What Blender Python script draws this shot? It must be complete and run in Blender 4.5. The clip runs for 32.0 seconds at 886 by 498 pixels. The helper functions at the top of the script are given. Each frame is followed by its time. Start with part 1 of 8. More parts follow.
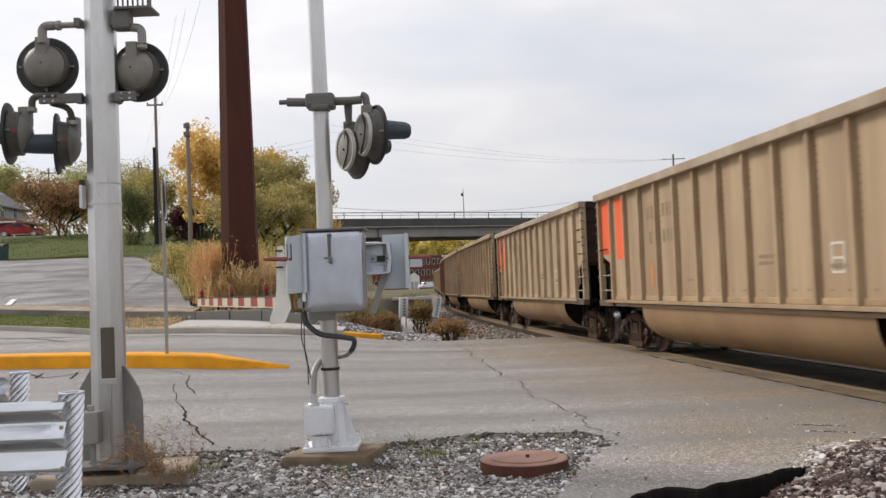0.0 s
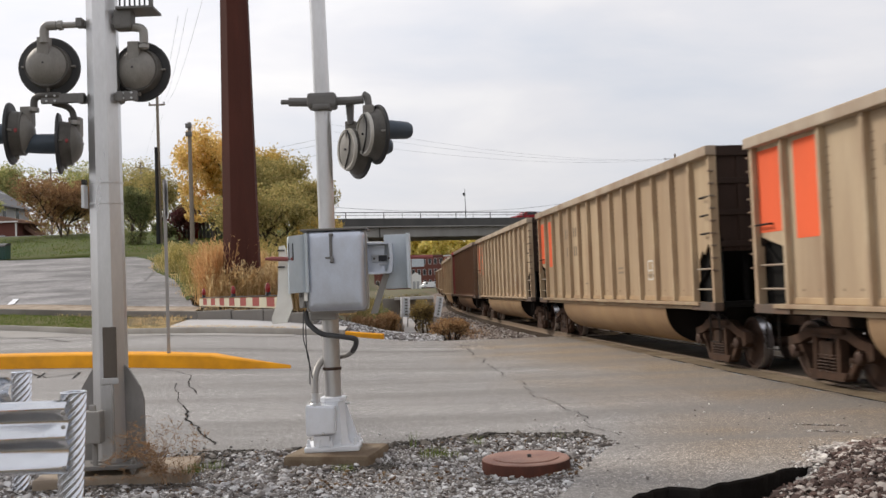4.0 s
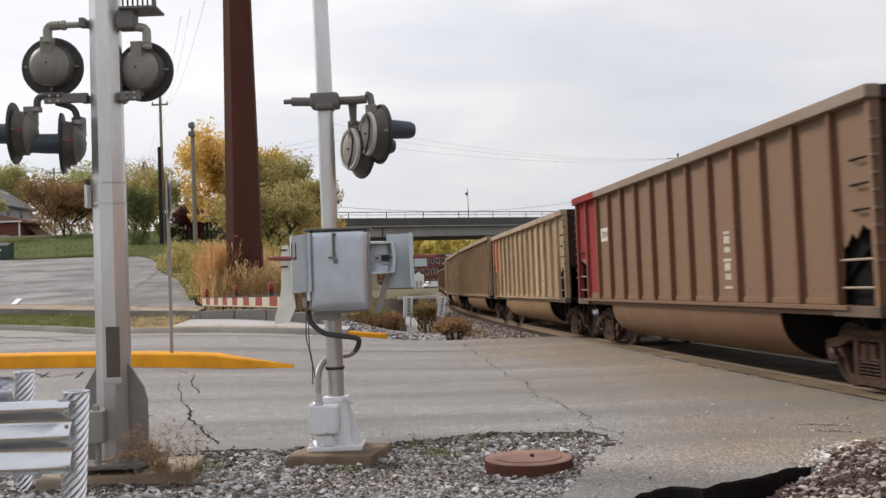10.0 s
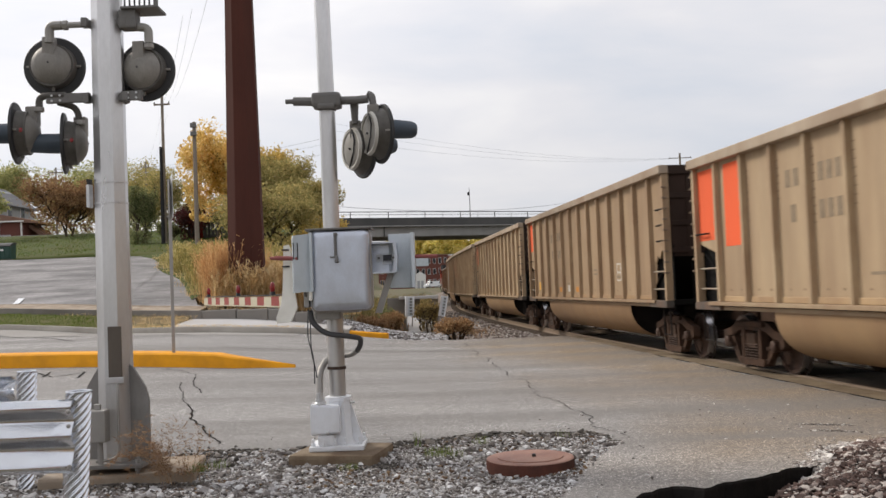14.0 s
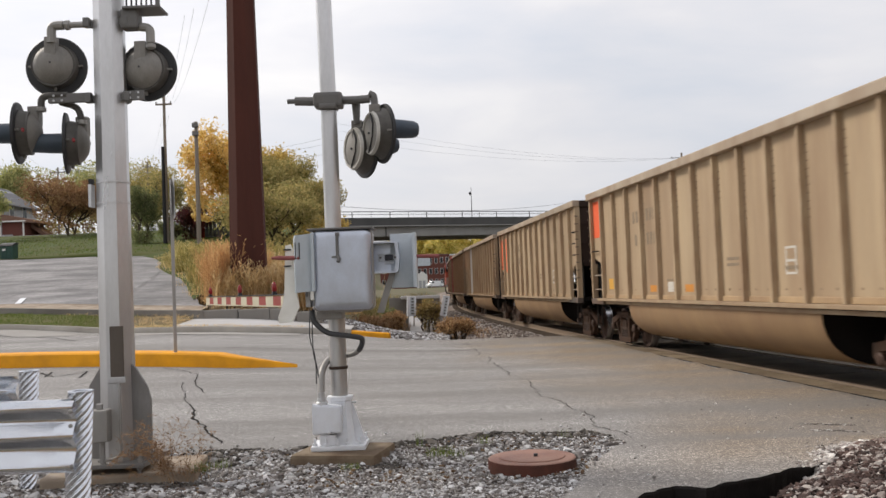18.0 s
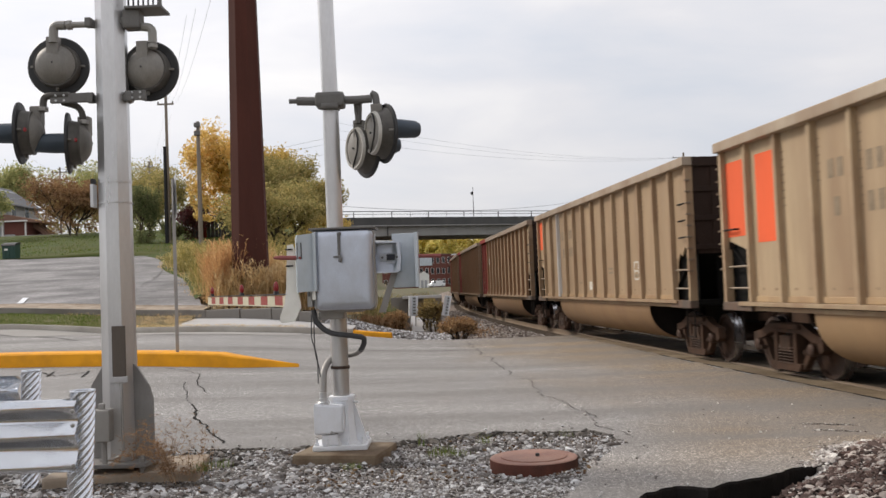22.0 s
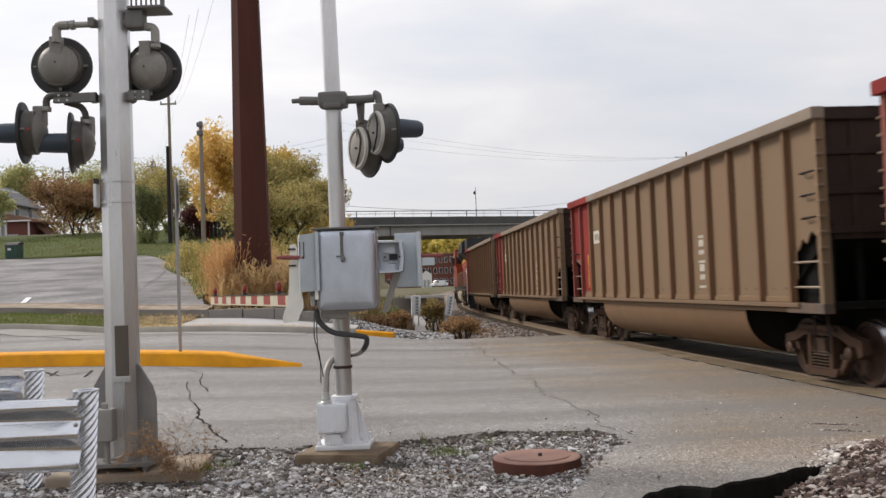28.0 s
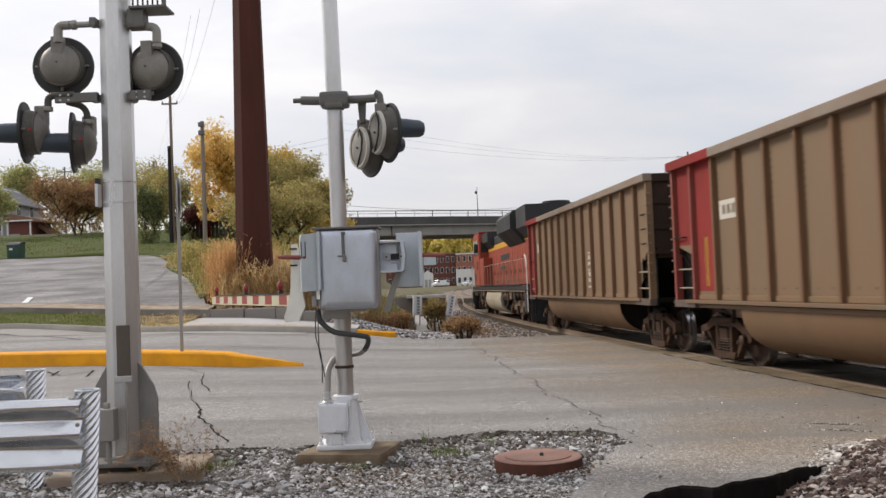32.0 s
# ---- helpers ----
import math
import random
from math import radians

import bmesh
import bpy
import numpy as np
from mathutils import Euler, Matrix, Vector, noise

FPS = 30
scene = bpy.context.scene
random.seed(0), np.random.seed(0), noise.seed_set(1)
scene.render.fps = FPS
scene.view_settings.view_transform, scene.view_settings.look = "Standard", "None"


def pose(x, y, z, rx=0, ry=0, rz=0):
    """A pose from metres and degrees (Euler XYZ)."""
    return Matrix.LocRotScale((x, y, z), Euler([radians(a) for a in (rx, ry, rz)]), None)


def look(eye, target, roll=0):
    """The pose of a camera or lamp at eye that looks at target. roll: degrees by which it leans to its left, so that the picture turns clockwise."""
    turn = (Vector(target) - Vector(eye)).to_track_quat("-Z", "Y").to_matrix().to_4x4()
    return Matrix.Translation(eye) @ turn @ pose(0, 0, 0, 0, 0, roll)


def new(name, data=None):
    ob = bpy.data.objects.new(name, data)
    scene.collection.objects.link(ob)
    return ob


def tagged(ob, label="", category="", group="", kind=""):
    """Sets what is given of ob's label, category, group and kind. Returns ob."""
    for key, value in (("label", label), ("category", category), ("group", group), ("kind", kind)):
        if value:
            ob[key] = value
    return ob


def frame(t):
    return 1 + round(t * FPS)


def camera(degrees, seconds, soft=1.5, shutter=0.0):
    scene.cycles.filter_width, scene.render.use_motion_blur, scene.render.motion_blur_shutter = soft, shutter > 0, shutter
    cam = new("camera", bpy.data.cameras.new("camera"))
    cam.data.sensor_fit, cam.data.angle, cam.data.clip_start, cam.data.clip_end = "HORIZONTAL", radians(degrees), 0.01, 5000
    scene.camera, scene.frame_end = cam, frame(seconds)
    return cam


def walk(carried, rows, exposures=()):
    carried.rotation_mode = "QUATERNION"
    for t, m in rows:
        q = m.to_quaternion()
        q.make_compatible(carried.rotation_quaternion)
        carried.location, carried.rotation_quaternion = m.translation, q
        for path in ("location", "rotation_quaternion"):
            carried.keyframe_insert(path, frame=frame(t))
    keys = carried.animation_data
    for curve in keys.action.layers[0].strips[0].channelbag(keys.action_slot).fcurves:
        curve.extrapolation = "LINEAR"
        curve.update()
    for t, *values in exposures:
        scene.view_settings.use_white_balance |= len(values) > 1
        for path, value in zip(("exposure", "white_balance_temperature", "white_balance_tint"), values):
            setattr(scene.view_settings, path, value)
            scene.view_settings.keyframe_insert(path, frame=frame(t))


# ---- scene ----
EYE = Vector((0.0, 0.0, 1.639))


def aim(t, dx):
    """The camera's pose after it has panned left so that the picture moved dx / 1685 to the right; it sinks a little with time."""
    yaw, tilt = -math.atan(dx / 1685.0), 0.0398 - 0.000045 * t
    way = Vector((math.sin(yaw) * math.cos(tilt), math.cos(yaw) * math.cos(tilt), math.sin(tilt)))
    return look(EYE, EYE + way * 10, -2.24)


cam = camera(49.91, 32.0, 1.5, 0.5)
walk(cam, [(t, aim(t, d)) for t, d in (
    (0, 0), (3.5, 2.7), (6, 4.6), (9, 7.2), (13, 10.3), (19, 14.9), (23, 18.1), (28, 22), (32, 24.5))])

# ---- light ----
SUN_AZ, SUN_EL = radians(-58), radians(36)      # from +y towards +x, and up
world = bpy.data.worlds.new("overcast_sky")
scene.world = world
world.use_nodes = True
wn, wl = world.node_tree.nodes, world.node_tree.links
wn.clear()
w_out, w_bg = wn.new("ShaderNodeOutputWorld"), wn.new("ShaderNodeBackground")
w_sky = wn.new("ShaderNodeTexSky")
w_sky.sky_type, w_sky.sun_disc = "NISHITA", False
w_sky.sun_elevation, w_sky.sun_rotation = SUN_EL, SUN_AZ
w_sky.air_density, w_sky.dust_density = 1.0, 1.0
w_gain = wn.new("ShaderNodeVectorMath")
w_gain.operation = "SCALE"
w_gain.inputs["Scale"].default_value = 0.10
wl.new(w_sky.outputs["Color"], w_gain.inputs[0])
w_tc, w_map = wn.new("ShaderNodeTexCoord"), wn.new("ShaderNodeMapping")
w_map.inputs["Scale"].default_value = (2.0, 1.0, 6.5)
w_map.inputs["Location"].default_value = (0.35, 0.2, 0.55)
wl.new(w_tc.outputs["Generated"], w_map.inputs["Vector"])
w_n = wn.new("ShaderNodeTexNoise")
w_n.inputs["Scale"].default_value, w_n.inputs["Detail"].default_value, w_n.inputs["Roughness"].default_value = 1.5, 6, 0.5
w_n.inputs["Distortion"].default_value = 0.3
wl.new(w_map.outputs["Vector"], w_n.inputs["Vector"])
w_r = wn.new("ShaderNodeValToRGB")
w_r.color_ramp.elements[0].position, w_r.color_ramp.elements[0].color = 0.33, (0.71, 0.735, 0.80, 1)
w_r.color_ramp.elements[1].position, w_r.color_ramp.elements[1].color = 0.66, (0.945, 0.92, 0.915, 1)
w_e = w_r.color_ramp.elements.new(0.5)
w_e.color = (0.825, 0.815, 0.845, 1)
wl.new(w_n.outputs["Fac"], w_r.inputs["Fac"])
w_mix = wn.new("ShaderNodeMix")
w_mix.data_type = "RGBA"
w_mix.inputs["Factor"].default_value = 0.93
wl.new(w_gain.outputs["Vector"], w_mix.inputs["A"])
wl.new(w_r.outputs["Color"], w_mix.inputs["B"])
w_dot, w_glow = wn.new("ShaderNodeVectorMath"), wn.new("ShaderNodeMapRange")
w_dot.operation = "DOT_PRODUCT"
w_dot.inputs[1].default_value = (math.sin(SUN_AZ) * math.cos(SUN_EL), math.cos(SUN_AZ) * math.cos(SUN_EL), math.sin(SUN_EL))
wl.new(w_tc.outputs["Generated"], w_dot.inputs[0])
wl.new(w_dot.outputs["Value"], w_glow.inputs["Value"])
w_glow.inputs["From Min"].default_value, w_glow.inputs["From Max"].default_value = 0.45, 1.0
w_glow.inputs["To Min"].default_value, w_glow.inputs["To Max"].default_value = 1.0, 1.28
w_lit = wn.new("ShaderNodeVectorMath")
w_lit.operation = "SCALE"
wl.new(w_mix.outputs["Result"], w_lit.inputs[0])
wl.new(w_glow.outputs["Result"], w_lit.inputs["Scale"])
w_sep, w_up, w_high = wn.new("ShaderNodeSeparateXYZ"), wn.new("ShaderNodeMapRange"), wn.new("ShaderNodeVectorMath")
wl.new(w_tc.outputs["Generated"], w_sep.inputs["Vector"])
wl.new(w_sep.outputs["Z"], w_up.inputs["Value"])
w_up.inputs["From Min"].default_value, w_up.inputs["From Max"].default_value = 0.02, 0.30
w_up.inputs["To Min"].default_value, w_up.inputs["To Max"].default_value = 0.88, 1.015
w_high.operation = "SCALE"
wl.new(w_lit.outputs["Vector"], w_high.inputs[0])
wl.new(w_up.outputs["Result"], w_high.inputs["Scale"])
wl.new(w_high.outputs["Vector"], w_bg.inputs["Color"])
w_bg.inputs["Strength"].default_value = 1.0
wl.new(w_bg.outputs["Background"], w_out.inputs["Surface"])

sun_data = bpy.data.lights.new("sun", "SUN")
sun_data.energy, sun_data.angle, sun_data.color = 2.5, radians(14), (1.0, 0.905, 0.79)
sun = new("sun", sun_data)
sun_from = Vector((math.sin(SUN_AZ) * math.cos(SUN_EL), math.cos(SUN_AZ) * math.cos(SUN_EL), math.sin(SUN_EL)))
sun.matrix_world = look(sun_from * 100, (0, 0, 0))
scene.view_settings.exposure = 0.05


# ---- materials ----
def material(name, base, rough=0.8, metal=0.0, vary=0.25, scale=3.0, fine=60.0, bump=0.2, dirt=None, dirt_amount=0.0,
             dirt_scale=1.0, stretch=(1, 1, 1), own=0.0, tint=False, spread=0.12, fine_vary=0.5, speckle=0.0, worn=None):
    """A procedural surface: base colour, broad and fine variation, stains of a second colour, relief.
    own: brightness that differs from object to object; tint: the base colour is the object's own colour;
    speckle: small pieces of stone in the surface; worn: a stain's colour, laid where the mesh's "wear" says."""
    m = bpy.data.materials.new(name)
    m.use_nodes = True
    n, l = m.node_tree.nodes, m.node_tree.links
    b = n["Principled BSDF"]
    b.inputs["Roughness"].default_value, b.inputs["Metallic"].default_value = rough, metal
    b.inputs["Specular IOR Level"].default_value = 0.5 if rough < 0.7 else 0.18
    tc, mp = n.new("ShaderNodeTexCoord"), n.new("ShaderNodeMapping")
    mp.inputs["Scale"].default_value = stretch
    l.new(tc.outputs["Object"], mp.inputs["Vector"])
    info = n.new("ShaderNodeObjectInfo")
    add = n.new("ShaderNodeVectorMath")
    l.new(mp.outputs["Vector"], add.inputs[0])
    if own or tint:
        shift = n.new("ShaderNodeVectorMath")
        shift.operation = "SCALE"
        shift.inputs[0].default_value = (17, 31, 23)
        l.new(info.outputs["Random"], shift.inputs["Scale"])
        l.new(shift.outputs["Vector"], add.inputs[1])

    def noise_at(s, detail=5.0):
        t = n.new("ShaderNodeTexNoise")
        t.inputs["Scale"].default_value, t.inputs["Detail"].default_value = s, detail
        t.inputs["Roughness"].default_value = 0.6
        l.new(add.outputs["Vector"], t.inputs["Vector"])
        return t.outputs["Fac"]

    def math_node(op, a, bb):
        t = n.new("ShaderNodeMath")
        t.operation = op
        for i, v in enumerate((a, bb)):
            if isinstance(v, (int, float)):
                t.inputs[i].default_value = v
            else:
                l.new(v, t.inputs[i])
        return t.outputs[0]

    broad, grain = noise_at(scale), noise_at(fine, 3.0)
    gain = math_node("ADD", math_node("MULTIPLY", math_node("SUBTRACT", broad, 0.5), 2.2 * vary),
                     math_node("MULTIPLY", math_node("SUBTRACT", grain, 0.5), 2.2 * vary * fine_vary))
    gain = math_node("ADD", gain, 1.0)
    if own:
        gain = math_node("ADD", gain, math_node("MULTIPLY", math_node("SUBTRACT", info.outputs["Random"], 0.5), 2 * own))
    if speckle:
        for s in (70.0, 130.0):
            vo = n.new("ShaderNodeTexVoronoi")
            vo.inputs["Scale"].default_value = s
            l.new(tc.outputs["Object"], vo.inputs["Vector"])
            sep = n.new("ShaderNodeSeparateColor")
            l.new(vo.outputs["Color"], sep.inputs["Color"])
            power = math_node("POWER", sep.outputs["Red"], 4.0)
            gain = math_node("MULTIPLY", gain, math_node("ADD", math_node("MULTIPLY", power, 1.9 * speckle), 1.0 - 0.38 * speckle))
    col = n.new("ShaderNodeVectorMath")
    col.operation = "SCALE"
    col.inputs[0].default_value = base
    if tint:
        l.new(info.outputs["Color"], col.inputs[0])
    l.new(gain, col.inputs["Scale"])
    colour = col.outputs["Vector"]
    if worn:
        at = n.new("ShaderNodeAttribute")
        at.attribute_name = "wear"
        ws = n.new("ShaderNodeVectorMath")
        ws.operation = "SCALE"
        ws.inputs[0].default_value = worn
        l.new(gain, ws.inputs["Scale"])
        wm = n.new("ShaderNodeMix")
        wm.data_type = "RGBA"
        l.new(at.outputs["Fac"], wm.inputs["Factor"])
        l.new(colour, wm.inputs["A"])
        l.new(ws.outputs["Vector"], wm.inputs["B"])
        colour = wm.outputs["Result"]
    if dirt:
        ramp = n.new("ShaderNodeMapRange")
        ramp.inputs["From Min"].default_value, ramp.inputs["From Max"].default_value = 0.5 - spread, 0.5 + spread
        ramp.inputs["To Max"].default_value = dirt_amount
        l.new(noise_at(dirt_scale, 8.0), ramp.inputs["Value"])
        mix = n.new("ShaderNodeMix")
        mix.data_type = "RGBA"
        l.new(ramp.outputs["Result"], mix.inputs["Factor"])
        l.new(colour, mix.inputs["A"])
        mix.inputs["B"].default_value = (*dirt, 1)
        colour = mix.outputs["Result"]
    l.new(colour, b.inputs["Base Color"])
    l.new(math_node("ADD", math_node("MULTIPLY", math_node("SUBTRACT", broad, 0.5), 0.3), rough), b.inputs["Roughness"])
    if bump:
        bp = n.new("ShaderNodeBump")
        bp.inputs["Strength"].default_value, bp.inputs["Distance"].default_value = bump, 0.01
        l.new(grain, bp.inputs["Height"])
        l.new(bp.outputs["Normal"], b.inputs["Normal"])
    return m


def islands(name, lo, mid, hi, rough=0.9, bump=0.4, fine=90.0, through_light=0.0, middle=0.5):
    """Loose pieces in one mesh: each piece takes its own shade between three colours."""
    m = bpy.data.materials.new(name)
    m.use_nodes = True
    n, l = m.node_tree.nodes, m.node_tree.links
    b = n["Principled BSDF"]
    b.inputs["Roughness"].default_value = rough
    g, r = n.new("ShaderNodeNewGeometry"), n.new("ShaderNodeValToRGB")
    r.color_ramp.elements[0].color, r.color_ramp.elements[1].color = (*lo, 1), (*hi, 1)
    r.color_ramp.elements.new(middle).color = (*mid, 1)
    l.new(g.outputs["Random Per Island"], r.inputs["Fac"])
    l.new(r.outputs["Color"], b.inputs["Base Color"])
    if through_light:
        t, mx, out = n.new("ShaderNodeBsdfTranslucent"), n.new("ShaderNodeMixShader"), n["Material Output"]
        l.new(r.outputs["Color"], t.inputs["Color"])
        mx.inputs[0].default_value = through_light
        l.new(b.outputs["BSDF"], mx.inputs[1])
        l.new(t.outputs["BSDF"], mx.inputs[2])
        l.new(mx.outputs[0], out.inputs["Surface"])
    if bump:
        tc, nz, bp = n.new("ShaderNodeTexCoord"), n.new("ShaderNodeTexNoise"), n.new("ShaderNodeBump")
        nz.inputs["Scale"].default_value = fine
        l.new(tc.outputs["Object"], nz.inputs["Vector"])
        bp.inputs["Strength"].default_value, bp.inputs["Distance"].default_value = bump, 0.01
        l.new(nz.outputs["Fac"], bp.inputs["Height"])
        l.new(bp.outputs["Normal"], b.inputs["Normal"])
    return m


M = {}
M["asphalt"] = material("asphalt", (0.297, 0.287, 0.279), 0.92, 0, 0.26, 0.45, 26, 0.55, (0.19, 0.182, 0.175), 0.75, 0.34, (0.2, 1.9, 1), fine_vary=1.2, speckle=0.65, worn=(0.265, 0.206, 0.145))
M["lot_asphalt"] = material("lot_asphalt", (0.29, 0.28, 0.28), 0.92, 0, 0.32, 0.45, 7, 0.4, (0.12, 0.118, 0.12), 0.8, 0.5, (0.75, 1.2, 1), fine_vary=1.6)
M["crossing"] = material("crossing", (0.235, 0.185, 0.125), 0.9, 0, 0.26, 1.2, 60, 0.4, (0.12, 0.085, 0.055), 0.75, 1.4, own=0.14, fine_vary=1.5)
# panels between the rails: base colour darkened for shade under the train
M["crossing_shaded"] = material("crossing_shaded", (0.10, 0.08, 0.06), 0.85, 0, 0.3, 1.5, 60, 0.4, (0.04, 0.032, 0.026), 0.75, 1.1, own=0.12, fine_vary=1.5)
M["ground"] = material("ground", (0.15, 0.125, 0.085), 0.95, 0, 0.3, 0.2, 25, 0.5, (0.09, 0.10, 0.04), 0.7, 0.12)
M["grass"] = material("grass", (0.058, 0.085, 0.016), 0.95, 0, 0.4, 0.3, 10, 0.25, (0.075, 0.056, 0.02), 0.5, 0.3)
M["grass_verge"] = material("grass_verge", (0.10, 0.12, 0.03), 0.95, 0, 0.4, 0.3, 10, 0.3, (0.15, 0.11, 0.07), 0.85, 0.3, (0.5, 1, 1))
# earth, made near black to carry the shadow below the torn asphalt
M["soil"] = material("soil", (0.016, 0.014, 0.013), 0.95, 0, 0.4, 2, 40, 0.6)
M["gravel_bed"] = material("gravel_bed", (0.27, 0.255, 0.24), 0.95, 0, 0.4, 2, 55, 1.0, (0.085, 0.07, 0.058), 0.75, 1.0, fine_vary=1.8, speckle=0.9)
M["ballast_bed"] = material("ballast_bed", (0.25, 0.205, 0.175), 0.95, 0, 0.35, 2, 30, 1.0, (0.13, 0.105, 0.088), 0.5, 1.0, fine_vary=2.0)
M["concrete"] = material("concrete", (0.40, 0.375, 0.335), 0.9, 0, 0.16, 1.2, 60, 0.25, (0.25, 0.225, 0.195), 0.6, 0.9)
M["lane_concrete"] = material("lane_concrete", (0.365, 0.35, 0.33), 0.9, 0, 0.16, 0.4, 30, 0.3, (0.29, 0.275, 0.255), 0.6, 0.4, (0.3, 1.5, 1), fine_vary=1.2)
M["pad_concrete"] = material("pad_concrete", (0.37, 0.31, 0.245), 0.9, 0, 0.22, 2.5, 60, 0.5, (0.20, 0.145, 0.10), 0.7, 2.0)
M["concrete_wall"] = material("concrete_wall", (0.25, 0.235, 0.215), 0.9, 0, 0.2, 1.0, 40, 0.3, (0.14, 0.125, 0.11), 0.7, 0.6, (1, 1, 0.4))
M["concrete_pale"] = material("concrete_pale", (0.47, 0.465, 0.47), 0.9, 0, 0.12, 1.2, 60, 0.2, (0.40, 0.37, 0.33), 0.5, 0.8)
M["old_concrete"] = material("old_concrete", (0.235, 0.185, 0.13), 0.9, 0, 0.3, 2.5, 60, 0.5, (0.10, 0.065, 0.042), 0.8, 2.2)
M["bridge_concrete"] = material("bridge_concrete", (0.33, 0.325, 0.315), 0.9, 0, 0.12, 0.3, 8, 0.2, (0.20, 0.195, 0.185), 0.6, 0.25, (1, 1, 0.25))
M["bridge_dark"] = material("bridge_dark", (0.085, 0.085, 0.085), 0.9, 0, 0.15, 0.5, 8, 0.2, (0.14, 0.135, 0.13), 0.4, 0.4, (1, 1, 0.3))
M["kerb_yellow"] = material("kerb_yellow", (0.80, 0.355, 0.018), 0.75, 0, 0.14, 2.2, 50, 0.3, (0.50, 0.22, 0.025), 0.5, 1.8)
M["white_paint"] = material("white_paint", (0.76, 0.785, 0.83), 0.5, 0, 0.08, 3, 60, 0.1, (0.45, 0.44, 0.42), 0.35, 3.0)
M["bracket_cream"] = material("bracket_cream", (0.87, 0.86, 0.80), 0.6, 0, 0.1, 3, 60, 0.1, (0.45, 0.42, 0.36), 0.35, 3.0)
M["galvanised"] = material("galvanised", (0.56, 0.57, 0.58), 0.42, 0.55, 0.12, 4, 90, 0.08, (0.42, 0.41, 0.40), 0.4, 1.6)
M["galv_dull"] = material("galv_dull", (0.37, 0.36, 0.345), 0.55, 0.4, 0.15, 2.0, 60, 0.08, (0.20, 0.185, 0.165), 0.6, 1.2, (1, 1, 0.35))
M["mast_alu"] = material("mast_alu", (0.62, 0.615, 0.62), 0.33, 0.75, 0.16, 2.0, 60, 0.05, (0.34, 0.33, 0.315), 0.6, 1.3, (1, 1, 0.25))
M["cover_brown"] = material("cover_brown", (0.13, 0.11, 0.092), 0.7, 0.1, 0.2, 3.0, 60, 0.08, (0.08, 0.065, 0.055), 0.6, 2.0, (1, 1, 0.3))
M["mast_foot"] = material("mast_foot", (0.25, 0.24, 0.23), 0.6, 0.3, 0.2, 2.0, 60, 0.08, (0.11, 0.10, 0.09), 0.65, 1.6, (1, 1, 0.4))
# blue tint in the base colour stands in for reflected sky
M["box_alu"] = material("box_alu", (0.58, 0.63, 0.73), 0.34, 0.8, 0.2, 4.0, 90, 0.10, (0.40, 0.405, 0.44), 0.7, 3.2, (1.1, 1, 0.7), spread=0.22)
M["plate_blue"] = material("plate_blue", (0.56, 0.605, 0.66), 0.55, 0.2, 0.14, 4.0, 80, 0.1, (0.36, 0.42, 0.43), 0.6, 4.5, (1, 1, 0.5), spread=0.2)
M["guard_zinc"] = material("guard_zinc", (0.72, 0.75, 0.80), 0.2, 0.95, 0.06, 5, 60, 0.06, (0.55, 0.55, 0.56), 0.35, 2.0)
M["rusty_pole"] = material("rusty_pole", (0.082, 0.028, 0.020), 0.8, 0.0, 0.3, 1.0, 30, 0.2, (0.045, 0.017, 0.013), 0.65, 0.6, (1, 1, 0.15))
M["manhole_rust"] = material("manhole_rust", (0.20, 0.085, 0.060), 0.6, 0.1, 0.35, 6, 60, 0.4, (0.36, 0.22, 0.165), 0.75, 2.4, spread=0.2)
M["manhole_side"] = material("manhole_side", (0.105, 0.04, 0.028), 0.85, 0.1, 0.35, 6, 60, 0.4, (0.05, 0.028, 0.022), 0.75, 4.0)
M["rail_steel"] = material("rail_steel", (0.27, 0.205, 0.15), 0.55, 0.35, 0.2, 2, 40, 0.15)
M["black_paint"] = material("black_paint", (0.025, 0.025, 0.027), 0.55, 0, 0.25, 4, 70, 0.1)
M["lamp_housing"] = material("lamp_housing", (0.10, 0.092, 0.082), 0.55, 0.2, 0.35, 6, 70, 0.12, (0.04, 0.036, 0.032), 0.7, 6.0)
M["lamp_back"] = material("lamp_back", (0.27, 0.255, 0.235), 0.55, 0.15, 0.35, 7, 70, 0.12, (0.12, 0.11, 0.098), 0.7, 5.0, (1, 1, 0.4), spread=0.2)
M["lamp_lid"] = material("lamp_lid", (0.30, 0.285, 0.26), 0.5, 0.15, 0.25, 5, 70, 0.1, (0.14, 0.13, 0.115), 0.6, 5.0)
M["lamp_ring"] = material("lamp_ring", (0.52, 0.50, 0.46), 0.5, 0.2, 0.2, 5, 70, 0.1, (0.24, 0.23, 0.21), 0.5, 5.0)
M["hood_blue"] = material("hood_blue", (0.045, 0.062, 0.085), 0.5, 0.1, 0.2, 5, 60, 0.08)
M["clamp_grey"] = material("clamp_grey", (0.15, 0.145, 0.14), 0.6, 0.3, 0.25, 6, 70, 0.15)
M["rubber"] = material("rubber", (0.05, 0.052, 0.056), 0.5, 0, 0.2, 6, 60, 0.1)
M["red_lens"] = material("red_lens", (0.24, 0.012, 0.014), 0.25, 0, 0.15, 8, 60, 0.05)
M["red_tape"] = material("red_tape", (0.25, 0.022, 0.014), 0.6, 0, 0.2, 5, 60, 0.05)
M["white_tape"] = material("white_tape", (0.50, 0.465, 0.34), 0.6, 0, 0.2, 5, 60, 0.05)
M["red_rod"] = material("red_rod", (0.27, 0.08, 0.075), 0.6, 0.2, 0.2, 6, 60, 0.1)
M["pole_wood"] = material("pole_wood", (0.24, 0.205, 0.17), 0.9, 0, 0.2, 1, 30, 0.2, stretch=(6, 6, 0.3))
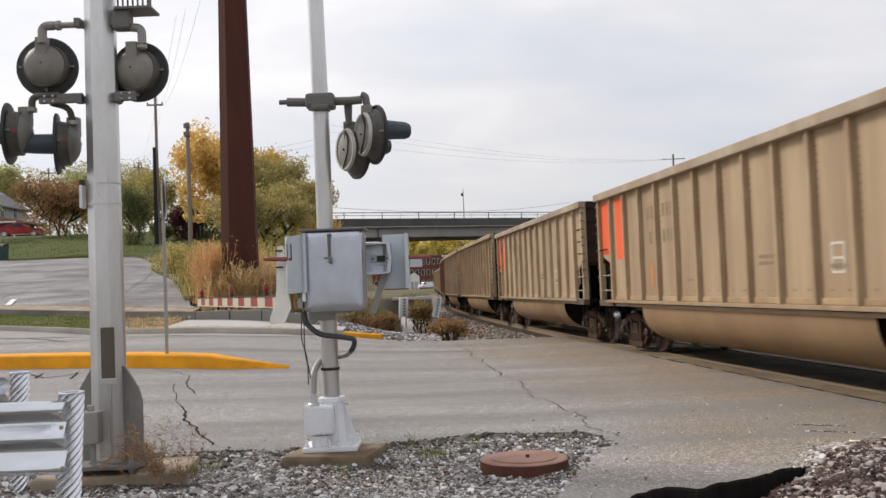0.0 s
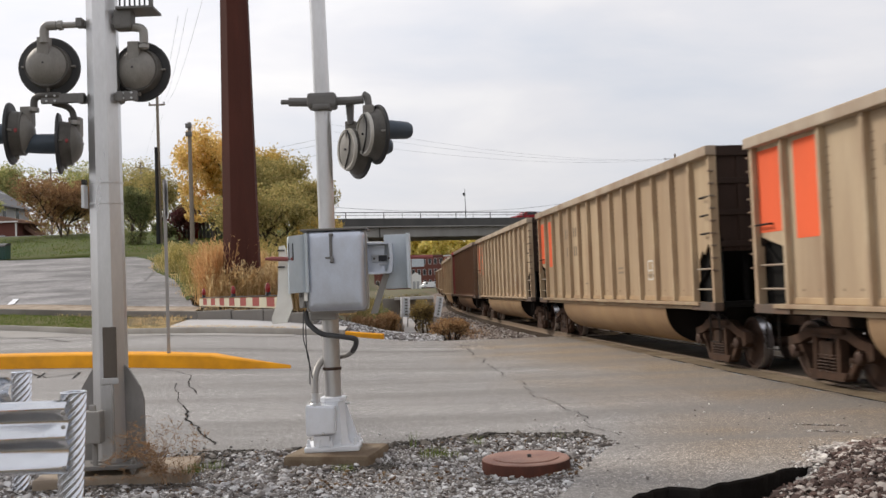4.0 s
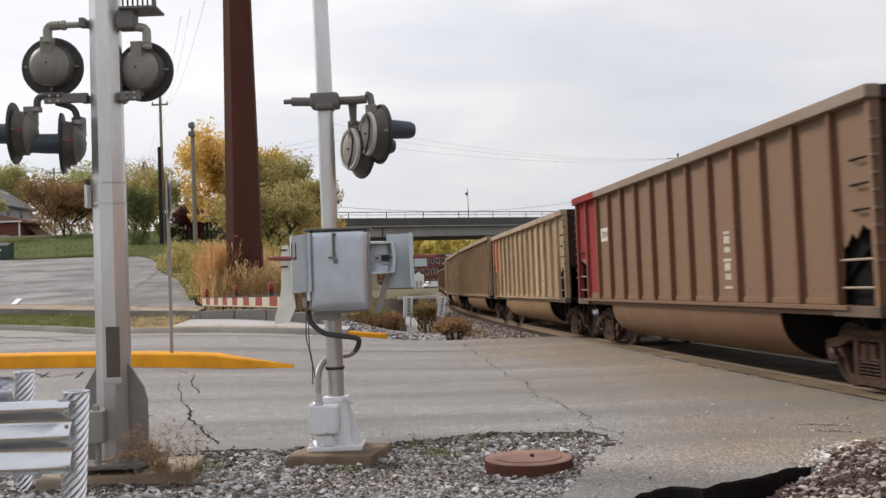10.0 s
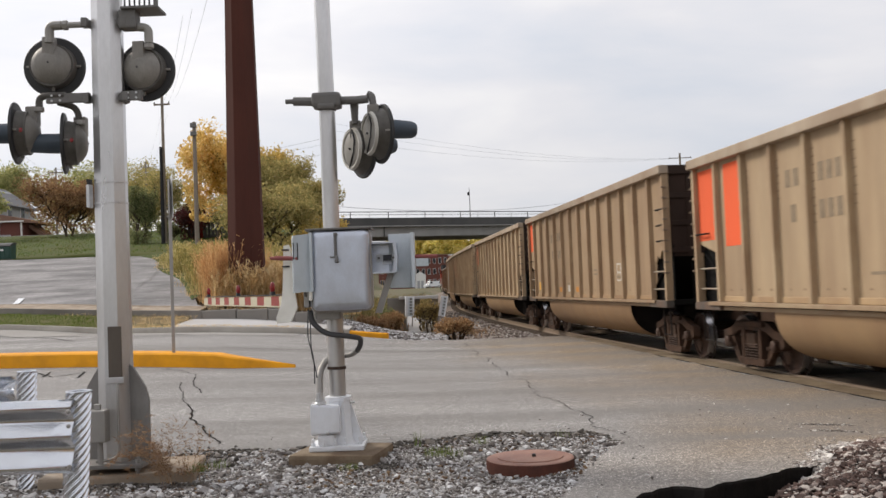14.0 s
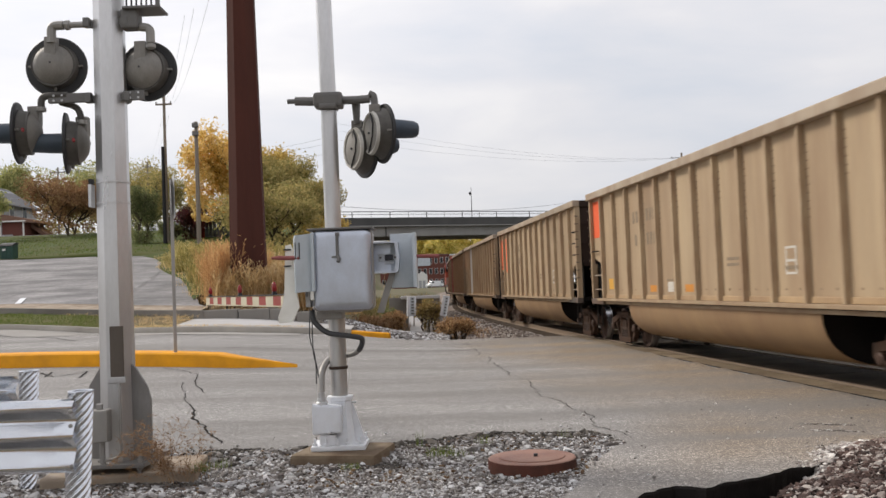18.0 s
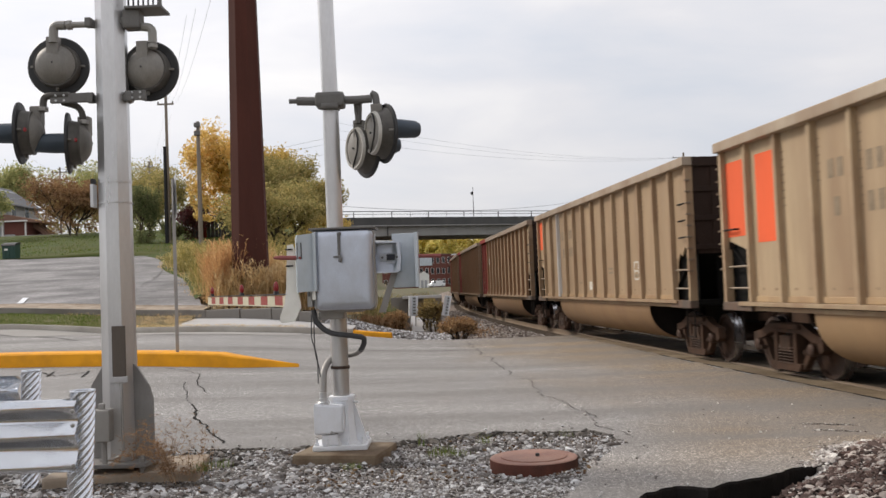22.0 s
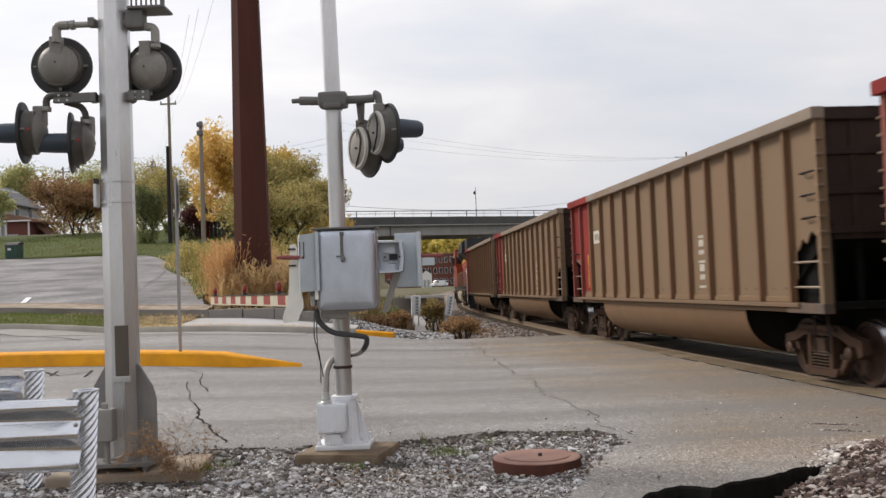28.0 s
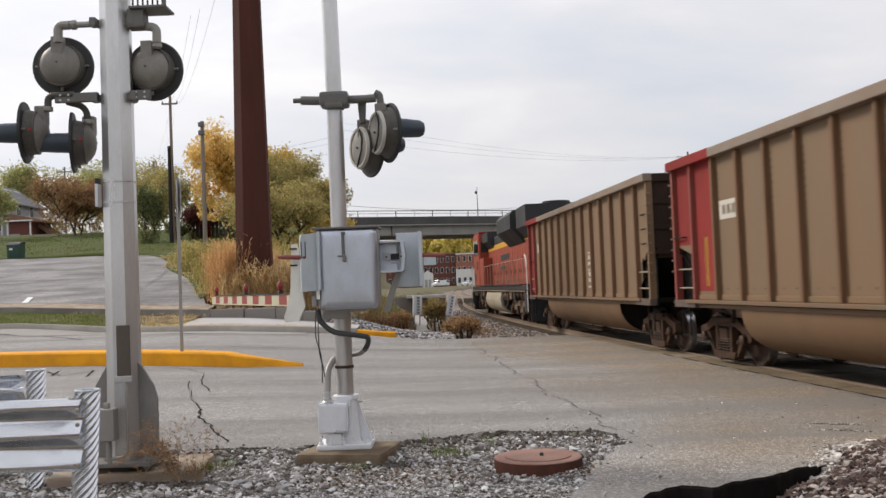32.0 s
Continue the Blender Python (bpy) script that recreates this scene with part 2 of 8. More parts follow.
M["pole_dark"] = material("pole_dark", (0.03, 0.03, 0.032), 0.8, 0, 0.2, 1, 30, 0.1)
M["wire"] = material("wire", (0.40, 0.41, 0.43), 0.6, 0, 0.1, 1, 5, 0)
M["tie_wood"] = material("tie_wood", (0.11, 0.085, 0.065), 0.95, 0, 0.3, 3, 50, 0.4, own=0.15, stretch=(1, 6, 6))

# train paints
M["car_paint"] = material("car_paint", (0.4, 0.33, 0.24), 0.66, 0.05, 0.17, 2.6, 40, 0.08, (0.19, 0.105, 0.055), 0.6, 1.1, (1, 1, 0.14), tint=True, spread=0.17, fine_vary=0.5)
M["car_rib"] = material("car_rib", (0.4, 0.33, 0.24), 0.66, 0.05, 0.16, 3.0, 40, 0.08, (0.19, 0.09, 0.045), 0.5, 2.2, (1, 1, 0.4), tint=True, spread=0.14)
M["car_black"] = material("car_black", (0.014, 0.012, 0.011), 0.85, 0, 0.35, 1.0, 25, 0.15, (0.036, 0.026, 0.02), 0.5, 0.8)
# near black, standing in for the darkness inside the end openings
M["car_shade"] = material("car_shade", (0.006, 0.0055, 0.005), 0.95, 0, 0.3, 1.0, 25, 0.1)
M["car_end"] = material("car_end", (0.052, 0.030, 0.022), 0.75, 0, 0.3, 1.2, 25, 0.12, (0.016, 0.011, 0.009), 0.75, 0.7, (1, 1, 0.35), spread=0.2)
M["truck_rust"] = material("truck_rust", (0.078, 0.044, 0.029), 0.85, 0.05, 0.4, 4, 40, 0.3, (0.035, 0.024, 0.018), 0.75, 3.0)
M["wheel_rust"] = material("wheel_rust", (0.062, 0.031, 0.019), 0.6, 0.35, 0.25, 4, 50, 0.2, (0.035, 0.025, 0.02), 0.6, 3.0)
M["tread_steel"] = material("tread_steel", (0.50, 0.50, 0.52), 0.28, 0.95, 0.15, 4, 60, 0.1)
M["patch_orange"] = material("patch_orange", (0.80, 0.135, 0.052), 0.8, 0, 0.08, 1.2, 25, 0.04, (0.55, 0.11, 0.05), 0.4, 0.9, (1, 1, 0.3))
M["patch_red"] = material("patch_red", (0.25, 0.03, 0.027), 0.8, 0, 0.16, 1.2, 25, 0.04, (0.13, 0.024, 0.02), 0.6, 0.9, (1, 1, 0.3))
M["patch_amber"] = material("patch_amber", (0.55, 0.24, 0.055), 0.8, 0, 0.15, 1.2, 25, 0.04)
M["stencil_black"] = material("stencil_black", (0.25, 0.195, 0.135), 0.8, 0, 0.35, 9, 40, 0)
M["stencil_white"] = material("stencil_white", (0.55, 0.52, 0.46), 0.8, 0, 0.15, 9, 40, 0)
M["loco_orange"] = material("loco_orange", (0.37, 0.058, 0.026), 0.6, 0.05, 0.2, 2.5, 25, 0.06, (0.15, 0.035, 0.02), 0.7, 1.3, (1, 1, 0.3), spread=0.2)
M["loco_black"] = material("loco_black", (0.02, 0.021, 0.024), 0.6, 0.05, 0.25, 1.0, 25, 0.06)
M["loco_yellow"] = material("loco_yellow", (0.62, 0.33, 0.04), 0.5, 0, 0.12, 1.0, 25, 0.05)
M["loco_tank"] = material("loco_tank", (0.44, 0.40, 0.31), 0.7, 0.1, 0.15, 1.0, 25, 0.06, (0.3, 0.26, 0.2), 0.5, 1.0)
M["loco_dust"] = material("loco_dust", (0.23, 0.17, 0.12), 0.85, 0.05, 0.35, 3, 40, 0.2, (0.08, 0.055, 0.04), 0.7, 2.5)
M["loco_rail"] = material("loco_rail", (0.30, 0.24, 0.19), 0.6, 0, 0.1, 4, 40, 0)
M["rail_white"] = material("rail_white", (0.7, 0.68, 0.62), 0.5, 0, 0.1, 4, 40, 0)
M["glass_dark"] = material("glass_dark", (0.03, 0.035, 0.04), 0.08, 0, 0.1, 2, 10, 0)
M["brick"] = material("brick", (0.155, 0.062, 0.05), 0.9, 0, 0.2, 1.0, 12, 0.3, (0.14, 0.062, 0.052), 0.5, 0.5)
M["brick_light"] = material("brick_light", (0.33, 0.14, 0.10), 0.9, 0, 0.2, 1.0, 12, 0.3)
M["plaster_white"] = material("plaster_white", (0.70, 0.70, 0.68), 0.85, 0, 0.08, 1, 20, 0.1)
M["house_grey"] = material("house_grey", (0.36, 0.37, 0.38), 0.85, 0, 0.1, 1, 20, 0.15, stretch=(0.2, 0.2, 8))
M["roof_grey"] = material("roof_grey", (0.17, 0.17, 0.18), 0.9, 0, 0.2, 2, 20, 0.3)
M["roof_brown"] = material("roof_brown", (0.20, 0.12, 0.09), 0.9, 0, 0.2, 2, 20, 0.3)
M["bin_green"] = material("bin_green", (0.018, 0.06, 0.045), 0.5, 0, 0.15, 2, 20, 0.05)
M["fence_dark"] = material("fence_dark", (0.085, 0.085, 0.095), 0.85, 0, 0.2, 2, 20, 0.2)
M["car_red"] = material("car_red", (0.28, 0.01, 0.015), 0.25, 0.1, 0.05, 1, 20, 0)
M["car_white"] = material("car_white", (0.75, 0.76, 0.78), 0.25, 0, 0.05, 1, 20, 0)
M["car_blue"] = material("car_blue", (0.06, 0.10, 0.13), 0.25, 0.2, 0.05, 1, 20, 0)
M["bark"] = material("bark", (0.085, 0.068, 0.052), 0.95, 0, 0.3, 3, 30, 0.5, stretch=(3, 3, 0.6))
M["leaf_yellow"] = islands("leaf_yellow", (0.58, 0.40, 0.11), (0.79, 0.56, 0.19), (0.88, 0.70, 0.32), 0.8, 0, through_light=0.55)
M["leaf_gold"] = islands("leaf_gold", (0.43, 0.327, 0.086), (0.602, 0.439, 0.129), (0.722, 0.533, 0.189), 0.8, 0, through_light=0.55)
M["leaf_olive"] = islands("leaf_olive", (0.264, 0.248, 0.088), (0.392, 0.336, 0.132), (0.56, 0.44, 0.184), 0.8, 0, through_light=0.55)
M["leaf_green"] = islands("leaf_green", (0.22, 0.26, 0.10), (0.37, 0.38, 0.16), (0.60, 0.54, 0.25), 0.8, 0, through_light=0.55)
M["leaf_dark"] = islands("leaf_dark", (0.11, 0.14, 0.06), (0.20, 0.23, 0.10), (0.36, 0.35, 0.16), 0.8, 0, through_light=0.5)
M["leaf_rust"] = islands("leaf_rust", (0.20, 0.11, 0.06), (0.32, 0.185, 0.095), (0.42, 0.28, 0.14), 0.8, 0, through_light=0.5)
M["leaf_wine"] = islands("leaf_wine", (0.05, 0.010, 0.014), (0.10, 0.018, 0.022), (0.14, 0.04, 0.035), 0.7, 0, through_light=0.2)
M["shrub_rust"] = islands("shrub_rust", (0.19, 0.10, 0.05), (0.37, 0.22, 0.105), (0.55, 0.38, 0.20), 0.9, 0, through_light=0.4)
M["shrub_olive"] = islands("shrub_olive", (0.13, 0.09, 0.035), (0.28, 0.20, 0.07), (0.46, 0.34, 0.14), 0.9, 0, through_light=0.4)
M["weed_pale"] = islands("weed_pale", (0.20, 0.19, 0.06), (0.44, 0.37, 0.14), (0.74, 0.62, 0.32), 0.9, 0, through_light=0.5)
M["weed_tan"] = islands("weed_tan", (0.426, 0.269, 0.123), (0.65, 0.47, 0.235), (0.85, 0.694, 0.426), 0.9, 0, through_light=0.55)
M["weed_rust"] = islands("weed_rust", (0.39, 0.208, 0.091), (0.598, 0.351, 0.156), (0.78, 0.533, 0.26), 0.9, 0, through_light=0.55)
M["weed_dead"] = islands("weed_dead", (0.196, 0.109, 0.0575), (0.356, 0.218, 0.121), (0.506, 0.356, 0.218), 0.9, 0, through_light=0.55)
M["weed_green"] = islands("weed_green", (0.17, 0.16, 0.05), (0.35, 0.29, 0.09), (0.60, 0.48, 0.19), 0.9, 0, through_light=0.5)
M["weed_olive"] = islands("weed_olive", (0.13, 0.13, 0.05), (0.26, 0.22, 0.09), (0.44, 0.35, 0.17), 0.9, 0, through_light=0.4)
M["grass_blade"] = islands("grass_blade", (0.06, 0.105, 0.018), (0.12, 0.175, 0.03), (0.23, 0.23, 0.07), 0.9, 0, through_light=0.4)
M["leaf_far"] = islands("leaf_far", (0.50, 0.45, 0.11), (0.74, 0.63, 0.19), (0.85, 0.74, 0.32), 0.8, 0, through_light=0.55)
M["litter"] = islands("litter", (0.05, 0.028, 0.016), (0.11, 0.06, 0.03), (0.20, 0.13, 0.065), 0.9, 0)
M["crumbs"] = islands("crumbs", (0.03, 0.026, 0.022), (0.075, 0.066, 0.057), (0.17, 0.15, 0.13), 0.9, 0)
M["stones"] = islands("stones", (0.05, 0.038, 0.033), (0.25, 0.232, 0.22), (0.68, 0.68, 0.69), middle=0.5)
M["stones_pale"] = islands("stones_pale", (0.14, 0.115, 0.10), (0.44, 0.40, 0.37), (0.76, 0.73, 0.69), middle=0.45)
M["stones_dark"] = islands("stones_dark", (0.035, 0.024, 0.021), (0.14, 0.088, 0.072), (0.60, 0.55, 0.50), middle=0.62)
M["stones_ballast"] = islands("stones_ballast", (0.075, 0.058, 0.05), (0.21, 0.168, 0.145), (0.54, 0.50, 0.46))


# ---- shape helpers ----
def bmnew():
    return bmesh.new()


def bx(bm, cx, cy, cz, sx, sy, sz, bevel=0.0, m=None):
    """A box by its centre and full sizes."""
    made = bmesh.ops.create_cube(bm, size=1.0)["verts"]
    for v in made:
        v.co = Vector((v.co.x * sx + cx, v.co.y * sy + cy, v.co.z * sz + cz))
    if bevel:
        edges = list({e for v in made for e in v.link_edges})
        out = bmesh.ops.bevel(bm, geom=edges, offset=bevel, segments=2, affect="EDGES", profile=0.6)
        made = list({v for f in out["faces"] for v in f.verts} | {v for v in made if v.is_valid})
    if m is not None:
        bmesh.ops.transform(bm, matrix=m, verts=[v for v in made if v.is_valid])
    return bm


def ring_basis(way):
    way = way.normalized()
    side = way.cross(Vector((0, 0, 1)) if abs(way.z) < 0.95 else Vector((1, 0, 0))).normalized()
    return side, side.cross(way).normalized()


def tube(bm, pts, radii, seg=10, caps=True, squash=1.0):
    """A round bar through points; radii one number or one for each point."""
    pts = [Vector(p) for p in pts]
    radii = [radii] * len(pts) if isinstance(radii, (int, float)) else radii
    rings, side = [], None
    for i, p in enumerate(pts):
        way = (pts[min(i + 1, len(pts) - 1)] - pts[max(i - 1, 0)])
        if side is None:
            side, up = ring_basis(way)
        else:
            w = way.normalized()
            side = (side - w * side.dot(w)).normalized()
            up = side.cross(w).normalized()
        rings.append([bm.verts.new(p + (side * math.cos(a) + up * math.sin(a) * squash) * radii[i])
                      for a in (2 * math.pi * k / seg for k in range(seg))])
    for r0, r1 in zip(rings, rings[1:]):
        for k in range(seg):
            bm.faces.new((r0[k], r0[(k + 1) % seg], r1[(k + 1) % seg], r1[k]))
    if caps:
        bm.faces.new(rings[0][::-1])
        bm.faces.new(rings[-1])
    return bm


def prism(bm, outline, axis, a, b):
    """An outline of 2D points drawn out along an axis ('x': points are y, z; 'y': x, z; 'z': x, y) from a to b."""
    def at(p, d):
        return {"x": (d, p[0], p[1]), "y": (p[0], d, p[1]), "z": (p[0], p[1], d)}[axis]
    lo, hi = [bm.verts.new(at(p, a)) for p in outline], [bm.verts.new(at(p, b)) for p in outline]
    n = len(outline)
    bm.faces.new(lo[::-1])
    bm.faces.new(hi)
    for k in range(n):
        bm.faces.new((lo[k], lo[(k + 1) % n], hi[(k + 1) % n], hi[k]))
    return bm


def lathe(bm, profile, origin, way, seg=24):
    """A turned body: profile of (distance along way, radius)."""
    way = Vector(way).normalized()
    side, up = ring_basis(way)
    rings = []
    for d, r in profile:
        c = Vector(origin) + way * d
        rings.append([bm.verts.new(c + (side * math.cos(a) + up * math.sin(a)) * max(r, 0.0005))
                      for a in (2 * math.pi * k / seg for k in range(seg))])
    for r0, r1 in zip(rings, rings[1:]):
        for k in range(seg):
            bm.faces.new((r0[k], r0[(k + 1) % seg], r1[(k + 1) % seg], r1[k]))
    bm.faces.new(rings[0][::-1])
    bm.faces.new(rings[-1])
    return bm


def mesh_of(name, bm, mat, smooth=False):
    bmesh.ops.recalc_face_normals(bm, faces=bm.faces)
    me = bpy.data.meshes.new(name)
    bm.to_mesh(me)
    bm.free()
    me.materials.append(mat)
    if smooth:
        me.shade_smooth() if smooth is True else me.set_sharp_from_angle(angle=radians(smooth))
    return me


def part(name, bm, mat, parent=None, label="", smooth=False, at=None):
    me = bm if isinstance(bm, bpy.types.Mesh) else mesh_of(name, bm, mat, smooth)
    ob = new(name, me)
    if parent is not None:
        ob.parent = parent
    if at is not None:
        ob.matrix_basis = at
    if label:
        ob["label"] = label
    return ob


def thing(name, m, label, category, group="", kind=""):
    ob = new(name)
    ob.empty_display_size = 0.2
    ob.matrix_basis = m
    return tagged(ob, label, category, group, kind)


def solid(name, bm, mat, label, category="", kind="", group="", smooth=False, at=None):
    return tagged(part(name, bm, mat, None, "", smooth, at), label, category, group, kind)


def smoothstep(a, b, x):
    t = min(1.0, max(0.0, (x - a) / (b - a)))
    return t * t * (3 - 2 * t)


def lerp_at(x, xs, ys):
    return float(np.interp(x, xs, ys))


# ---- the railway's line ----
KNOTS = ((-20, 15, 35, 55, 75, 100, 150, 175, 260), (0.0022, 0.0012, 0.0011, 0.0018, 0.0022, -0.0016, 0.0008, 0.004, 0.004))
STEP = 0.5
TS = np.arange(-60, 260, STEP)
_k = np.interp(TS, *KNOTS)
_th = np.concatenate([[0], np.cumsum(_k[:-1] * STEP)])
_i0 = int(np.argmin(abs(TS)))
TTH = _th - _th[_i0] - 0.1275
_mid = TTH + 0.5 * STEP * _k
TX = np.concatenate([[0], np.cumsum(np.sin(_mid[:-1]) * STEP)])
TY = np.concatenate([[0], np.cumsum(np.cos(_mid[:-1]) * STEP)])
TX, TY = TX - TX[_i0] + 6.996, TY - TY[_i0] + 10.0
RISE = ((10, 60, 95, 150, 220, 260), (0.0, -0.07, -0.08, 0.30, 0.95, 1.25))


def track(s):
    """Centre of the track at s metres along it, and its heading from +y towards +x."""
    x, y = lerp_at(s, TS, TX), lerp_at(s, TS, TY)
    return Vector((x, y, lerp_at(y, *RISE))), lerp_at(s, TS, TTH)


def track_x(y):
    return lerp_at(y, TY, TX)


def on_track(s, half):
    """Pose of a vehicle whose trucks stand half metres either side of s; x runs away along the track, y to its left."""
    a, b = track(s - half)[0], track(s + half)[0]
    u = (b - a).normalized()
    n = Vector((-u.y, u.x, 0)).normalized()
    up = u.cross(n).normalized()
    m = Matrix((u, n, up)).transposed().to_4x4()
    m.translation = (a + b) / 2
    return m


# ---- lie of the land ----
HILL = ((-200, 10.5, 31, 31.6, 34.4, 36.5, 60, 92, 106, 140, 400, 3000), (0, 0, 0.53, 0.70, 1.10, 1.45, 4.4, 8.0, 8.4, 9.0, 12, 12))


def land(x, y):
    """Height of the ground; the hill lies left of the railway."""
    left = smoothstep(lerp_at(y, (28, 33, 42, 60, 100, 150, 300), (4.5, 4.0, 6.0, 6.2, 7.6, 12, 30)), lerp_at(y, (28, 33, 42, 60, 100, 150, 300), (14, 11.5, 12.5, 13.5, 15, 30, 60)), track_x(y) - x)
    return lerp_at(y, *HILL) * left


# ---- ground, road, kerbs ----
def sheet(name, xs, ys, height, mat, label, category="", kind="structure", skirt=0.0, smooth=True):
    """A sheet over the grid xs by ys (ys may be a function of x) at height(x, y)."""
    rows = []
    verts, faces = [], []
    for x in xs:
        col = ys(x) if callable(ys) else ys
        rows.append(range(len(verts), len(verts) + len(col)))
        verts += [(x, y, height(x, y)) for y in col]
    for a, b in zip(rows, rows[1:]):
        faces += [(a[j], b[j], b[j + 1], a[j + 1]) for j in range(len(a) - 1)]
    if skirt:
        for col in (0, -1):
            low = []
            for r in rows:
                v = verts[r[col]]
                low.append(len(verts))
                verts.append((v[0], v[1], v[2] - skirt))
            faces += [(rows[i][col], low[i], low[i + 1], rows[i + 1][col]) for i in range(len(rows) - 1)]
    me = bpy.data.meshes.new(name)
    me.from_pydata(verts, [], faces)
    me.materials.append(mat)
    if smooth:
        me.shade_smooth()
    return tagged(new(name, me), label, category, "", kind)


def spread(a, b, first, ratio):
    """Numbers from a to b with steps that grow."""
    out, d = [a], first
    while out[-1] + d < b:
        out.append(out[-1] + d)
        d *= ratio
    return out + [b]


def ballast_drop(x, y):
    """How far the ground lies under the rails' top beside the road crossing."""
    off = abs(x - track_x(y))
    if 9 < y < 28.6 or y < 3:
        return 0.12
    return 0.20 + 0.35 * smoothstep(2.0, 4.2, off)


def ground_drop(x, y):
    """The bare ground under the road and the ballast."""
    off = abs(x - track_x(y))
    if 9 < y < 28.6 or y < 3:
        return 0.12
    return 0.74 - 0.5 * smoothstep(5.0, 8.5, off) - lerp_at(y, *RISE) * (1 - smoothstep(6, 12, off))


GX = sorted({-v for v in spread(0, 2500, 1.0, 1.06)} | set(spread(0, 2500, 1.0, 1.06)))
GY = sorted({-v for v in spread(0, 300, 2.0, 1.2)} | set(spread(0, 2800, 1.0, 1.022)))
sheet("ground", GX, GY, lambda x, y: land(x, y) - ground_drop(x, y) - (0.45 if y < 9.2 and 1.2 < x < 4.6 else 0.0),
      M["ground"], "dry brown earth and grass rising to a low hill", "ground")

EDGE_X = (-60, 0.95, 1.33, 1.53, 1.71, 1.79, 1.94, 2.10, 2.24, 2.52, 2.78, 3.05, 3.26, 3.62, 4.1, 5.0, 60)
EDGE_Y = (5.6, 5.6, 7.28, 7.49, 7.62, 7.57, 7.49, 7.68, 7.74, 7.91, 8.11, 8.25, 8.60, 8.98, 9.13, 9.2, 9.2)


def inside(x, y, poly):
    hit = False
    for (x0, y0), (x1, y1) in zip(poly, poly[1:] + poly[:1]):
        if (y0 > y) != (y1 > y) and x < (x1 - x0) * (y - y0) / (y1 - y0) + x0:
            hit = not hit
    return hit


SHOULDER = [(-9, 5.7), (0.2, 5.7), (0.72, 7.2), (1.10, 8.3), (1.30, 9.0), (1.74, 9.85), (1.45, 10.40), (0.9, 10.45), (0.33, 10.62), (-0.2, 10.35), (-0.7, 10.12),
            (-1.8, 10.05), (-2.8, 10.12), (-4.5, 10.5), (-9, 10.9)]



def edge_distance(x, y, poly):
    best = 9.0
    for (x0, y0), (x1, y1) in zip(poly, poly[1:] + poly[:1]):
        dx, dy = x1 - x0, y1 - y0
        t = max(0, min(1, ((x - x0) * dx + (y - y0) * dy) / (dx * dx + dy * dy)))
        best = min(best, math.hypot(x - x0 - t * dx, y - y0 - t * dy))
    return best


def road_edge(x):
    return lerp_at(x, EDGE_X, EDGE_Y) + (0.07 * noise.noise((x * 4, 0.3, 0)) + 0.06 * noise.noise((x * 13, 0.9, 0)) if x > 1 else 0)


KERB_LINE = ((-60, -15, -12.5, -10.2, -8.2, -6.6, -5.2, -4.4, -3.3), (34.6, 32.0, 31.3, 30.6, 29.95, 29.75, 30.0, 30.25, 30.4))
WALL_LINE = ((-60, -16.3, -14, -11.2, -9.2, -7.9, -5.6, -4.0), (41, 35.0, 34.3, 33.45, 33.0, 32.5, 31.95, 31.7))


def kerb_y(x):
    """The front of the kerb on the far side of the road."""
    return lerp_at(x, *KERB_LINE)


def wall_y(x):
    """The foot of the low wall behind it."""
    return lerp_at(x, *WALL_LINE)


def road_far(x):
    return kerb_y(x) - 0.03 if x < -3.3 else lerp_at(x, (-3.3, -1.2, 60), (30.37, 29.3, 28.6))


def road_columns(x):
    a, b = road_edge(x), road_far(x)
    return [a + (b - a) * (j / 46) ** 1.25 for j in range(47)]


ROAD_X = sorted(set(list(np.arange(-60, -8, 2.0)) + list(np.arange(-8, 9, 0.16)) + list(np.arange(1.0, 4.4, 0.05)) + list(np.arange(9, 61, 2.0))))


def road_height(x, y):
    rut = 0.012 * noise.noise((x * 0.7, y * 0.5, 1.0)) if abs(x - track_x(y)) > 2.6 else (-0.09 if abs(x - track_x(y)) < 1.28 else 0.0)
    return land(x, y) - 0.015 + rut - (0.16 * smoothstep(0.05, 0.3, edge_distance(x, y, SHOULDER)) if y < 11 and x < 2 and inside(x, y, SHOULDER) else 0.0)


sheet("road", ROAD_X, road_columns, road_height, M["asphalt"], "worn grey asphalt road with cracks and patches", "road")


def stain_road():
    """Rust and dirt that the trains drop, strongest beside the rails."""
    me = bpy.data.objects["road"].data
    wear = me.attributes.new("wear", "FLOAT", "POINT")
    for i, v in enumerate(me.vertices):
        d = abs(v.co.x - track_x(v.co.y))
        if d < 9:
            n = noise.noise((v.co.x * 0.55, v.co.y * 0.3, 3)) + 0.5 * noise.noise((v.co.x * 1.9, v.co.y * 0.9, 5))
            wear.data[i].value = max(0.0, min(1.0, 1.15 * (1 - smoothstep(1.2, 6.2, d)) + 0.55 * n * (1 - smoothstep(4, 8.5, d))))


stain_road()


def broken_edge():
    """The earth face under the torn edge of the asphalt, coloured near black for its shadow."""
    bm, rows = bmnew(), []
    for x in np.arange(1.0, 6.5, 0.07):
        y = road_edge(x)
        z = road_height(x, y)
        rows.append([bm.verts.new((x + 0.02 * noise.noise((x * 9, d * 3, 0)), y - 0.012 - a + 0.03 * noise.noise((x * 7, d * 4, 2)), z - d)) for a, d in ((-0.012, 0.0), (0.0, 0.02), (-0.02, 0.09), (-0.04, 0.2), (0.10, 0.45))])
    for r0, r1 in zip(rows, rows[1:]):
        for k in range(4):
            bm.faces.new((r0[k], r0[k + 1], r1[k + 1], r1[k]))
    solid("broken_edge", bm, M["soil"], "earth under the torn asphalt edge, blackened for its shadow", "ground", "structure")


broken_edge()


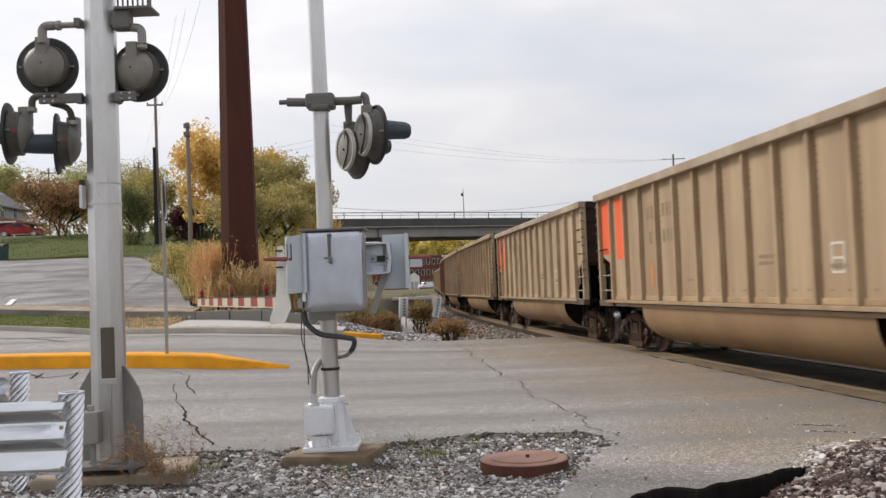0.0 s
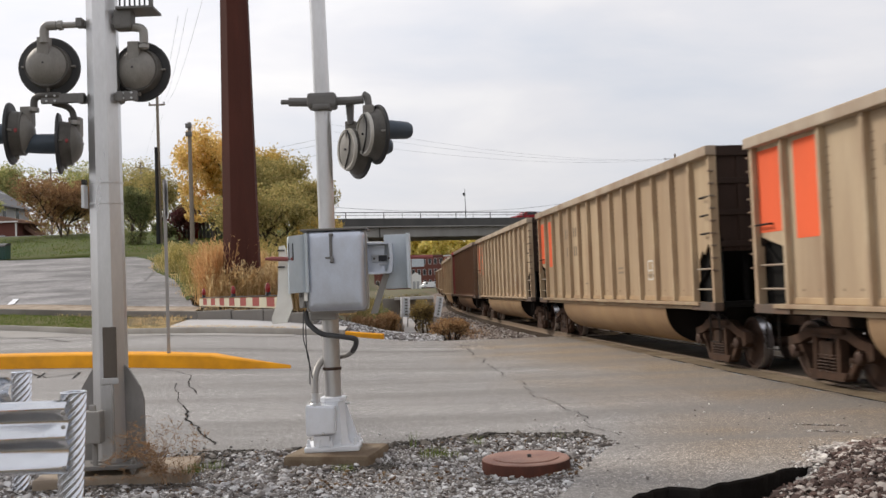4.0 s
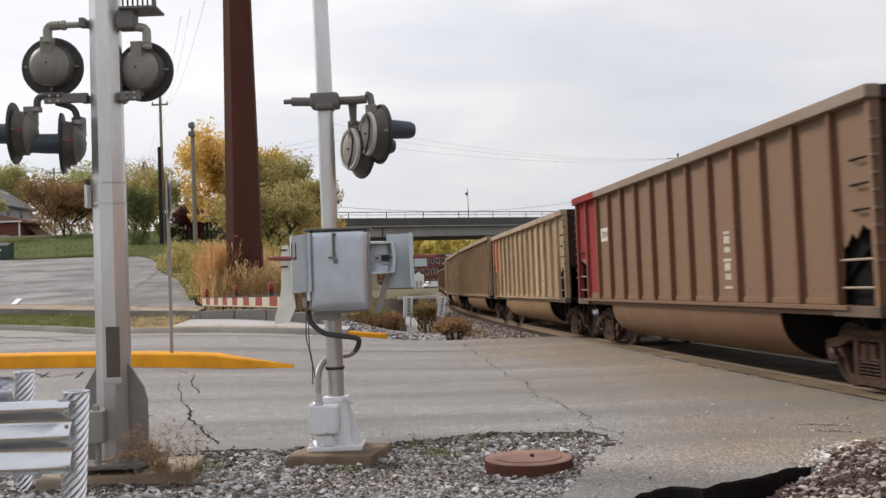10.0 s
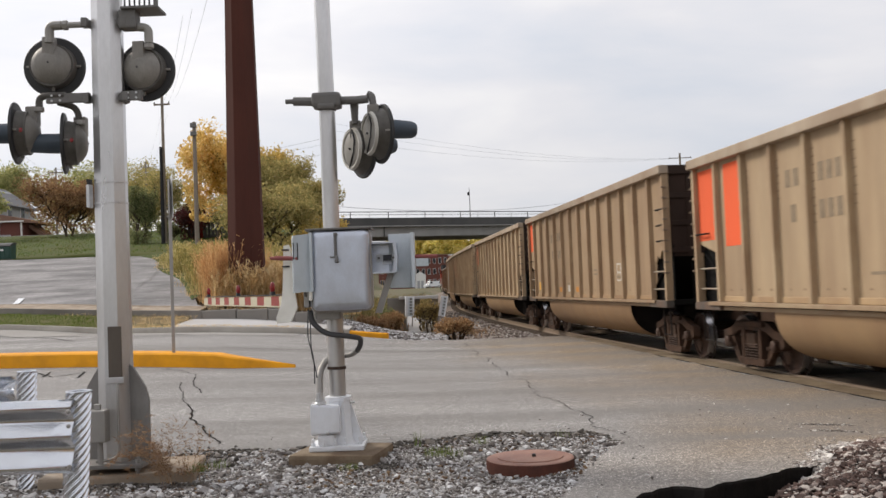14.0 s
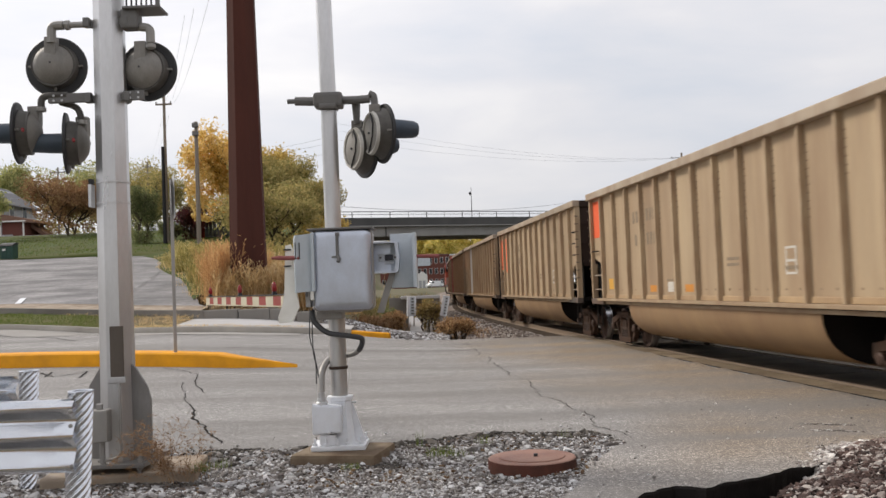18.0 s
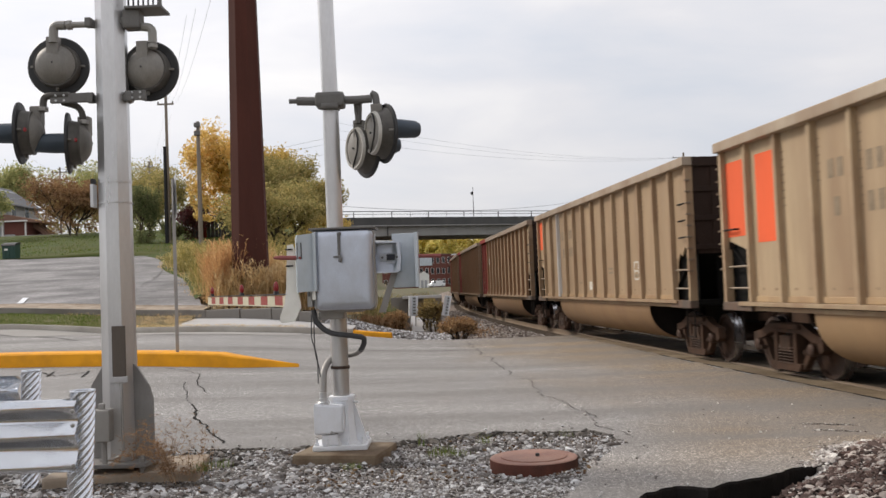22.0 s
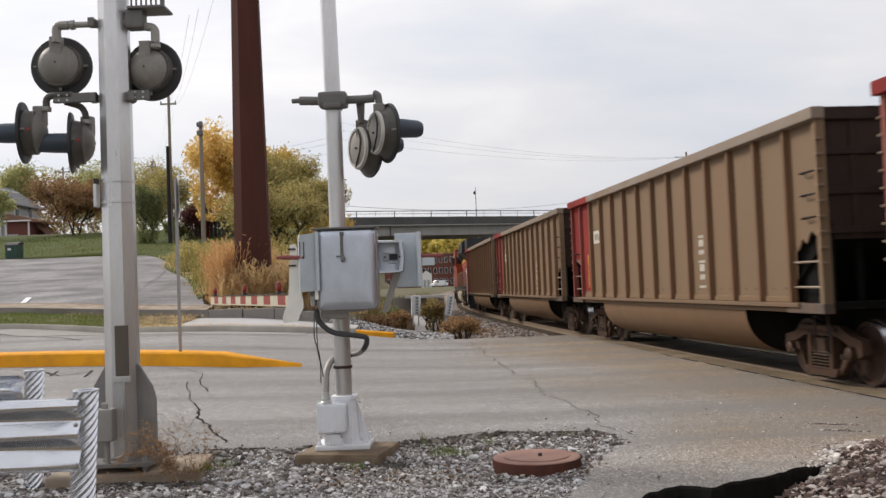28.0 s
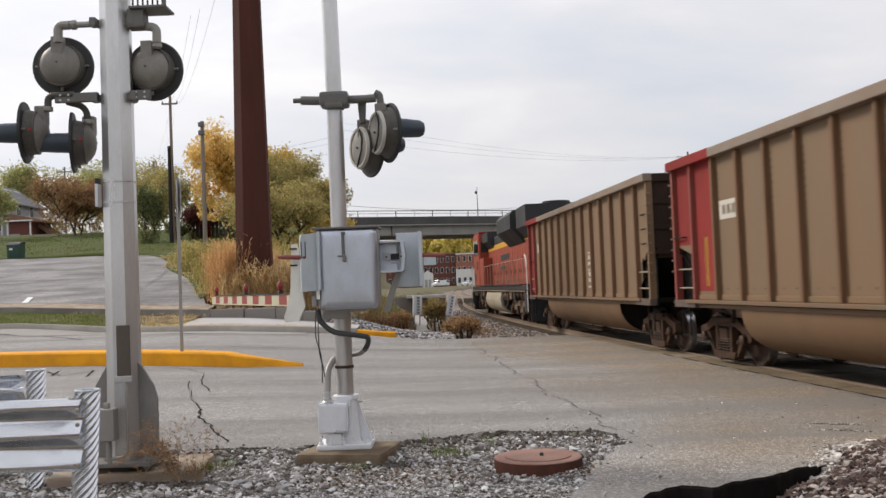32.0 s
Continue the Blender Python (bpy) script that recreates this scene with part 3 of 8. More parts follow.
def strip(name, path, outline, mat, label="", category="", kind="structure", parent=None, ends=True):
    """An outline (offset to the left, height) drawn along a path of points."""
    bm, rings = bmnew(), []
    path = [Vector(p) for p in path]
    for i, p in enumerate(path):
        w = path[min(i + 1, len(path) - 1)] - path[max(i - 1, 0)]
        left = Vector((-w.y, w.x, 0)).normalized()
        rings.append([bm.verts.new(p + left * a + Vector((0, 0, h))) for a, h in outline])
    n = len(outline)
    for r0, r1 in zip(rings, rings[1:]):
        for k in range(n):
            bm.faces.new((r0[k], r0[(k + 1) % n], r1[(k + 1) % n], r1[k]))
    if ends:
        bm.faces.new(rings[0])
        bm.faces.new(rings[-1][::-1])
    return tagged(part(name, bm, mat, parent, "", 40), label, category, "", kind) if parent is None else part(name, bm, mat, parent, label, 40)


def on_land(x, y, lift=0.0):
    return Vector((x, y, land(x, y) + lift))


# yellow median nose: long kerbed island with a tapered tip
def median():
    root = thing("median_island", pose(0, 0, 0), "long raised traffic island with yellow painted kerb", "kerb", kind="structure")
    xs = list(np.arange(-40, -5.0, 1.0)) + [-4.9, -4.5, -4.1, -3.8, -3.5, -3.25]
    near = [(x, lerp_at(x, (-40, -9.7, -4.6, -3.2), (22.2, 20.55, 19.45, 19.55))) for x in xs]
    half = [0.42 if x < -5.2 else max(0.05, 0.42 * (-3.15 - x) / 2.05) for x in xs]
    hts = [0.27 if x < -5.0 else 0.05 + 0.22 * max(0.0, (-3.25 - x) / 1.75) for x in xs]
    bm, rings = bmnew(), []
    for (x, y), h, w in zip(near, hts, half):
        z = land(x, y) - 0.05
        o = [(0, 0), (0.025, h + 0.02), (0.06, h + 0.05), (2 * w - 0.06, h + 0.05), (2 * w - 0.02, h + 0.02), (2 * w, 0)]
        rings.append([bm.verts.new((x, y + min(a, 2 * w) if a > 0 else y, z + b)) for a, b in o])
    for r0, r1 in zip(rings, rings[1:]):
        for k in range(5):
            bm.faces.new((r0[k], r0[k + 1], r1[k + 1], r1[k]))
    bm.faces.new(rings[0])
    bm.faces.new(rings[-1][::-1])
    part("kerb", bm, M["kerb_yellow"], root, "chipped yellow paint", 40)
    return root


median()

# far kerb, its yellow end, verge, wall and walk
FAR = [(x, kerb_y(x)) for x in (-60, -45, -35, -28, -22, -18, -15, -12.5, -11.3, -10.2, -9.2, -8.2, -7.4, -6.6, -5.9, -5.2, -4.8, -4.4, -3.8, -3.3)]
KERB = [(0, -0.1), (0, 0.13), (0.03, 0.17), (0.16, 0.17), (0.16, -0.1)]
strip("kerb_far", [on_land(x, y) for x, y in FAR], KERB, M["concrete"], "weathered grey concrete kerb along the road", "kerb")
strip("kerb_yellow_end", [on_land(x, y) for x, y in ((-3.28, 30.42), (-2.8, 30.24), (-2.4, 30.1), (-2.05, 30.02))], [(a, h * 0.8) for a, h in KERB], M["kerb_yellow"],
      "yellow painted end of the concrete kerb", "kerb")
sheet("gutter_lane", np.arange(-60, -4.6, 0.6), lambda x: [kerb_y(x) - 0.02 - (0.75 + 0.06 * math.sin(3 * x)) * (1 - j / 4) for j in range(5)], lambda x, y: road_height(x, y) + 0.012, M["lane_concrete"], "pale concrete gutter lane along the kerb", "gutter")


def between(x, f):
    """A place between the kerb's back and the wall's foot."""
    return kerb_y(x) + 0.17 + (wall_y(x) - kerb_y(x) - 0.18) * f


sheet("sidewalk", np.arange(-9.0, -3.2, 0.3), lambda x: [between(x, 0.0 + 1.0 * j / 5) for j in range(6)],
      lambda x, y: land(x, kerb_y(x)) + 0.155 + (y - kerb_y(x)) * 0.07, M["concrete_pale"], "pale concrete sidewalk slab beside the kerb", "sidewalk", skirt=0.3)
sheet("grass_verge", np.arange(-60, -8.9, 0.5), lambda x: [between(x, j / 6) for j in range(7)], lambda x, y: max(land(x, y), land(x, kerb_y(x)) + 0.1) + 0.05 + 0.02 * noise.noise((x * 2, y * 2, 0)), M["grass_verge"], "narrow strip of mown grass by the road", "grass")
strip("low_wall", [on_land(x, wall_y(x)) for x in (-60, -40, -28, -20, -16.3, -14, -12.5, -11.2, -10.2, -9.2, -8.6)], [(0, -0.3), (0, 0.25), (0.26, 0.25), (0.26, -0.3)], M["concrete_wall"], "low grey concrete retaining wall", "wall")
for wx, ww, wh, wa, wm in ((-7.95, 1.25, 0.28, 14, "concrete_wall"), (-6.75, 1.15, 0.32, 15, "concrete_wall"), (-5.72, 0.92, 0.42, 10, "concrete_wall"), (-4.85, 0.85, 0.40, 12, "concrete_wall")):
    solid("wall_block", bx(bmnew(), 0, 0.14, 0.02, ww, 0.30, 2 * wh, 0.03), M[wm], "broken slab of the low concrete wall, slightly tilted", "wall", "structure", at=pose(wx, wall_y(wx), land(wx, wall_y(wx)), 1.5, 1.2 * math.sin(wx * 5), -wa))
sheet("walkway", np.arange(-60, -8.6, 0.7), lambda x: [wall_y(x) + 0.25 + 0.42 * j for j in range(5)], lambda x, y: land(x, y) + 0.18 - 0.05 * (y - wall_y(x)), M["pad_concrete"], "pale concrete strip along the lot", "sidewalk", skirt=0.2)


def lot_height(x, y):
    return land(x, y) + 0.06 + 0.04 * noise.noise((x * 0.3, y * 0.3, 2.0))


LOT_X = list(np.arange(-60, -16, 0.9)) + list(np.arange(-16, -8.7, 0.3))


def lot_near(x):
    return wall_y(x) + 1.85


def lot_far(x):
    """The lot narrows to a lane between the bank and the weeds."""
    return max(lot_near(x) + 0.05, lerp_at(x, (-60, -27, -23, -19, -16.6, -15.2, -13.9, -12.4, -10.5, -9.2), (54, 59.0, 59.6, 58.4, 55, 49.7, 47.0, 44.3, 38.6, 34.7)) + 0.35 * noise.noise((x * 1.3, 2.2, 0)))


sheet("parking_lot", LOT_X, lambda x: [lot_near(x) + (lot_far(x) - lot_near(x)) * j / 26 for j in range(27)],
      lot_height, M["lot_asphalt"], "cracked faded asphalt parking lot on a slope", "parking lot")
sheet("grass_bank", np.arange(-90, -9.0, 0.9), lambda x: [lot_far(x) - 0.5 + (96 - 50) * (j / 22) for j in range(23)],
      lambda x, y: land(x, y) + 0.075 + 0.15 * max(0.0, noise.noise((x * 0.2, y * 0.2, 4))), M["grass"], "green grass bank with fallen leaves", "grass", skirt=0.3)

# ---- railway ----
RAIL_S = [s for s in np.arange(-40, 250, 1.0)]
RAIL = [(-0.075, -0.16), (-0.075, -0.145), (-0.012, -0.13), (-0.012, -0.045), (-0.036, -0.03), (-0.036, 0.0), (0.036, 0.0), (0.036, -0.03), (0.012, -0.045), (0.012, -0.13), (0.075, -0.145), (0.075, -0.16)]


def beside(s, off, z=0.0):
    p, th = track(s)
    return p + Vector((-math.cos(th), math.sin(th), 0)) * off + Vector((0, 0, z))


def railway():
    root = thing("railway_track", pose(0, 0, 0), "single curving railway track of steel rails on wooden ties", "railway track", kind="structure")
    for off in (-0.7525, 0.7525):
        strip("rail", [beside(s, off) for s in RAIL_S], RAIL, M["rail_steel"], "steel rail with brown rust", parent=root)
    bm = bmnew()
    bx(bm, 0, 0, 0, 2.6, 0.23, 0.18, 0.012)
    me = mesh_of("tie", bm, M["tie_wood"])
    s = 19.2
    while s < 110:
        p, th = track(s)
        part("tie", me, None, root, at=Matrix.Translation((p.x, p.y, p.z - 0.24)) @ Matrix.Rotation(-th, 4, "Z"))
        s += 0.53
    # planks between and beside the rails where the road crosses
    rng = random.Random(4)
    for off, w, z in ((0.0, 1.26, -0.02), (1.09, 0.44, -0.014), (-1.09, 0.44, -0.014)):
        s = -0.6
        while s < 18.4:
            n = rng.uniform(1.9, 2.7)
            bm = bmnew()
            rows = [[beside(s + f * n * 0.985, off + sgn * w / 2, z - dz) for dz in (0, 0.1)] for f in (0, 1) for sgn in (-1, 1)]
            v = [[bm.verts.new(q) for q in r] for r in rows]
            bm.faces.new((v[0][0], v[1][0], v[3][0], v[2][0]))
            for i, j in ((0, 1), (1, 3), (3, 2), (2, 0)):
                bm.faces.new((v[i][0], v[i][1], v[j][1], v[j][0]))
            part("crossing_panel", bm, M["crossing" if off else "crossing_shaded"], root, "rust-stained concrete crossing panel" if off else "stained concrete panel between the rails, darkened for the train's shade")
            s += n
    for off in (-1.33, 1.33):
        strip("panel_seam", [beside(s, off) for s in np.arange(-1.0, 18.6, 0.7)], [(-0.007, -0.06), (-0.007, -0.005), (0.007, -0.005), (0.007, -0.06)], M["soil"], "dark seam beside the panels", parent=root)
    for off in (-1.445, 1.445):
        strip("asphalt_lip", [beside(s, off) for s in np.arange(-1.0, 18.6, 0.7)], [(-0.125, -0.07), (-0.125, -0.0175), (0.125, -0.0175), (0.125, -0.07)], M["asphalt"], "worn asphalt lip beside the panels", parent=root)
    for off in (-0.68, 0.68, -0.81, 0.81):
        strip("flangeway", [beside(s, off) for s in np.arange(-1.0, 18.6, 0.7)], [(-0.034, -0.09), (-0.034, -0.05), (0.034, -0.05), (0.034, -0.09)], M["soil"], "dark filler in the flangeway", parent=root)
    return root


railway()


def ballast_height(a):
    return -0.22 - 0.42 * smoothstep(1.6, 3.6, abs(a))


def ballast_bed():
    bm, rings = bmnew(), []
    for s in list(np.arange(17.6, 60, 0.7)) + list(np.arange(60, 200, 3)):
        rings.append([bm.verts.new(beside(s, a, ballast_height(a) + 0.05 * noise.noise((s * 1.7, a * 2, 0)))) for a in np.linspace(-4.2, 5.4, 23)])
    for r0, r1 in zip(rings, rings[1:]):
        for k in range(22):
            bm.faces.new((r0[k], r0[k + 1], r1[k + 1], r1[k]))
    solid("ballast", bm, M["ballast_bed"], "brown-grey crushed stone ballast under the track", "ballast", "structure", smooth=True)


ballast_bed()


# ---- stones ----
def stone_shapes(count, rng):
    out = []
    for _ in range(count):
        bm = bmnew()
        bmesh.ops.create_icosphere(bm, subdivisions=1, radius=1.0)
        for v in bm.verts:
            v.co *= rng.choice((0.55, 0.75, 1.0, 1.25)) * rng.uniform(0.92, 1.08)
        verts = np.array([v.co[:] for v in bm.verts])
        faces = [[v.index for v in f.verts] for f in bm.faces]
        bm.free()
        out.append((verts, faces))
    return out


STONES = stone_shapes(10, random.Random(8))


def scatter_stones(name, places, mat, label, seed=1):
    """places: rows of x, y, z, size."""
    rng = random.Random(seed)
    verts, faces, n = [], [], 0
    for x, y, z, size in places:
        sv, sf = STONES[rng.randrange(len(STONES))]
        rot = np.array(Euler((rng.uniform(0, 6), rng.uniform(0, 6), rng.uniform(0, 6))).to_matrix())
        sc = np.array((rng.uniform(0.8, 1.3), rng.uniform(0.7, 1.1), rng.uniform(0.5, 0.85))) * size
        verts.append((sv @ rot.T) * sc + np.array((x, y, z)))
        faces += [[i + n for i in f] for f in sf]
        n += len(sv)
    me = bpy.data.meshes.new(name)
    me.from_pydata(np.concatenate(verts).tolist(), [], faces)
    me.materials.append(mat)
    return tagged(new(name, me), label, "gravel", "", "stuff")


def shoulder_height(x, y):
    d = edge_distance(x, y, SHOULDER)
    if not inside(x, y, SHOULDER):
        return -0.12
    bank = -0.05 * (1 - smoothstep(0.8, 1.3, math.hypot((x + 3.2) * 0.8, (y - 9.2) * 1.2))) + 0.02 * (1 - smoothstep(0.45, 1.0, math.hypot(x + 1.17, y - 9.4)))
    return bank - 0.025 - 0.03 * smoothstep(0.15, 0.9, d) + 0.022 * noise.noise((x * 2.3, y * 2.3, 5)) * smoothstep(0, 0.4, d)


def shoulder():
    sheet("gravel_shoulder", np.arange(-9, 2.0, 0.12), np.arange(5.6, 11.0, 0.12), shoulder_height, M["gravel_bed"], "bed of fine grey gravel beside the road", "gravel")
    rng, places = random.Random(11), []
    while len(places) < 36000:
        x, y = rng.uniform(-5.2, 1.9), rng.uniform(6.7, 10.9)
        if not inside(x, y, SHOULDER) and rng.random() > 0.006:
            continue
        if noise.noise((x * 1.1, y * 1.1, 9)) < rng.uniform(-0.5, 0.6) - 0.25 * (x < -1.4):
            size = rng.uniform(0.005, 0.013)
        else:
            size = min(0.05, 0.009 + rng.expovariate(1 / (0.0075 if x < -1.5 else 0.005 if y < 8.8 else 0.0075)))
        places.append((x, y, shoulder_height(x, y) + size * 0.3 if inside(x, y, SHOULDER) else 0.0, size))
    litter = []
    for _ in range(900):
        x, y = rng.uniform(-3.9, 1.6), rng.choice((rng.uniform(8.2, 9.0), rng.uniform(9.6, 10.6)))
        if inside(x, y, SHOULDER):
            litter.append((x, y, shoulder_height(x, y) + 0.012, rng.uniform(0.006, 0.022)))
    dirt = []
    for _ in range(3600):
        x = rng.uniform(-2.9, 1.6)
        y = lerp_at(x, (-4.5, -2.8, -1.8, -0.7, -0.2, 0.33, 0.9, 1.45, 1.74), (10.5, 10.12, 10.05, 10.12, 10.35, 10.62, 10.45, 10.4, 9.85)) + 0.03 - rng.expovariate(1 / 0.10)
        if noise.noise((x * 1.6, 0.5, 4)) > rng.uniform(-0.45, 0.35):
            dirt.append((x, y, shoulder_height(x, y) + 0.012 if inside(x, y, SHOULDER) else 0.0, rng.uniform(0.006, 0.02 if rng.random() < 0.95 else 0.06)))
    for _ in range(1500):
        x, y = rng.uniform(-3.98, -2.35), 8.93 - rng.expovariate(1 / 0.09)
        dirt.append((x, y, shoulder_height(x, y) + 0.01, rng.uniform(0.006, 0.024)))
    for _ in range(700):
        x, y = rng.uniform(-1.75, -0.55), 9.12 - (x + 1.15) * 0.22 - rng.expovariate(1 / 0.05)
        dirt.append((x, y, shoulder_height(x, y) + 0.01, rng.uniform(0.006, 0.018)))
    scatter_stones("edge_dirt", dirt, M["crumbs"], "dark crumbled asphalt and dirt along the road's edge", 4)
    scatter_stones("leaf_litter", litter, M["litter"], "brown dead leaves and bark bits in the gravel", 3)
    scatter_stones("shoulder_gravel", places, M["stones"], "loose pale grey gravel on the road's shoulder", 2)


shoulder()

PILE = [(2.0, 6.0), (2.12, 7.25), (2.46, 7.64), (2.88, 8.06), (3.16, 8.75), (3.5, 9.02), (4.1, 9.2), (5.5, 9.3), (6.5, 8.8), (6.5, 6.0)]


def pile_height(x, y):
    d = edge_distance(x, y, PILE)
    return -0.16 + 0.14 * smoothstep(2.75, 3.3, x) + (0.21 - 0.11 * smoothstep(2.75, 3.3, x)) * smoothstep(0.0, 0.40, d) + 0.04 * noise.noise((x * 2.5, y * 2.5, 3))


def stone_pile():
    # the hollow's shadow is put into this sheet's near-black colour
    sheet("stone_bank", np.arange(1.0, 6.6, 0.14), np.arange(5.4, 9.5, 0.14), lambda x, y: pile_height(x, y) - 0.03 if inside(x, y, PILE) else -0.42, M["soil"], "soil below the broken asphalt edge, darkened for the hollow's shadow", "ground")
    rng, places = random.Random(21), []
    while len(places) < 17000:
        x, y = rng.uniform(2.0, 5.4), rng.uniform(6.2, 9.35)
        if inside(x, y, PILE):
            size = min(0.055, 0.009 + rng.expovariate(1 / 0.007))
            places.append((x, y, pile_height(x, y) + size * 0.25, size))
    for _ in range(420):
        x, y = rng.uniform(2.9, 4.8), 0.0
        y = road_edge(x) + rng.expovariate(1 / 0.13) - 0.03
        size = rng.uniform(0.005, 0.02)
        places.append((x, y, road_height(x, y) + size * 0.3, size))
    for _ in range(60):
        x, y = rng.uniform(0.8, 5.5), rng.uniform(9.3, 12.5)
        size = rng.uniform(0.005, 0.018)
        places.append((x, y, road_height(x, y) + size * 0.3, size))
    for x0, y0, x1, y1 in ((3.72, 10.55, 4.25, 10.3), (3.70, 10.1, 4.1, 9.85)):
        for _ in range(60):
            t, size = rng.random(), rng.uniform(0.005, 0.015)
            x, y = x0 + (x1 - x0) * t + rng.gauss(0, 0.012), y0 + (y1 - y0) * t - 0.02 + rng.gauss(0, 0.02)
            places.append((x, y, road_height(x, y) + size * 0.4, size))
    pale = [q for q in places if q[1] > road_edge(q[0]) - 0.30 - 0.25 * noise.noise((q[0] * 3, q[1] * 3, 8))]
    rest = [q for q in places if q[1] <= road_edge(q[0]) - 0.30 - 0.25 * noise.noise((q[0] * 3, q[1] * 3, 8))]
    scatter_stones("ballast_pile", rest, M["stones_dark"], "heap of coarse red-brown and grey ballast stones", 5)
    scatter_stones("pale_ballast", pale, M["stones_pale"], "pale pinkish crushed stones along the torn asphalt", 9)


stone_pile()


def far_stones():
    rng, places = random.Random(31), []
    while len(places) < 11000:
        s, a = 19.0 + 45 * rng.random() ** 1.8, rng.uniform(-1.3, 5.2)
        if abs(a) < 1.2 and rng.random() < 0.5:
            continue
        p = beside(s, a, ballast_height(a))
        places.append((p.x, p.y, p.z + 0.02, rng.uniform(0.025, 0.06)))
    scatter_stones("track_ballast", places, M["stones_ballast"], "crushed brown ballast stones along the track", 6)
    places = []
    while len(places) < 5200:
        x, y = rng.uniform(-5.6, -0.2), rng.uniform(29.3, 37.0)
        if y < road_far(x) + 0.5 or x > track_x(y) - 3.3 or (x < -2.9 and y < wall_y(x) + 0.4):
            continue
        places.append((x, y, land(x, y) - ballast_drop(x, y) + 0.35 * smoothstep(30, 33, y) * smoothstep(3.2, 4.6, track_x(y) - x) + 0.02, rng.uniform(0.03, 0.09)))
    scatter_stones("rubble", places, M["stones"], "pale broken stone rubble between road and track", 7)
    sheet("rubble_bank", np.arange(-7, 0.1, 0.4), lambda x: [max(road_far(x), 28.7) + 0.12 + j * 0.5 for j in range(17)],
          lambda x, y: land(x, y) - ballast_drop(x, y) + 0.35 * smoothstep(30, 33, y) * smoothstep(3.2, 4.6, track_x(y) - x) - 0.01 if x < track_x(y) - 3.2 else -0.75, M["gravel_bed"], "bank of pale crushed rock", "gravel")


far_stones()


# ---- the train ----
PITCH, SPEED, PHASE = 16.18, 6.2058, 38.77
TAN, TAN_PALE, TAN_DARK, BROWN, BROWN_DARK = (0.435, 0.325, 0.20), (0.47, 0.365, 0.24), (0.36, 0.255, 0.15), (0.172, 0.115, 0.063), (0.165, 0.095, 0.056)
HALF, WIDE = 7.36, 1.57
CACHE = {}


def shared(key, name, mat, build, smooth=False):
    """One mesh for all alike pieces."""
    if key not in CACHE:
        bm = bmnew()
        build(bm)
        CACHE[key] = mesh_of(name, bm, M[mat], smooth)
    return CACHE[key]


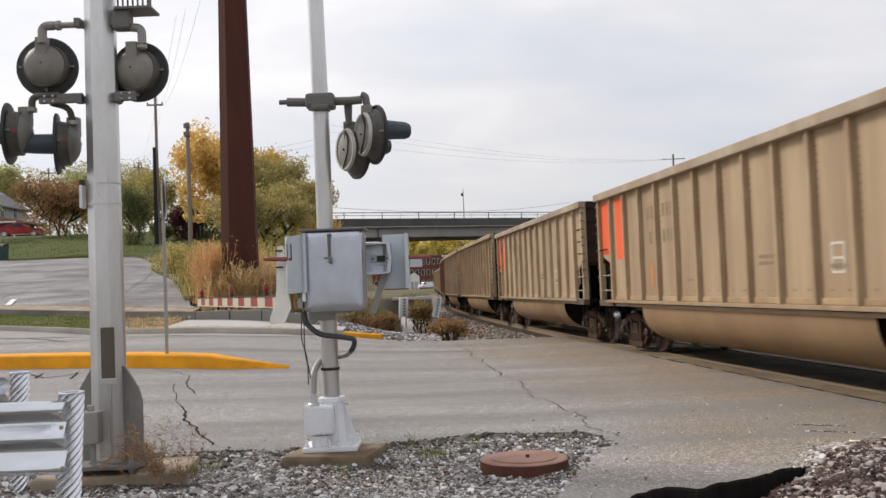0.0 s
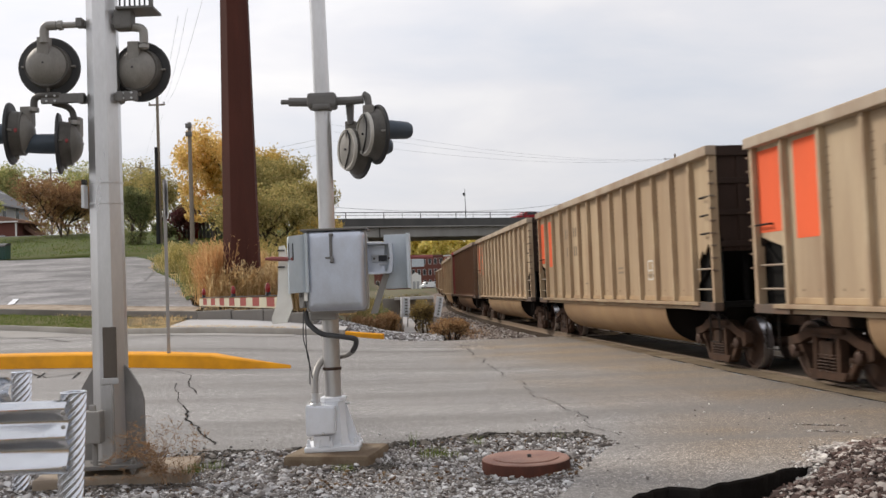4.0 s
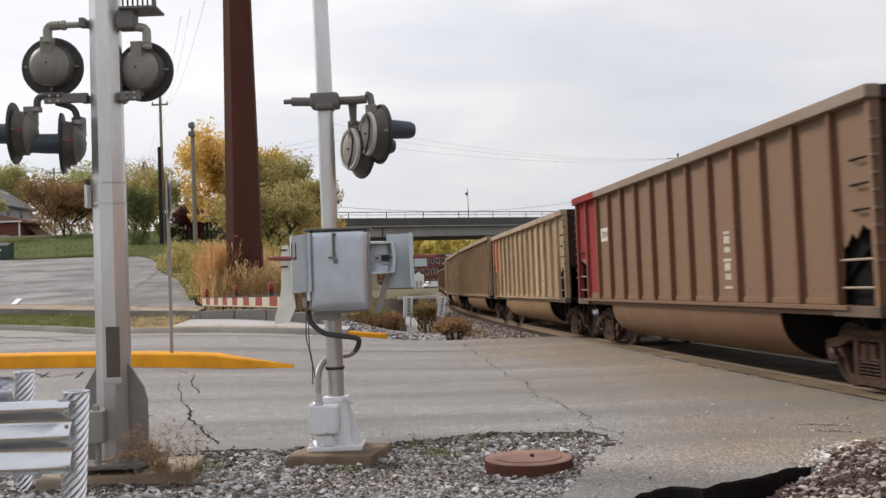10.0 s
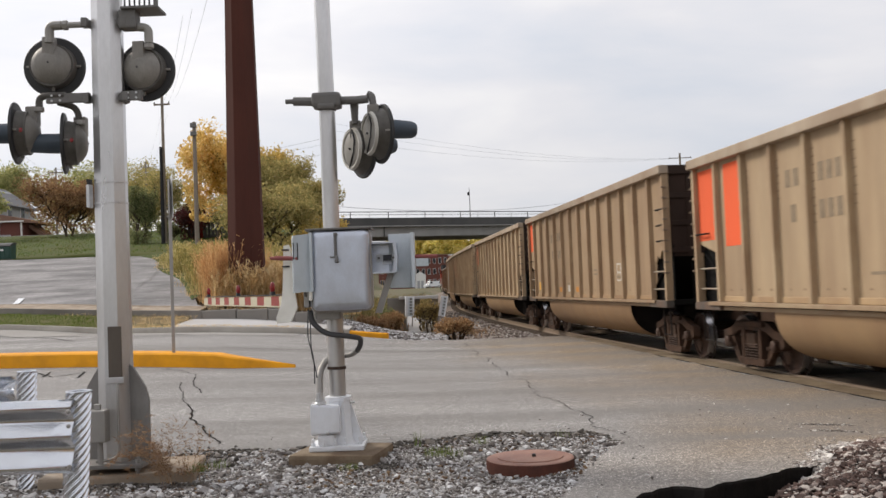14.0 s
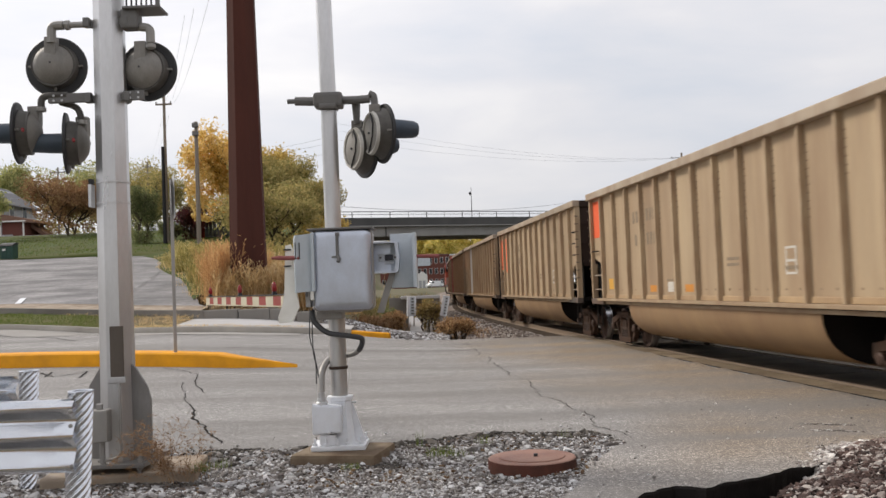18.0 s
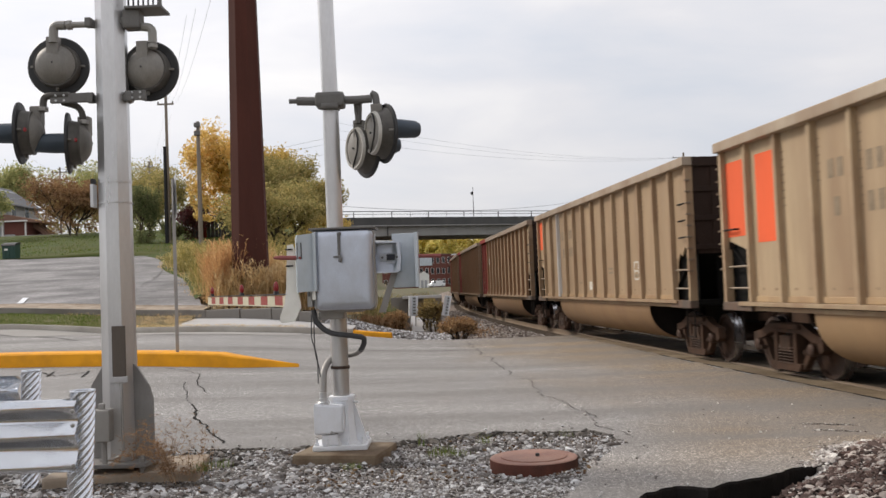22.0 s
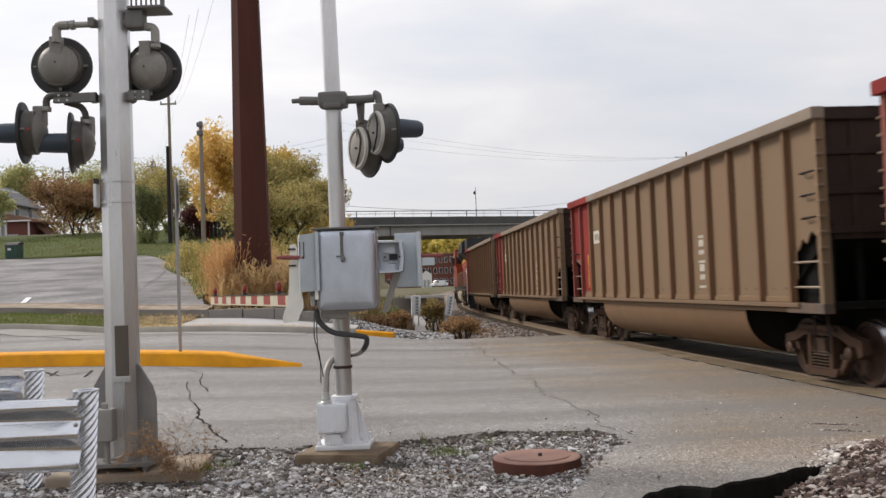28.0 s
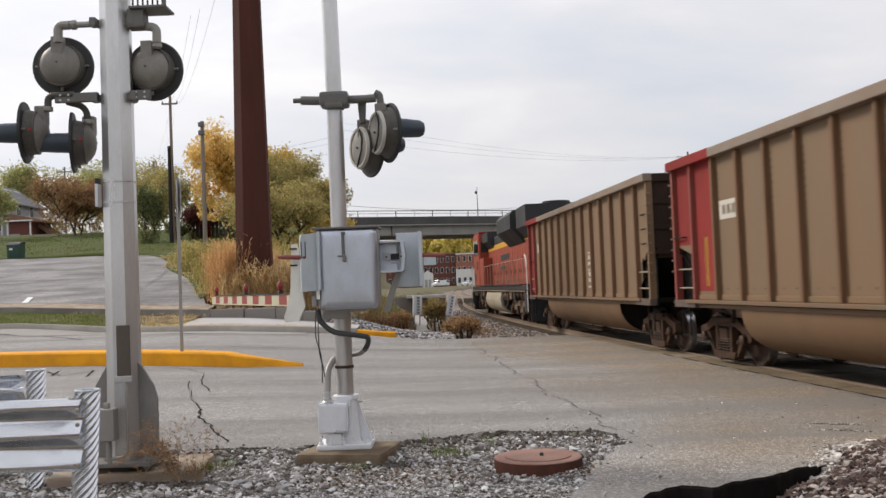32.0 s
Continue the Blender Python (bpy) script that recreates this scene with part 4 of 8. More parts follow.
def truck(parent, x, key=""):
    """A freight truck with two wheelsets, under parent at x."""
    t = part("truck", shared("bolster", "truck", "truck_rust", lambda bm: (bx(bm, 0, 0, 0.52, 0.36, 2.2, 0.26, 0.03), bx(bm, 0, 0, 0.74, 0.5, 0.6, 0.2, 0.03))), None, parent, at=pose(x, 0, 0))

    def side(bm):
        arch = [(-1.16, 0.47), (-1.14, 0.66), (-0.86, 0.71), (-0.52, 0.85), (0.52, 0.85), (0.86, 0.71), (1.14, 0.66), (1.16, 0.47), (1.04, 0.40), (0.98, 0.56), (0.80, 0.58), (0.48, 0.69), (-0.48, 0.69), (-0.80, 0.58), (-0.98, 0.56), (-1.04, 0.40)]
        prism(bm, arch, "y", -0.07, 0.07)
        prism(bm, [(-0.44, 0.10), (0.44, 0.10), (0.52, 0.22), (-0.52, 0.22)], "y", -0.09, 0.10)
        for sx in (-1, 1):
            prism(bm, [(sx * 0.44, 0.12), (sx * 0.56, 0.16), (sx * 0.88, 0.52), (sx * 0.76, 0.58)], "y", -0.06, 0.06)
            bx(bm, sx * 0.32, 0.02, 0.46, 0.11, 0.15, 0.52, 0.02)
            bx(bm, sx * 0.74, 0.05, 0.42, 0.07, 0.2, 0.07, 0.01)
        bx(bm, 0, 0.05, 0.80, 1.0, 0.16, 0.08, 0.02)

    def spring(bm):
        tube(bm, [(0.062 * math.cos(a), 0.062 * math.sin(a), 0.20 + 0.047 * a / 6.283) for a in (0.52 * k for k in range(75))], 0.017, 5)

    def cap(bm):
        lathe(bm, [(0, 0.095), (0.06, 0.095), (0.075, 0.07), (0.08, 0.02)], (0, 0.03, 0.46), (0, 1, 0), 12)

    for sy in (1, -1):
        f = part("side_frame", shared("side_frame", "side_frame", "truck_rust", side), None, t, at=pose(0, sy * 1.0, 0, 0, 0, 0 if sy > 0 else 180))
        for k in (-0.17, 0.0, 0.17):
            part("spring", shared("spring", "spring", "wheel_rust", spring, True), None, t, at=pose(k, sy * 1.04, 0))
        for sx in (-0.89, 0.89):
            part("bearing_cap", shared("cap", "bearing_cap", "wheel_rust", cap), None, t, at=pose(sx, sy * 1.05, 0, 0, 0, 0 if sy > 0 else 180))

    def wheels(bm):
        for sy in (1, -1):
            lathe(bm, [(-0.02, 0.485), (0.01, 0.485), (0.014, 0.46), (0.135, 0.452), (0.137, 0.40), (0.10, 0.38), (0.085, 0.24), (0.12, 0.14), (0.15, 0.12), (0.15, 0.02)], (0, sy * 0.685, 0), (0, sy, 0), 28)
            for k in range(4):
                a = k * math.pi / 2
                bx(bm, 0.3 * math.cos(a), sy * 0.772, 0.3 * math.sin(a), 0.06, 0.02, 0.06)
        tube(bm, [(0, -1.1, 0), (0, 1.1, 0)], 0.085, 12)
    wheel_mesh = shared("wheels", "wheelset", "wheel_rust", wheels, 40)
    if len(wheel_mesh.materials) == 1:
        wheel_mesh.materials.append(M["tread_steel"])
        for f in wheel_mesh.polygons:
            if math.hypot(f.center.x, f.center.z) > 0.443 and abs(f.normal.y) < 0.5:
                f.material_index = 1
    for sx in (-0.89, 0.89):
        w = part("wheelset", wheel_mesh, None, t, "rust-brown steel wheels on an axle", at=pose(sx, 0, 0.46))
        WHEELSETS.append(w)
    return t


WHEELSETS, RIDERS = [], []


def gondola(k, paint, high, marks, label):
    """One coal gondola with rounded belly; marks: rows (name, material, x0, x1, z0, z1) painted on its side."""
    root = thing("coal_gondola", on_track(PHASE + k * PITCH, 6.17), label, "freight car", "coal cars of the train")
    H = 3.912 if high else 3.772
    hk = "h" if high else "l"

    def p(name, mesh, at=None, colour=paint, lab=""):
        ob = part(name, mesh, None, root, lab, at=at)
        ob.color = (*colour, 1)
        return ob

    def side(bm):
        o = [(-7.30, H - 0.1), (7.30, H - 0.1), (7.30, 2.25), (6.25, 1.98), (6.25, 1.12), (-6.25, 1.12), (-6.25, 1.92), (-6.38, 2.02), (-6.45, 1.94), (-6.62, 2.12), (-6.72, 2.04), (-6.88, 2.22), (-7.02, 2.14), (-7.30, 2.27)]
        prism(bm, o, "y", -0.012, 0.012)

    def rib(bm):
        o = [(-0.058, 0.0), (-0.044, 0.095), (-0.036, 0.105), (0.036, 0.105), (0.044, 0.095), (0.058, 0.0)]
        prism(bm, o, "z", 1.2, H - 0.14)

    def corner(bm):
        prism(bm, [(-0.05, -0.04), (-0.05, 0.1), (0.05, 0.1), (0.05, -0.04)], "z", 1.06, H - 0.14)

    def chord(bm):
        bx(bm, 0, 0.03, H - 0.085, 2 * HALF, 0.20, 0.17, 0.02)

    def sill(bm):
        bx(bm, 0, 0.03, 1.165, 13.3, 0.17, 0.065, 0.01)
        bx(bm, 0, -0.01, 1.085, 13.3, 0.05, 0.06)

    def stepsill(bm):
        bx(bm, 0, 0.0, 1.12, 1.1, 0.16, 0.14, 0.01)

    def base_band(bm):
        bx(bm, 0, 0.02, 1.245, 0.88, 0.04, 0.09, 0.01)
    for sy, rz in ((1, 0), (-1, 180)):
        p("side_sheet", shared("side" + hk, "side_sheet", "car_paint", side), pose(0, sy * (WIDE - 0.10), 0, 0, 0, rz))
        p("top_chord", shared("chord" + hk, "top_chord", "car_paint", chord), pose(0, sy * (WIDE - 0.06), 0, 0, 0, rz), tuple(0.68 * c + 0.11 for c in paint))
        p("side_sill", shared("sill", "side_sill", "car_rib", sill), pose(0, sy * (WIDE - 0.06), 0, 0, 0, rz), tuple(0.8 * c for c in paint))
        for i in range(-6, 7):
            col = tuple(c * f for c, f in zip(paint, (1.0, 1.0, 1.0) if paint[0] > 0.3 else (0.86, 0.68, 0.55)))
            if sy > 0 and i in marks.get("white_rib", ()):
                col = (0.62, 0.62, 0.6)
            if sy > 0 and i in marks.get("red_rib", ()):
                col = (0.22, 0.03, 0.028)
            p("rib", shared("rib" + hk, "rib", "car_rib", rib), pose(i * 1.05, sy * (WIDE - 0.10), 0, 0, 0, rz), col)
        for i in range(-6, 6):
            p("base_band", shared("base_band", "base_band", "car_paint", base_band), pose(i * 1.05 + 0.525, sy * (WIDE - 0.10), 0, 0, 0, rz), (1.06 * paint[0], 1.0 * paint[1], 0.9 * paint[2]))
        for sx in (-1, 1):
            p("corner_post", shared("corner" + hk, "corner_post", "car_rib", corner), pose(sx * 7.26, sy * (WIDE - 0.10), 0, 0, 0, rz), paint if not (sx > 0 and marks.get("red_rib")) else (0.22, 0.03, 0.028))
            p("step_sill", shared("stepsill", "step_sill", "car_rib", stepsill), pose(sx * 6.78, sy * (WIDE - 0.06), 0, 0, 0, rz), (0.07, 0.06, 0.05))
            # added plate behind the end opening, coloured as the shade inside it
            p("soot_panel", shared("recess_shade", "soot_panel", "car_shade", lambda bm: bx(bm, 0, 0, 1.66, 1.06, 0.02, 1.28)), pose(sx * 6.74, sy * (WIDE - 0.2), 0))
            for j, z in enumerate((2.40, 2.72, 3.04) if sx < 0 else (2.40,)):
                p("grab_iron", shared("grab", "grab_iron", "car_black", lambda bm: tube(bm, [(-0.22, 0, 0), (-0.22, 0.07, 0), (0.22, 0.07, 0), (0.22, 0, 0)], 0.017, 6)), pose(sx * 7.0, sy * (WIDE - 0.08), z, 0, 0, rz))
            for j, z in enumerate((1.42, 1.78)):
                p("ladder_rung", shared("rung", "ladder_rung", "car_rib", lambda bm: tube(bm, [(-0.5, 0, 0), (0.5, 0, 0)], 0.018, 6)), pose(sx * 6.75, sy * (WIDE - 0.07), z), (0.3, 0.26, 0.2))
            p("stirrup", shared("stirrup", "stirrup", "car_black", lambda bm: tube(bm, [(-0.2, 0, 1.06), (-0.2, 0, 0.5), (0.2, 0, 0.5), (0.2, 0, 1.06)], 0.018, 6)), pose(sx * 7.0, sy * (WIDE - 0.1), 0))

    def endwall(bm):
        bx(bm, 0, 0, (H + 2.05) / 2, 0.05, 2.96, H - 2.1)

    def slope(bm):
        prism(bm, [(0.0, 2.12), (0.04, 2.12), (-1.55, 1.05), (-1.62, 1.05)], "y", -1.44, 1.44)
        # added plate that blocks the view through to the far opening
        prism(bm, [(-1.6, 1.0), (0.0, 1.0), (0.0, 2.1), (-0.05, 2.1)], "y", -0.04, 0.04)
        bx(bm, -0.15, 0, 1.15, 0.5, 2.9, 0.10)
        for y in (-0.9, 0.9):
            bx(bm, -0.12, y, 1.65, 0.08, 0.08, 1.0)

    def draft(bm):
        bx(bm, -0.35, 0, 0.92, 1.3, 0.36, 0.34, 0.02)
        bx(bm, 0.42, 0, 0.86, 0.55, 0.16, 0.2, 0.03)
        bx(bm, 0.62, 0.03, 0.86, 0.24, 0.28, 0.3, 0.05)
        tube(bm, [(0.15, 0.35, 0.85), (0.35, 0.4, 0.55), (0.65, 0.38, 0.42)], 0.03, 6)
    for sx, rz in ((1, 0), (-1, 180)):
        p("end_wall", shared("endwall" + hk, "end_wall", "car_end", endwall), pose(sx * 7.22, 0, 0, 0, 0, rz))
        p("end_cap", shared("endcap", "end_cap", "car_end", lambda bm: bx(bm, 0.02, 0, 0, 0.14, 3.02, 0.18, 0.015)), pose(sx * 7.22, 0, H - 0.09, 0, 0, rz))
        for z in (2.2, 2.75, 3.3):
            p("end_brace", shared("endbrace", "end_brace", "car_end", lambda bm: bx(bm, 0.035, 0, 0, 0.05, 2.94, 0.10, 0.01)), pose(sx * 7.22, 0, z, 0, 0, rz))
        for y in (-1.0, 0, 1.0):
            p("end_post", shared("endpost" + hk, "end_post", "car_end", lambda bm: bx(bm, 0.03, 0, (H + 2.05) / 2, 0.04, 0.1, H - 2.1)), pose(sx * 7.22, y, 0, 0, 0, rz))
        # slope sheet takes the recess's shade as its colour
        p("slope_sheet", shared("slope", "slope_sheet", "car_shade", slope), pose(sx * 7.2, 0, 0, 0, 0, rz))
        p("coupler", shared("draft", "coupler", "truck_rust", draft), pose(sx * 7.4, 0, 0, 0, 0, rz))
        truck(root, sx * 6.17)

    def section(bm, x, grow=1.0):
        return [bm.verts.new((x, 1.49 * grow * math.copysign(abs(math.cos(a)) ** 0.62, math.cos(a)), 1.06 - 0.80 * grow * math.sin(a) ** 0.9)) for a in (math.pi * j / 24 for j in range(25))]

    def belly(bm):
        rings = [section(bm, x, g) for x, g in ((-4.46, 0.985), (-4.40, 1.0), (0.0, 1.0), (4.40, 1.0), (4.46, 0.985))]
        for r0, r1 in zip(rings, rings[1:]):
            for j in range(24):
                bm.faces.new((r0[j], r0[j + 1], r1[j + 1], r1[j]))

    def belly_cap(bm):
        rings = [section(bm, x, g) for x, g in ((0, 0.98), (-0.06, 0.955), (-0.10, 0.80), (-0.12, 0.02))]
        for r0, r1 in zip(rings, rings[1:]):
            for j in range(24):
                bm.faces.new((r0[j], r0[j + 1], r1[j + 1], r1[j]))
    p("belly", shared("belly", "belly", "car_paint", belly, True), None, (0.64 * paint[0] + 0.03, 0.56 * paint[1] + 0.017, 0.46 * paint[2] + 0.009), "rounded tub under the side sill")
    for sx, rz in ((1, 0), (-1, 180)):
        p("belly_end", shared("belly_cap", "belly_end", "car_black", belly_cap, True), pose(sx * 4.46, 0, 0, 0, 0, rz))
    def rivets(bm):
        for i, lo in ((-5, 3), (-4, 7), (-3, 4), (-2, 6), (-1, 2), (0, 8), (1, 3), (2, 5), (3, 7), (4, 3), (5, 5)):
            for j in range(lo + 3):
                bx(bm, i * 1.05 - 0.10 + 0.006 * math.sin(7 * j + i), WIDE - 0.086, H - 0.40 - 0.115 * j - 0.03 * (i % 3), 0.055, 0.006, 0.024)
        for i in range(-6, 6):
            for j in (0, 1):
                bx(bm, i * 1.05 + 0.30 + 0.42 * j, WIDE - 0.086, 1.40, 0.05, 0.006, 0.03)
    p("rivet_rows", shared("rivets" + hk, "rivet_rows", "car_rib", rivets), None, tuple(0.55 * c for c in paint))
    p("coal_floor", shared("floor" + hk, "coal_floor", "car_black", lambda bm: (bx(bm, 0, 0, 1.12, 12.4, 2.8, 0.06), bx(bm, 0, 0, 0.86, 14.2, 0.36, 0.3))))
    for name, mat, x0, x1, z0, z1 in marks.get("paint", ()):
        bm = bmnew()
        bx(bm, (x0 + x1) / 2, WIDE - 0.086, (z0 + z1) / 2, x1 - x0, 0.006, z1 - z0)
        part(name, bm, M[mat], root)
    if marks.get("red_rib"):
        part("red_chord", bx(bmnew(), 6.28, WIDE - 0.03, H - 0.085, 2.2, 0.212, 0.182, 0.02), M["patch_red"], root, "red painted end of the top chord")
    for sx in (-1, 1):
        for j in range(9):
            p("corner_step", shared("cstep", "corner_step", "car_rib", lambda bm: bx(bm, 0, 0, 0, 0.05, 0.10, 0.035, 0.008)), pose(sx * 7.33, WIDE - 0.02, 1.75 + j * 0.215), (0.22, 0.17, 0.12))
    RIDERS.append((root, PHASE + k * PITCH, 6.17))
    return root


def bay(i):
    """Middle of the side bay i; bay 0 is at the far end."""
    return 6.825 - 1.05 * i


def stencil(i, z, rows=2, w=0.62, h=0.2, mat="stencil_black"):
    return [("stencil", mat, bay(i) - w / 2, bay(i) + w / 2, z - j * h * 2.0 - h, z - j * h * 2.0) for j in range(rows)]


def letters(i, z, count=3, mat="stencil_black", w=0.13, h=0.24, gap=0.09):
    n = count * w + (count - 1) * gap
    return [("stencil", mat, bay(i) - n / 2 + j * (w + gap), bay(i) - n / 2 + j * (w + gap) + w, z, z + h) for j in range(count)]


def tare_lines(i, z, mat="stencil_white"):
    """A column of small worn figures, too small to read."""
    out = []
    for j, (count, h) in enumerate(((4, 0.045), (3, 0.10), (2, 0.13), (4, 0.05), (3, 0.09), (2, 0.12), (3, 0.05))):
        out += letters(i, z + 0.155 * j, count, mat, 0.055 if count > 2 else 0.09, h, 0.03)
    return out


def frame_mark(i, z, mat="stencil_white", w=0.40, h=0.44):
    c, t = bay(i), 0.035
    return [("stencil", mat, c - w / 2, c + w / 2, z, z + t), ("stencil", mat, c - w / 2, c + w / 2, z + h - t, z + h), ("stencil", mat, c - w / 2, c - w / 2 + t, z + t, z + h - t),
            ("stencil", mat, c + w / 2 - t, c + w / 2, z + t, z + h - t), ("stencil", mat, c - w / 2 + t, c + w / 2 - t, z + h * 0.45, z + h * 0.45 + t)]


def two_orange(z=2.2):
    return [("orange_panel", "patch_orange", bay(0) - 0.42, bay(0) + 0.40, z + 0.08, 3.54), ("orange_panel", "patch_orange", bay(1) - 0.44, bay(1) + 0.30, z - 0.06, 3.54)]


def usual(seed, orange, extra=()):
    """The markings of a tan car."""
    rng = random.Random(seed)
    out = list(orange) + letters(3, 2.90, 2, "stencil_black", 0.15, 0.26, 0.09) + letters(4, 2.90, 3, "stencil_black", 0.14, 0.26, 0.09) + letters(3, 2.38, 1, "stencil_black", 0.15, 0.26, 0.06) + letters(4, 2.38, 3, "stencil_black", 0.14, 0.26, 0.09)
    out += frame_mark(10, 1.62, "stencil_white", 0.34, 0.42) + stencil(8, 1.95, 2, 0.5, 0.05) + stencil(10, 1.75, 1, 0.4, 0.06)
    out += stencil(5, 1.62, 1, 0.35, 0.04) + [("stencil", "patch_amber", bay(3) - 0.1, bay(3) + 0.05, 1.5, 1.95)] * (seed == 1)
    return {"paint": out + list(extra)}


ONE_ORANGE = [("orange_panel", "patch_orange", bay(0) - 0.42, bay(0) + 0.40, 2.75, 3.68)]
RED_END = [("red_panel", "patch_red", bay(0) - 0.44, bay(0) + 0.42, 2.25, 3.72), ("red_panel", "patch_red", bay(1) - 0.46, bay(1) + 0.46, 1.36, 3.74)]
WHITE_TAG = [("stencil", "stencil_white", bay(2) - 0.40, bay(2) + 0.40, 2.62, 2.95)] + letters(2, 2.70, 3, "stencil_black", 0.14, 0.17, 0.06)


def red_marks(seed, extra=()):
    out = list(RED_END) + list(WHITE_TAG) + tare_lines(9, 1.42)
    return {"paint": out + list(extra), "red_rib": (6,)}


AMBER_BAR = [("stencil", "loco_yellow", bay(1) - 0.06, bay(1) + 0.1, 1.45, 2.35)]
SPOTS = [("stencil", "loco_yellow", bay(1) - 0.2, bay(1) + 0.2, 1.42, 1.68)] + [("stencil", "patch_amber", bay(i) - 0.26, bay(i) + 0.2, 1.36, 1.5) for i in (4, 6)] + [("stencil", "stencil_white", bay(5) - 0.2, bay(5) + 0.12, 1.36, 1.56)]


def build_train():
    tan = "tan painted steel coal gondola with side ribs and orange end panels"
    gondola(-2, TAN, False, usual(1, two_orange()), tan)
    gondola(-1, TAN_PALE, False, usual(2, two_orange()), "pale tan ribbed coal gondola with faded orange end panels")
    gondola(0, TAN, True, usual(3, two_orange()), tan)
    gondola(1, TAN_PALE, True, usual(4, two_orange()), "pale tan ribbed coal gondola with bright orange end panels")
    gondola(2, BROWN_DARK, True, red_marks(5), "dark brown ribbed coal gondola with dull red end")
    gondola(3, TAN, False, usual(6, two_orange()), tan)
    gondola(4, TAN_DARK, True, usual(7, ONE_ORANGE, SPOTS), "dusty tan ribbed coal gondola with one orange patch")
    gondola(5, TAN, True, usual(8, ONE_ORANGE, SPOTS), "tan ribbed coal gondola with one orange patch")
    gondola(6, TAN, True, usual(9, two_orange()), tan)
    m = usual(10, ONE_ORANGE, [("stencil", "stencil_white", bay(6) - 0.2, bay(6) + 0.15, 1.40, 1.62)])
    m["white_rib"] = (4,)
    gondola(7, TAN_DARK, True, m, "dusty tan coal gondola with one white rib and an orange patch")
    gondola(8, (0.24, 0.165, 0.095), True, red_marks(11), "dusty brown ribbed coal gondola with red end panels")
    gondola(9, BROWN, True, red_marks(12, AMBER_BAR), "brown ribbed coal gondola with red end panels and white tag")
    gondola(10, BROWN, True, red_marks(13, AMBER_BAR), "brown ribbed coal gondola with red end and amber stripe")
    gondola(11, BROWN, True, {"paint": [("red_panel", "patch_red", bay(0) - 0.44, bay(0) + 0.42, 1.3, 3.72)] + letters(1, 2.7, 1, "stencil_white", 0.3, 0.3) + tare_lines(8, 1.45), "red_rib": (6,)},
            "brown ribbed coal gondola with narrow red end")


build_train()


# ---- crossing signals ----
def place(p):
    return Matrix.Translation(p)


def bent(points, r=0.02, n=5):
    """Points of a pipe with its corners rounded off."""
    pts = [Vector(p) for p in points]
    out = [pts[0]]
    for a, b, c in zip(pts, pts[1:], pts[2:]):
        d = min((a - b).length, (c - b).length) * 0.45
        p, q = b + (a - b).normalized() * d, b + (c - b).normalized() * d
        out += [p.lerp(b, t).lerp(b.lerp(q, t), t) for t in (i / n for i in range(n + 1))]
    return out + [pts[-1]]


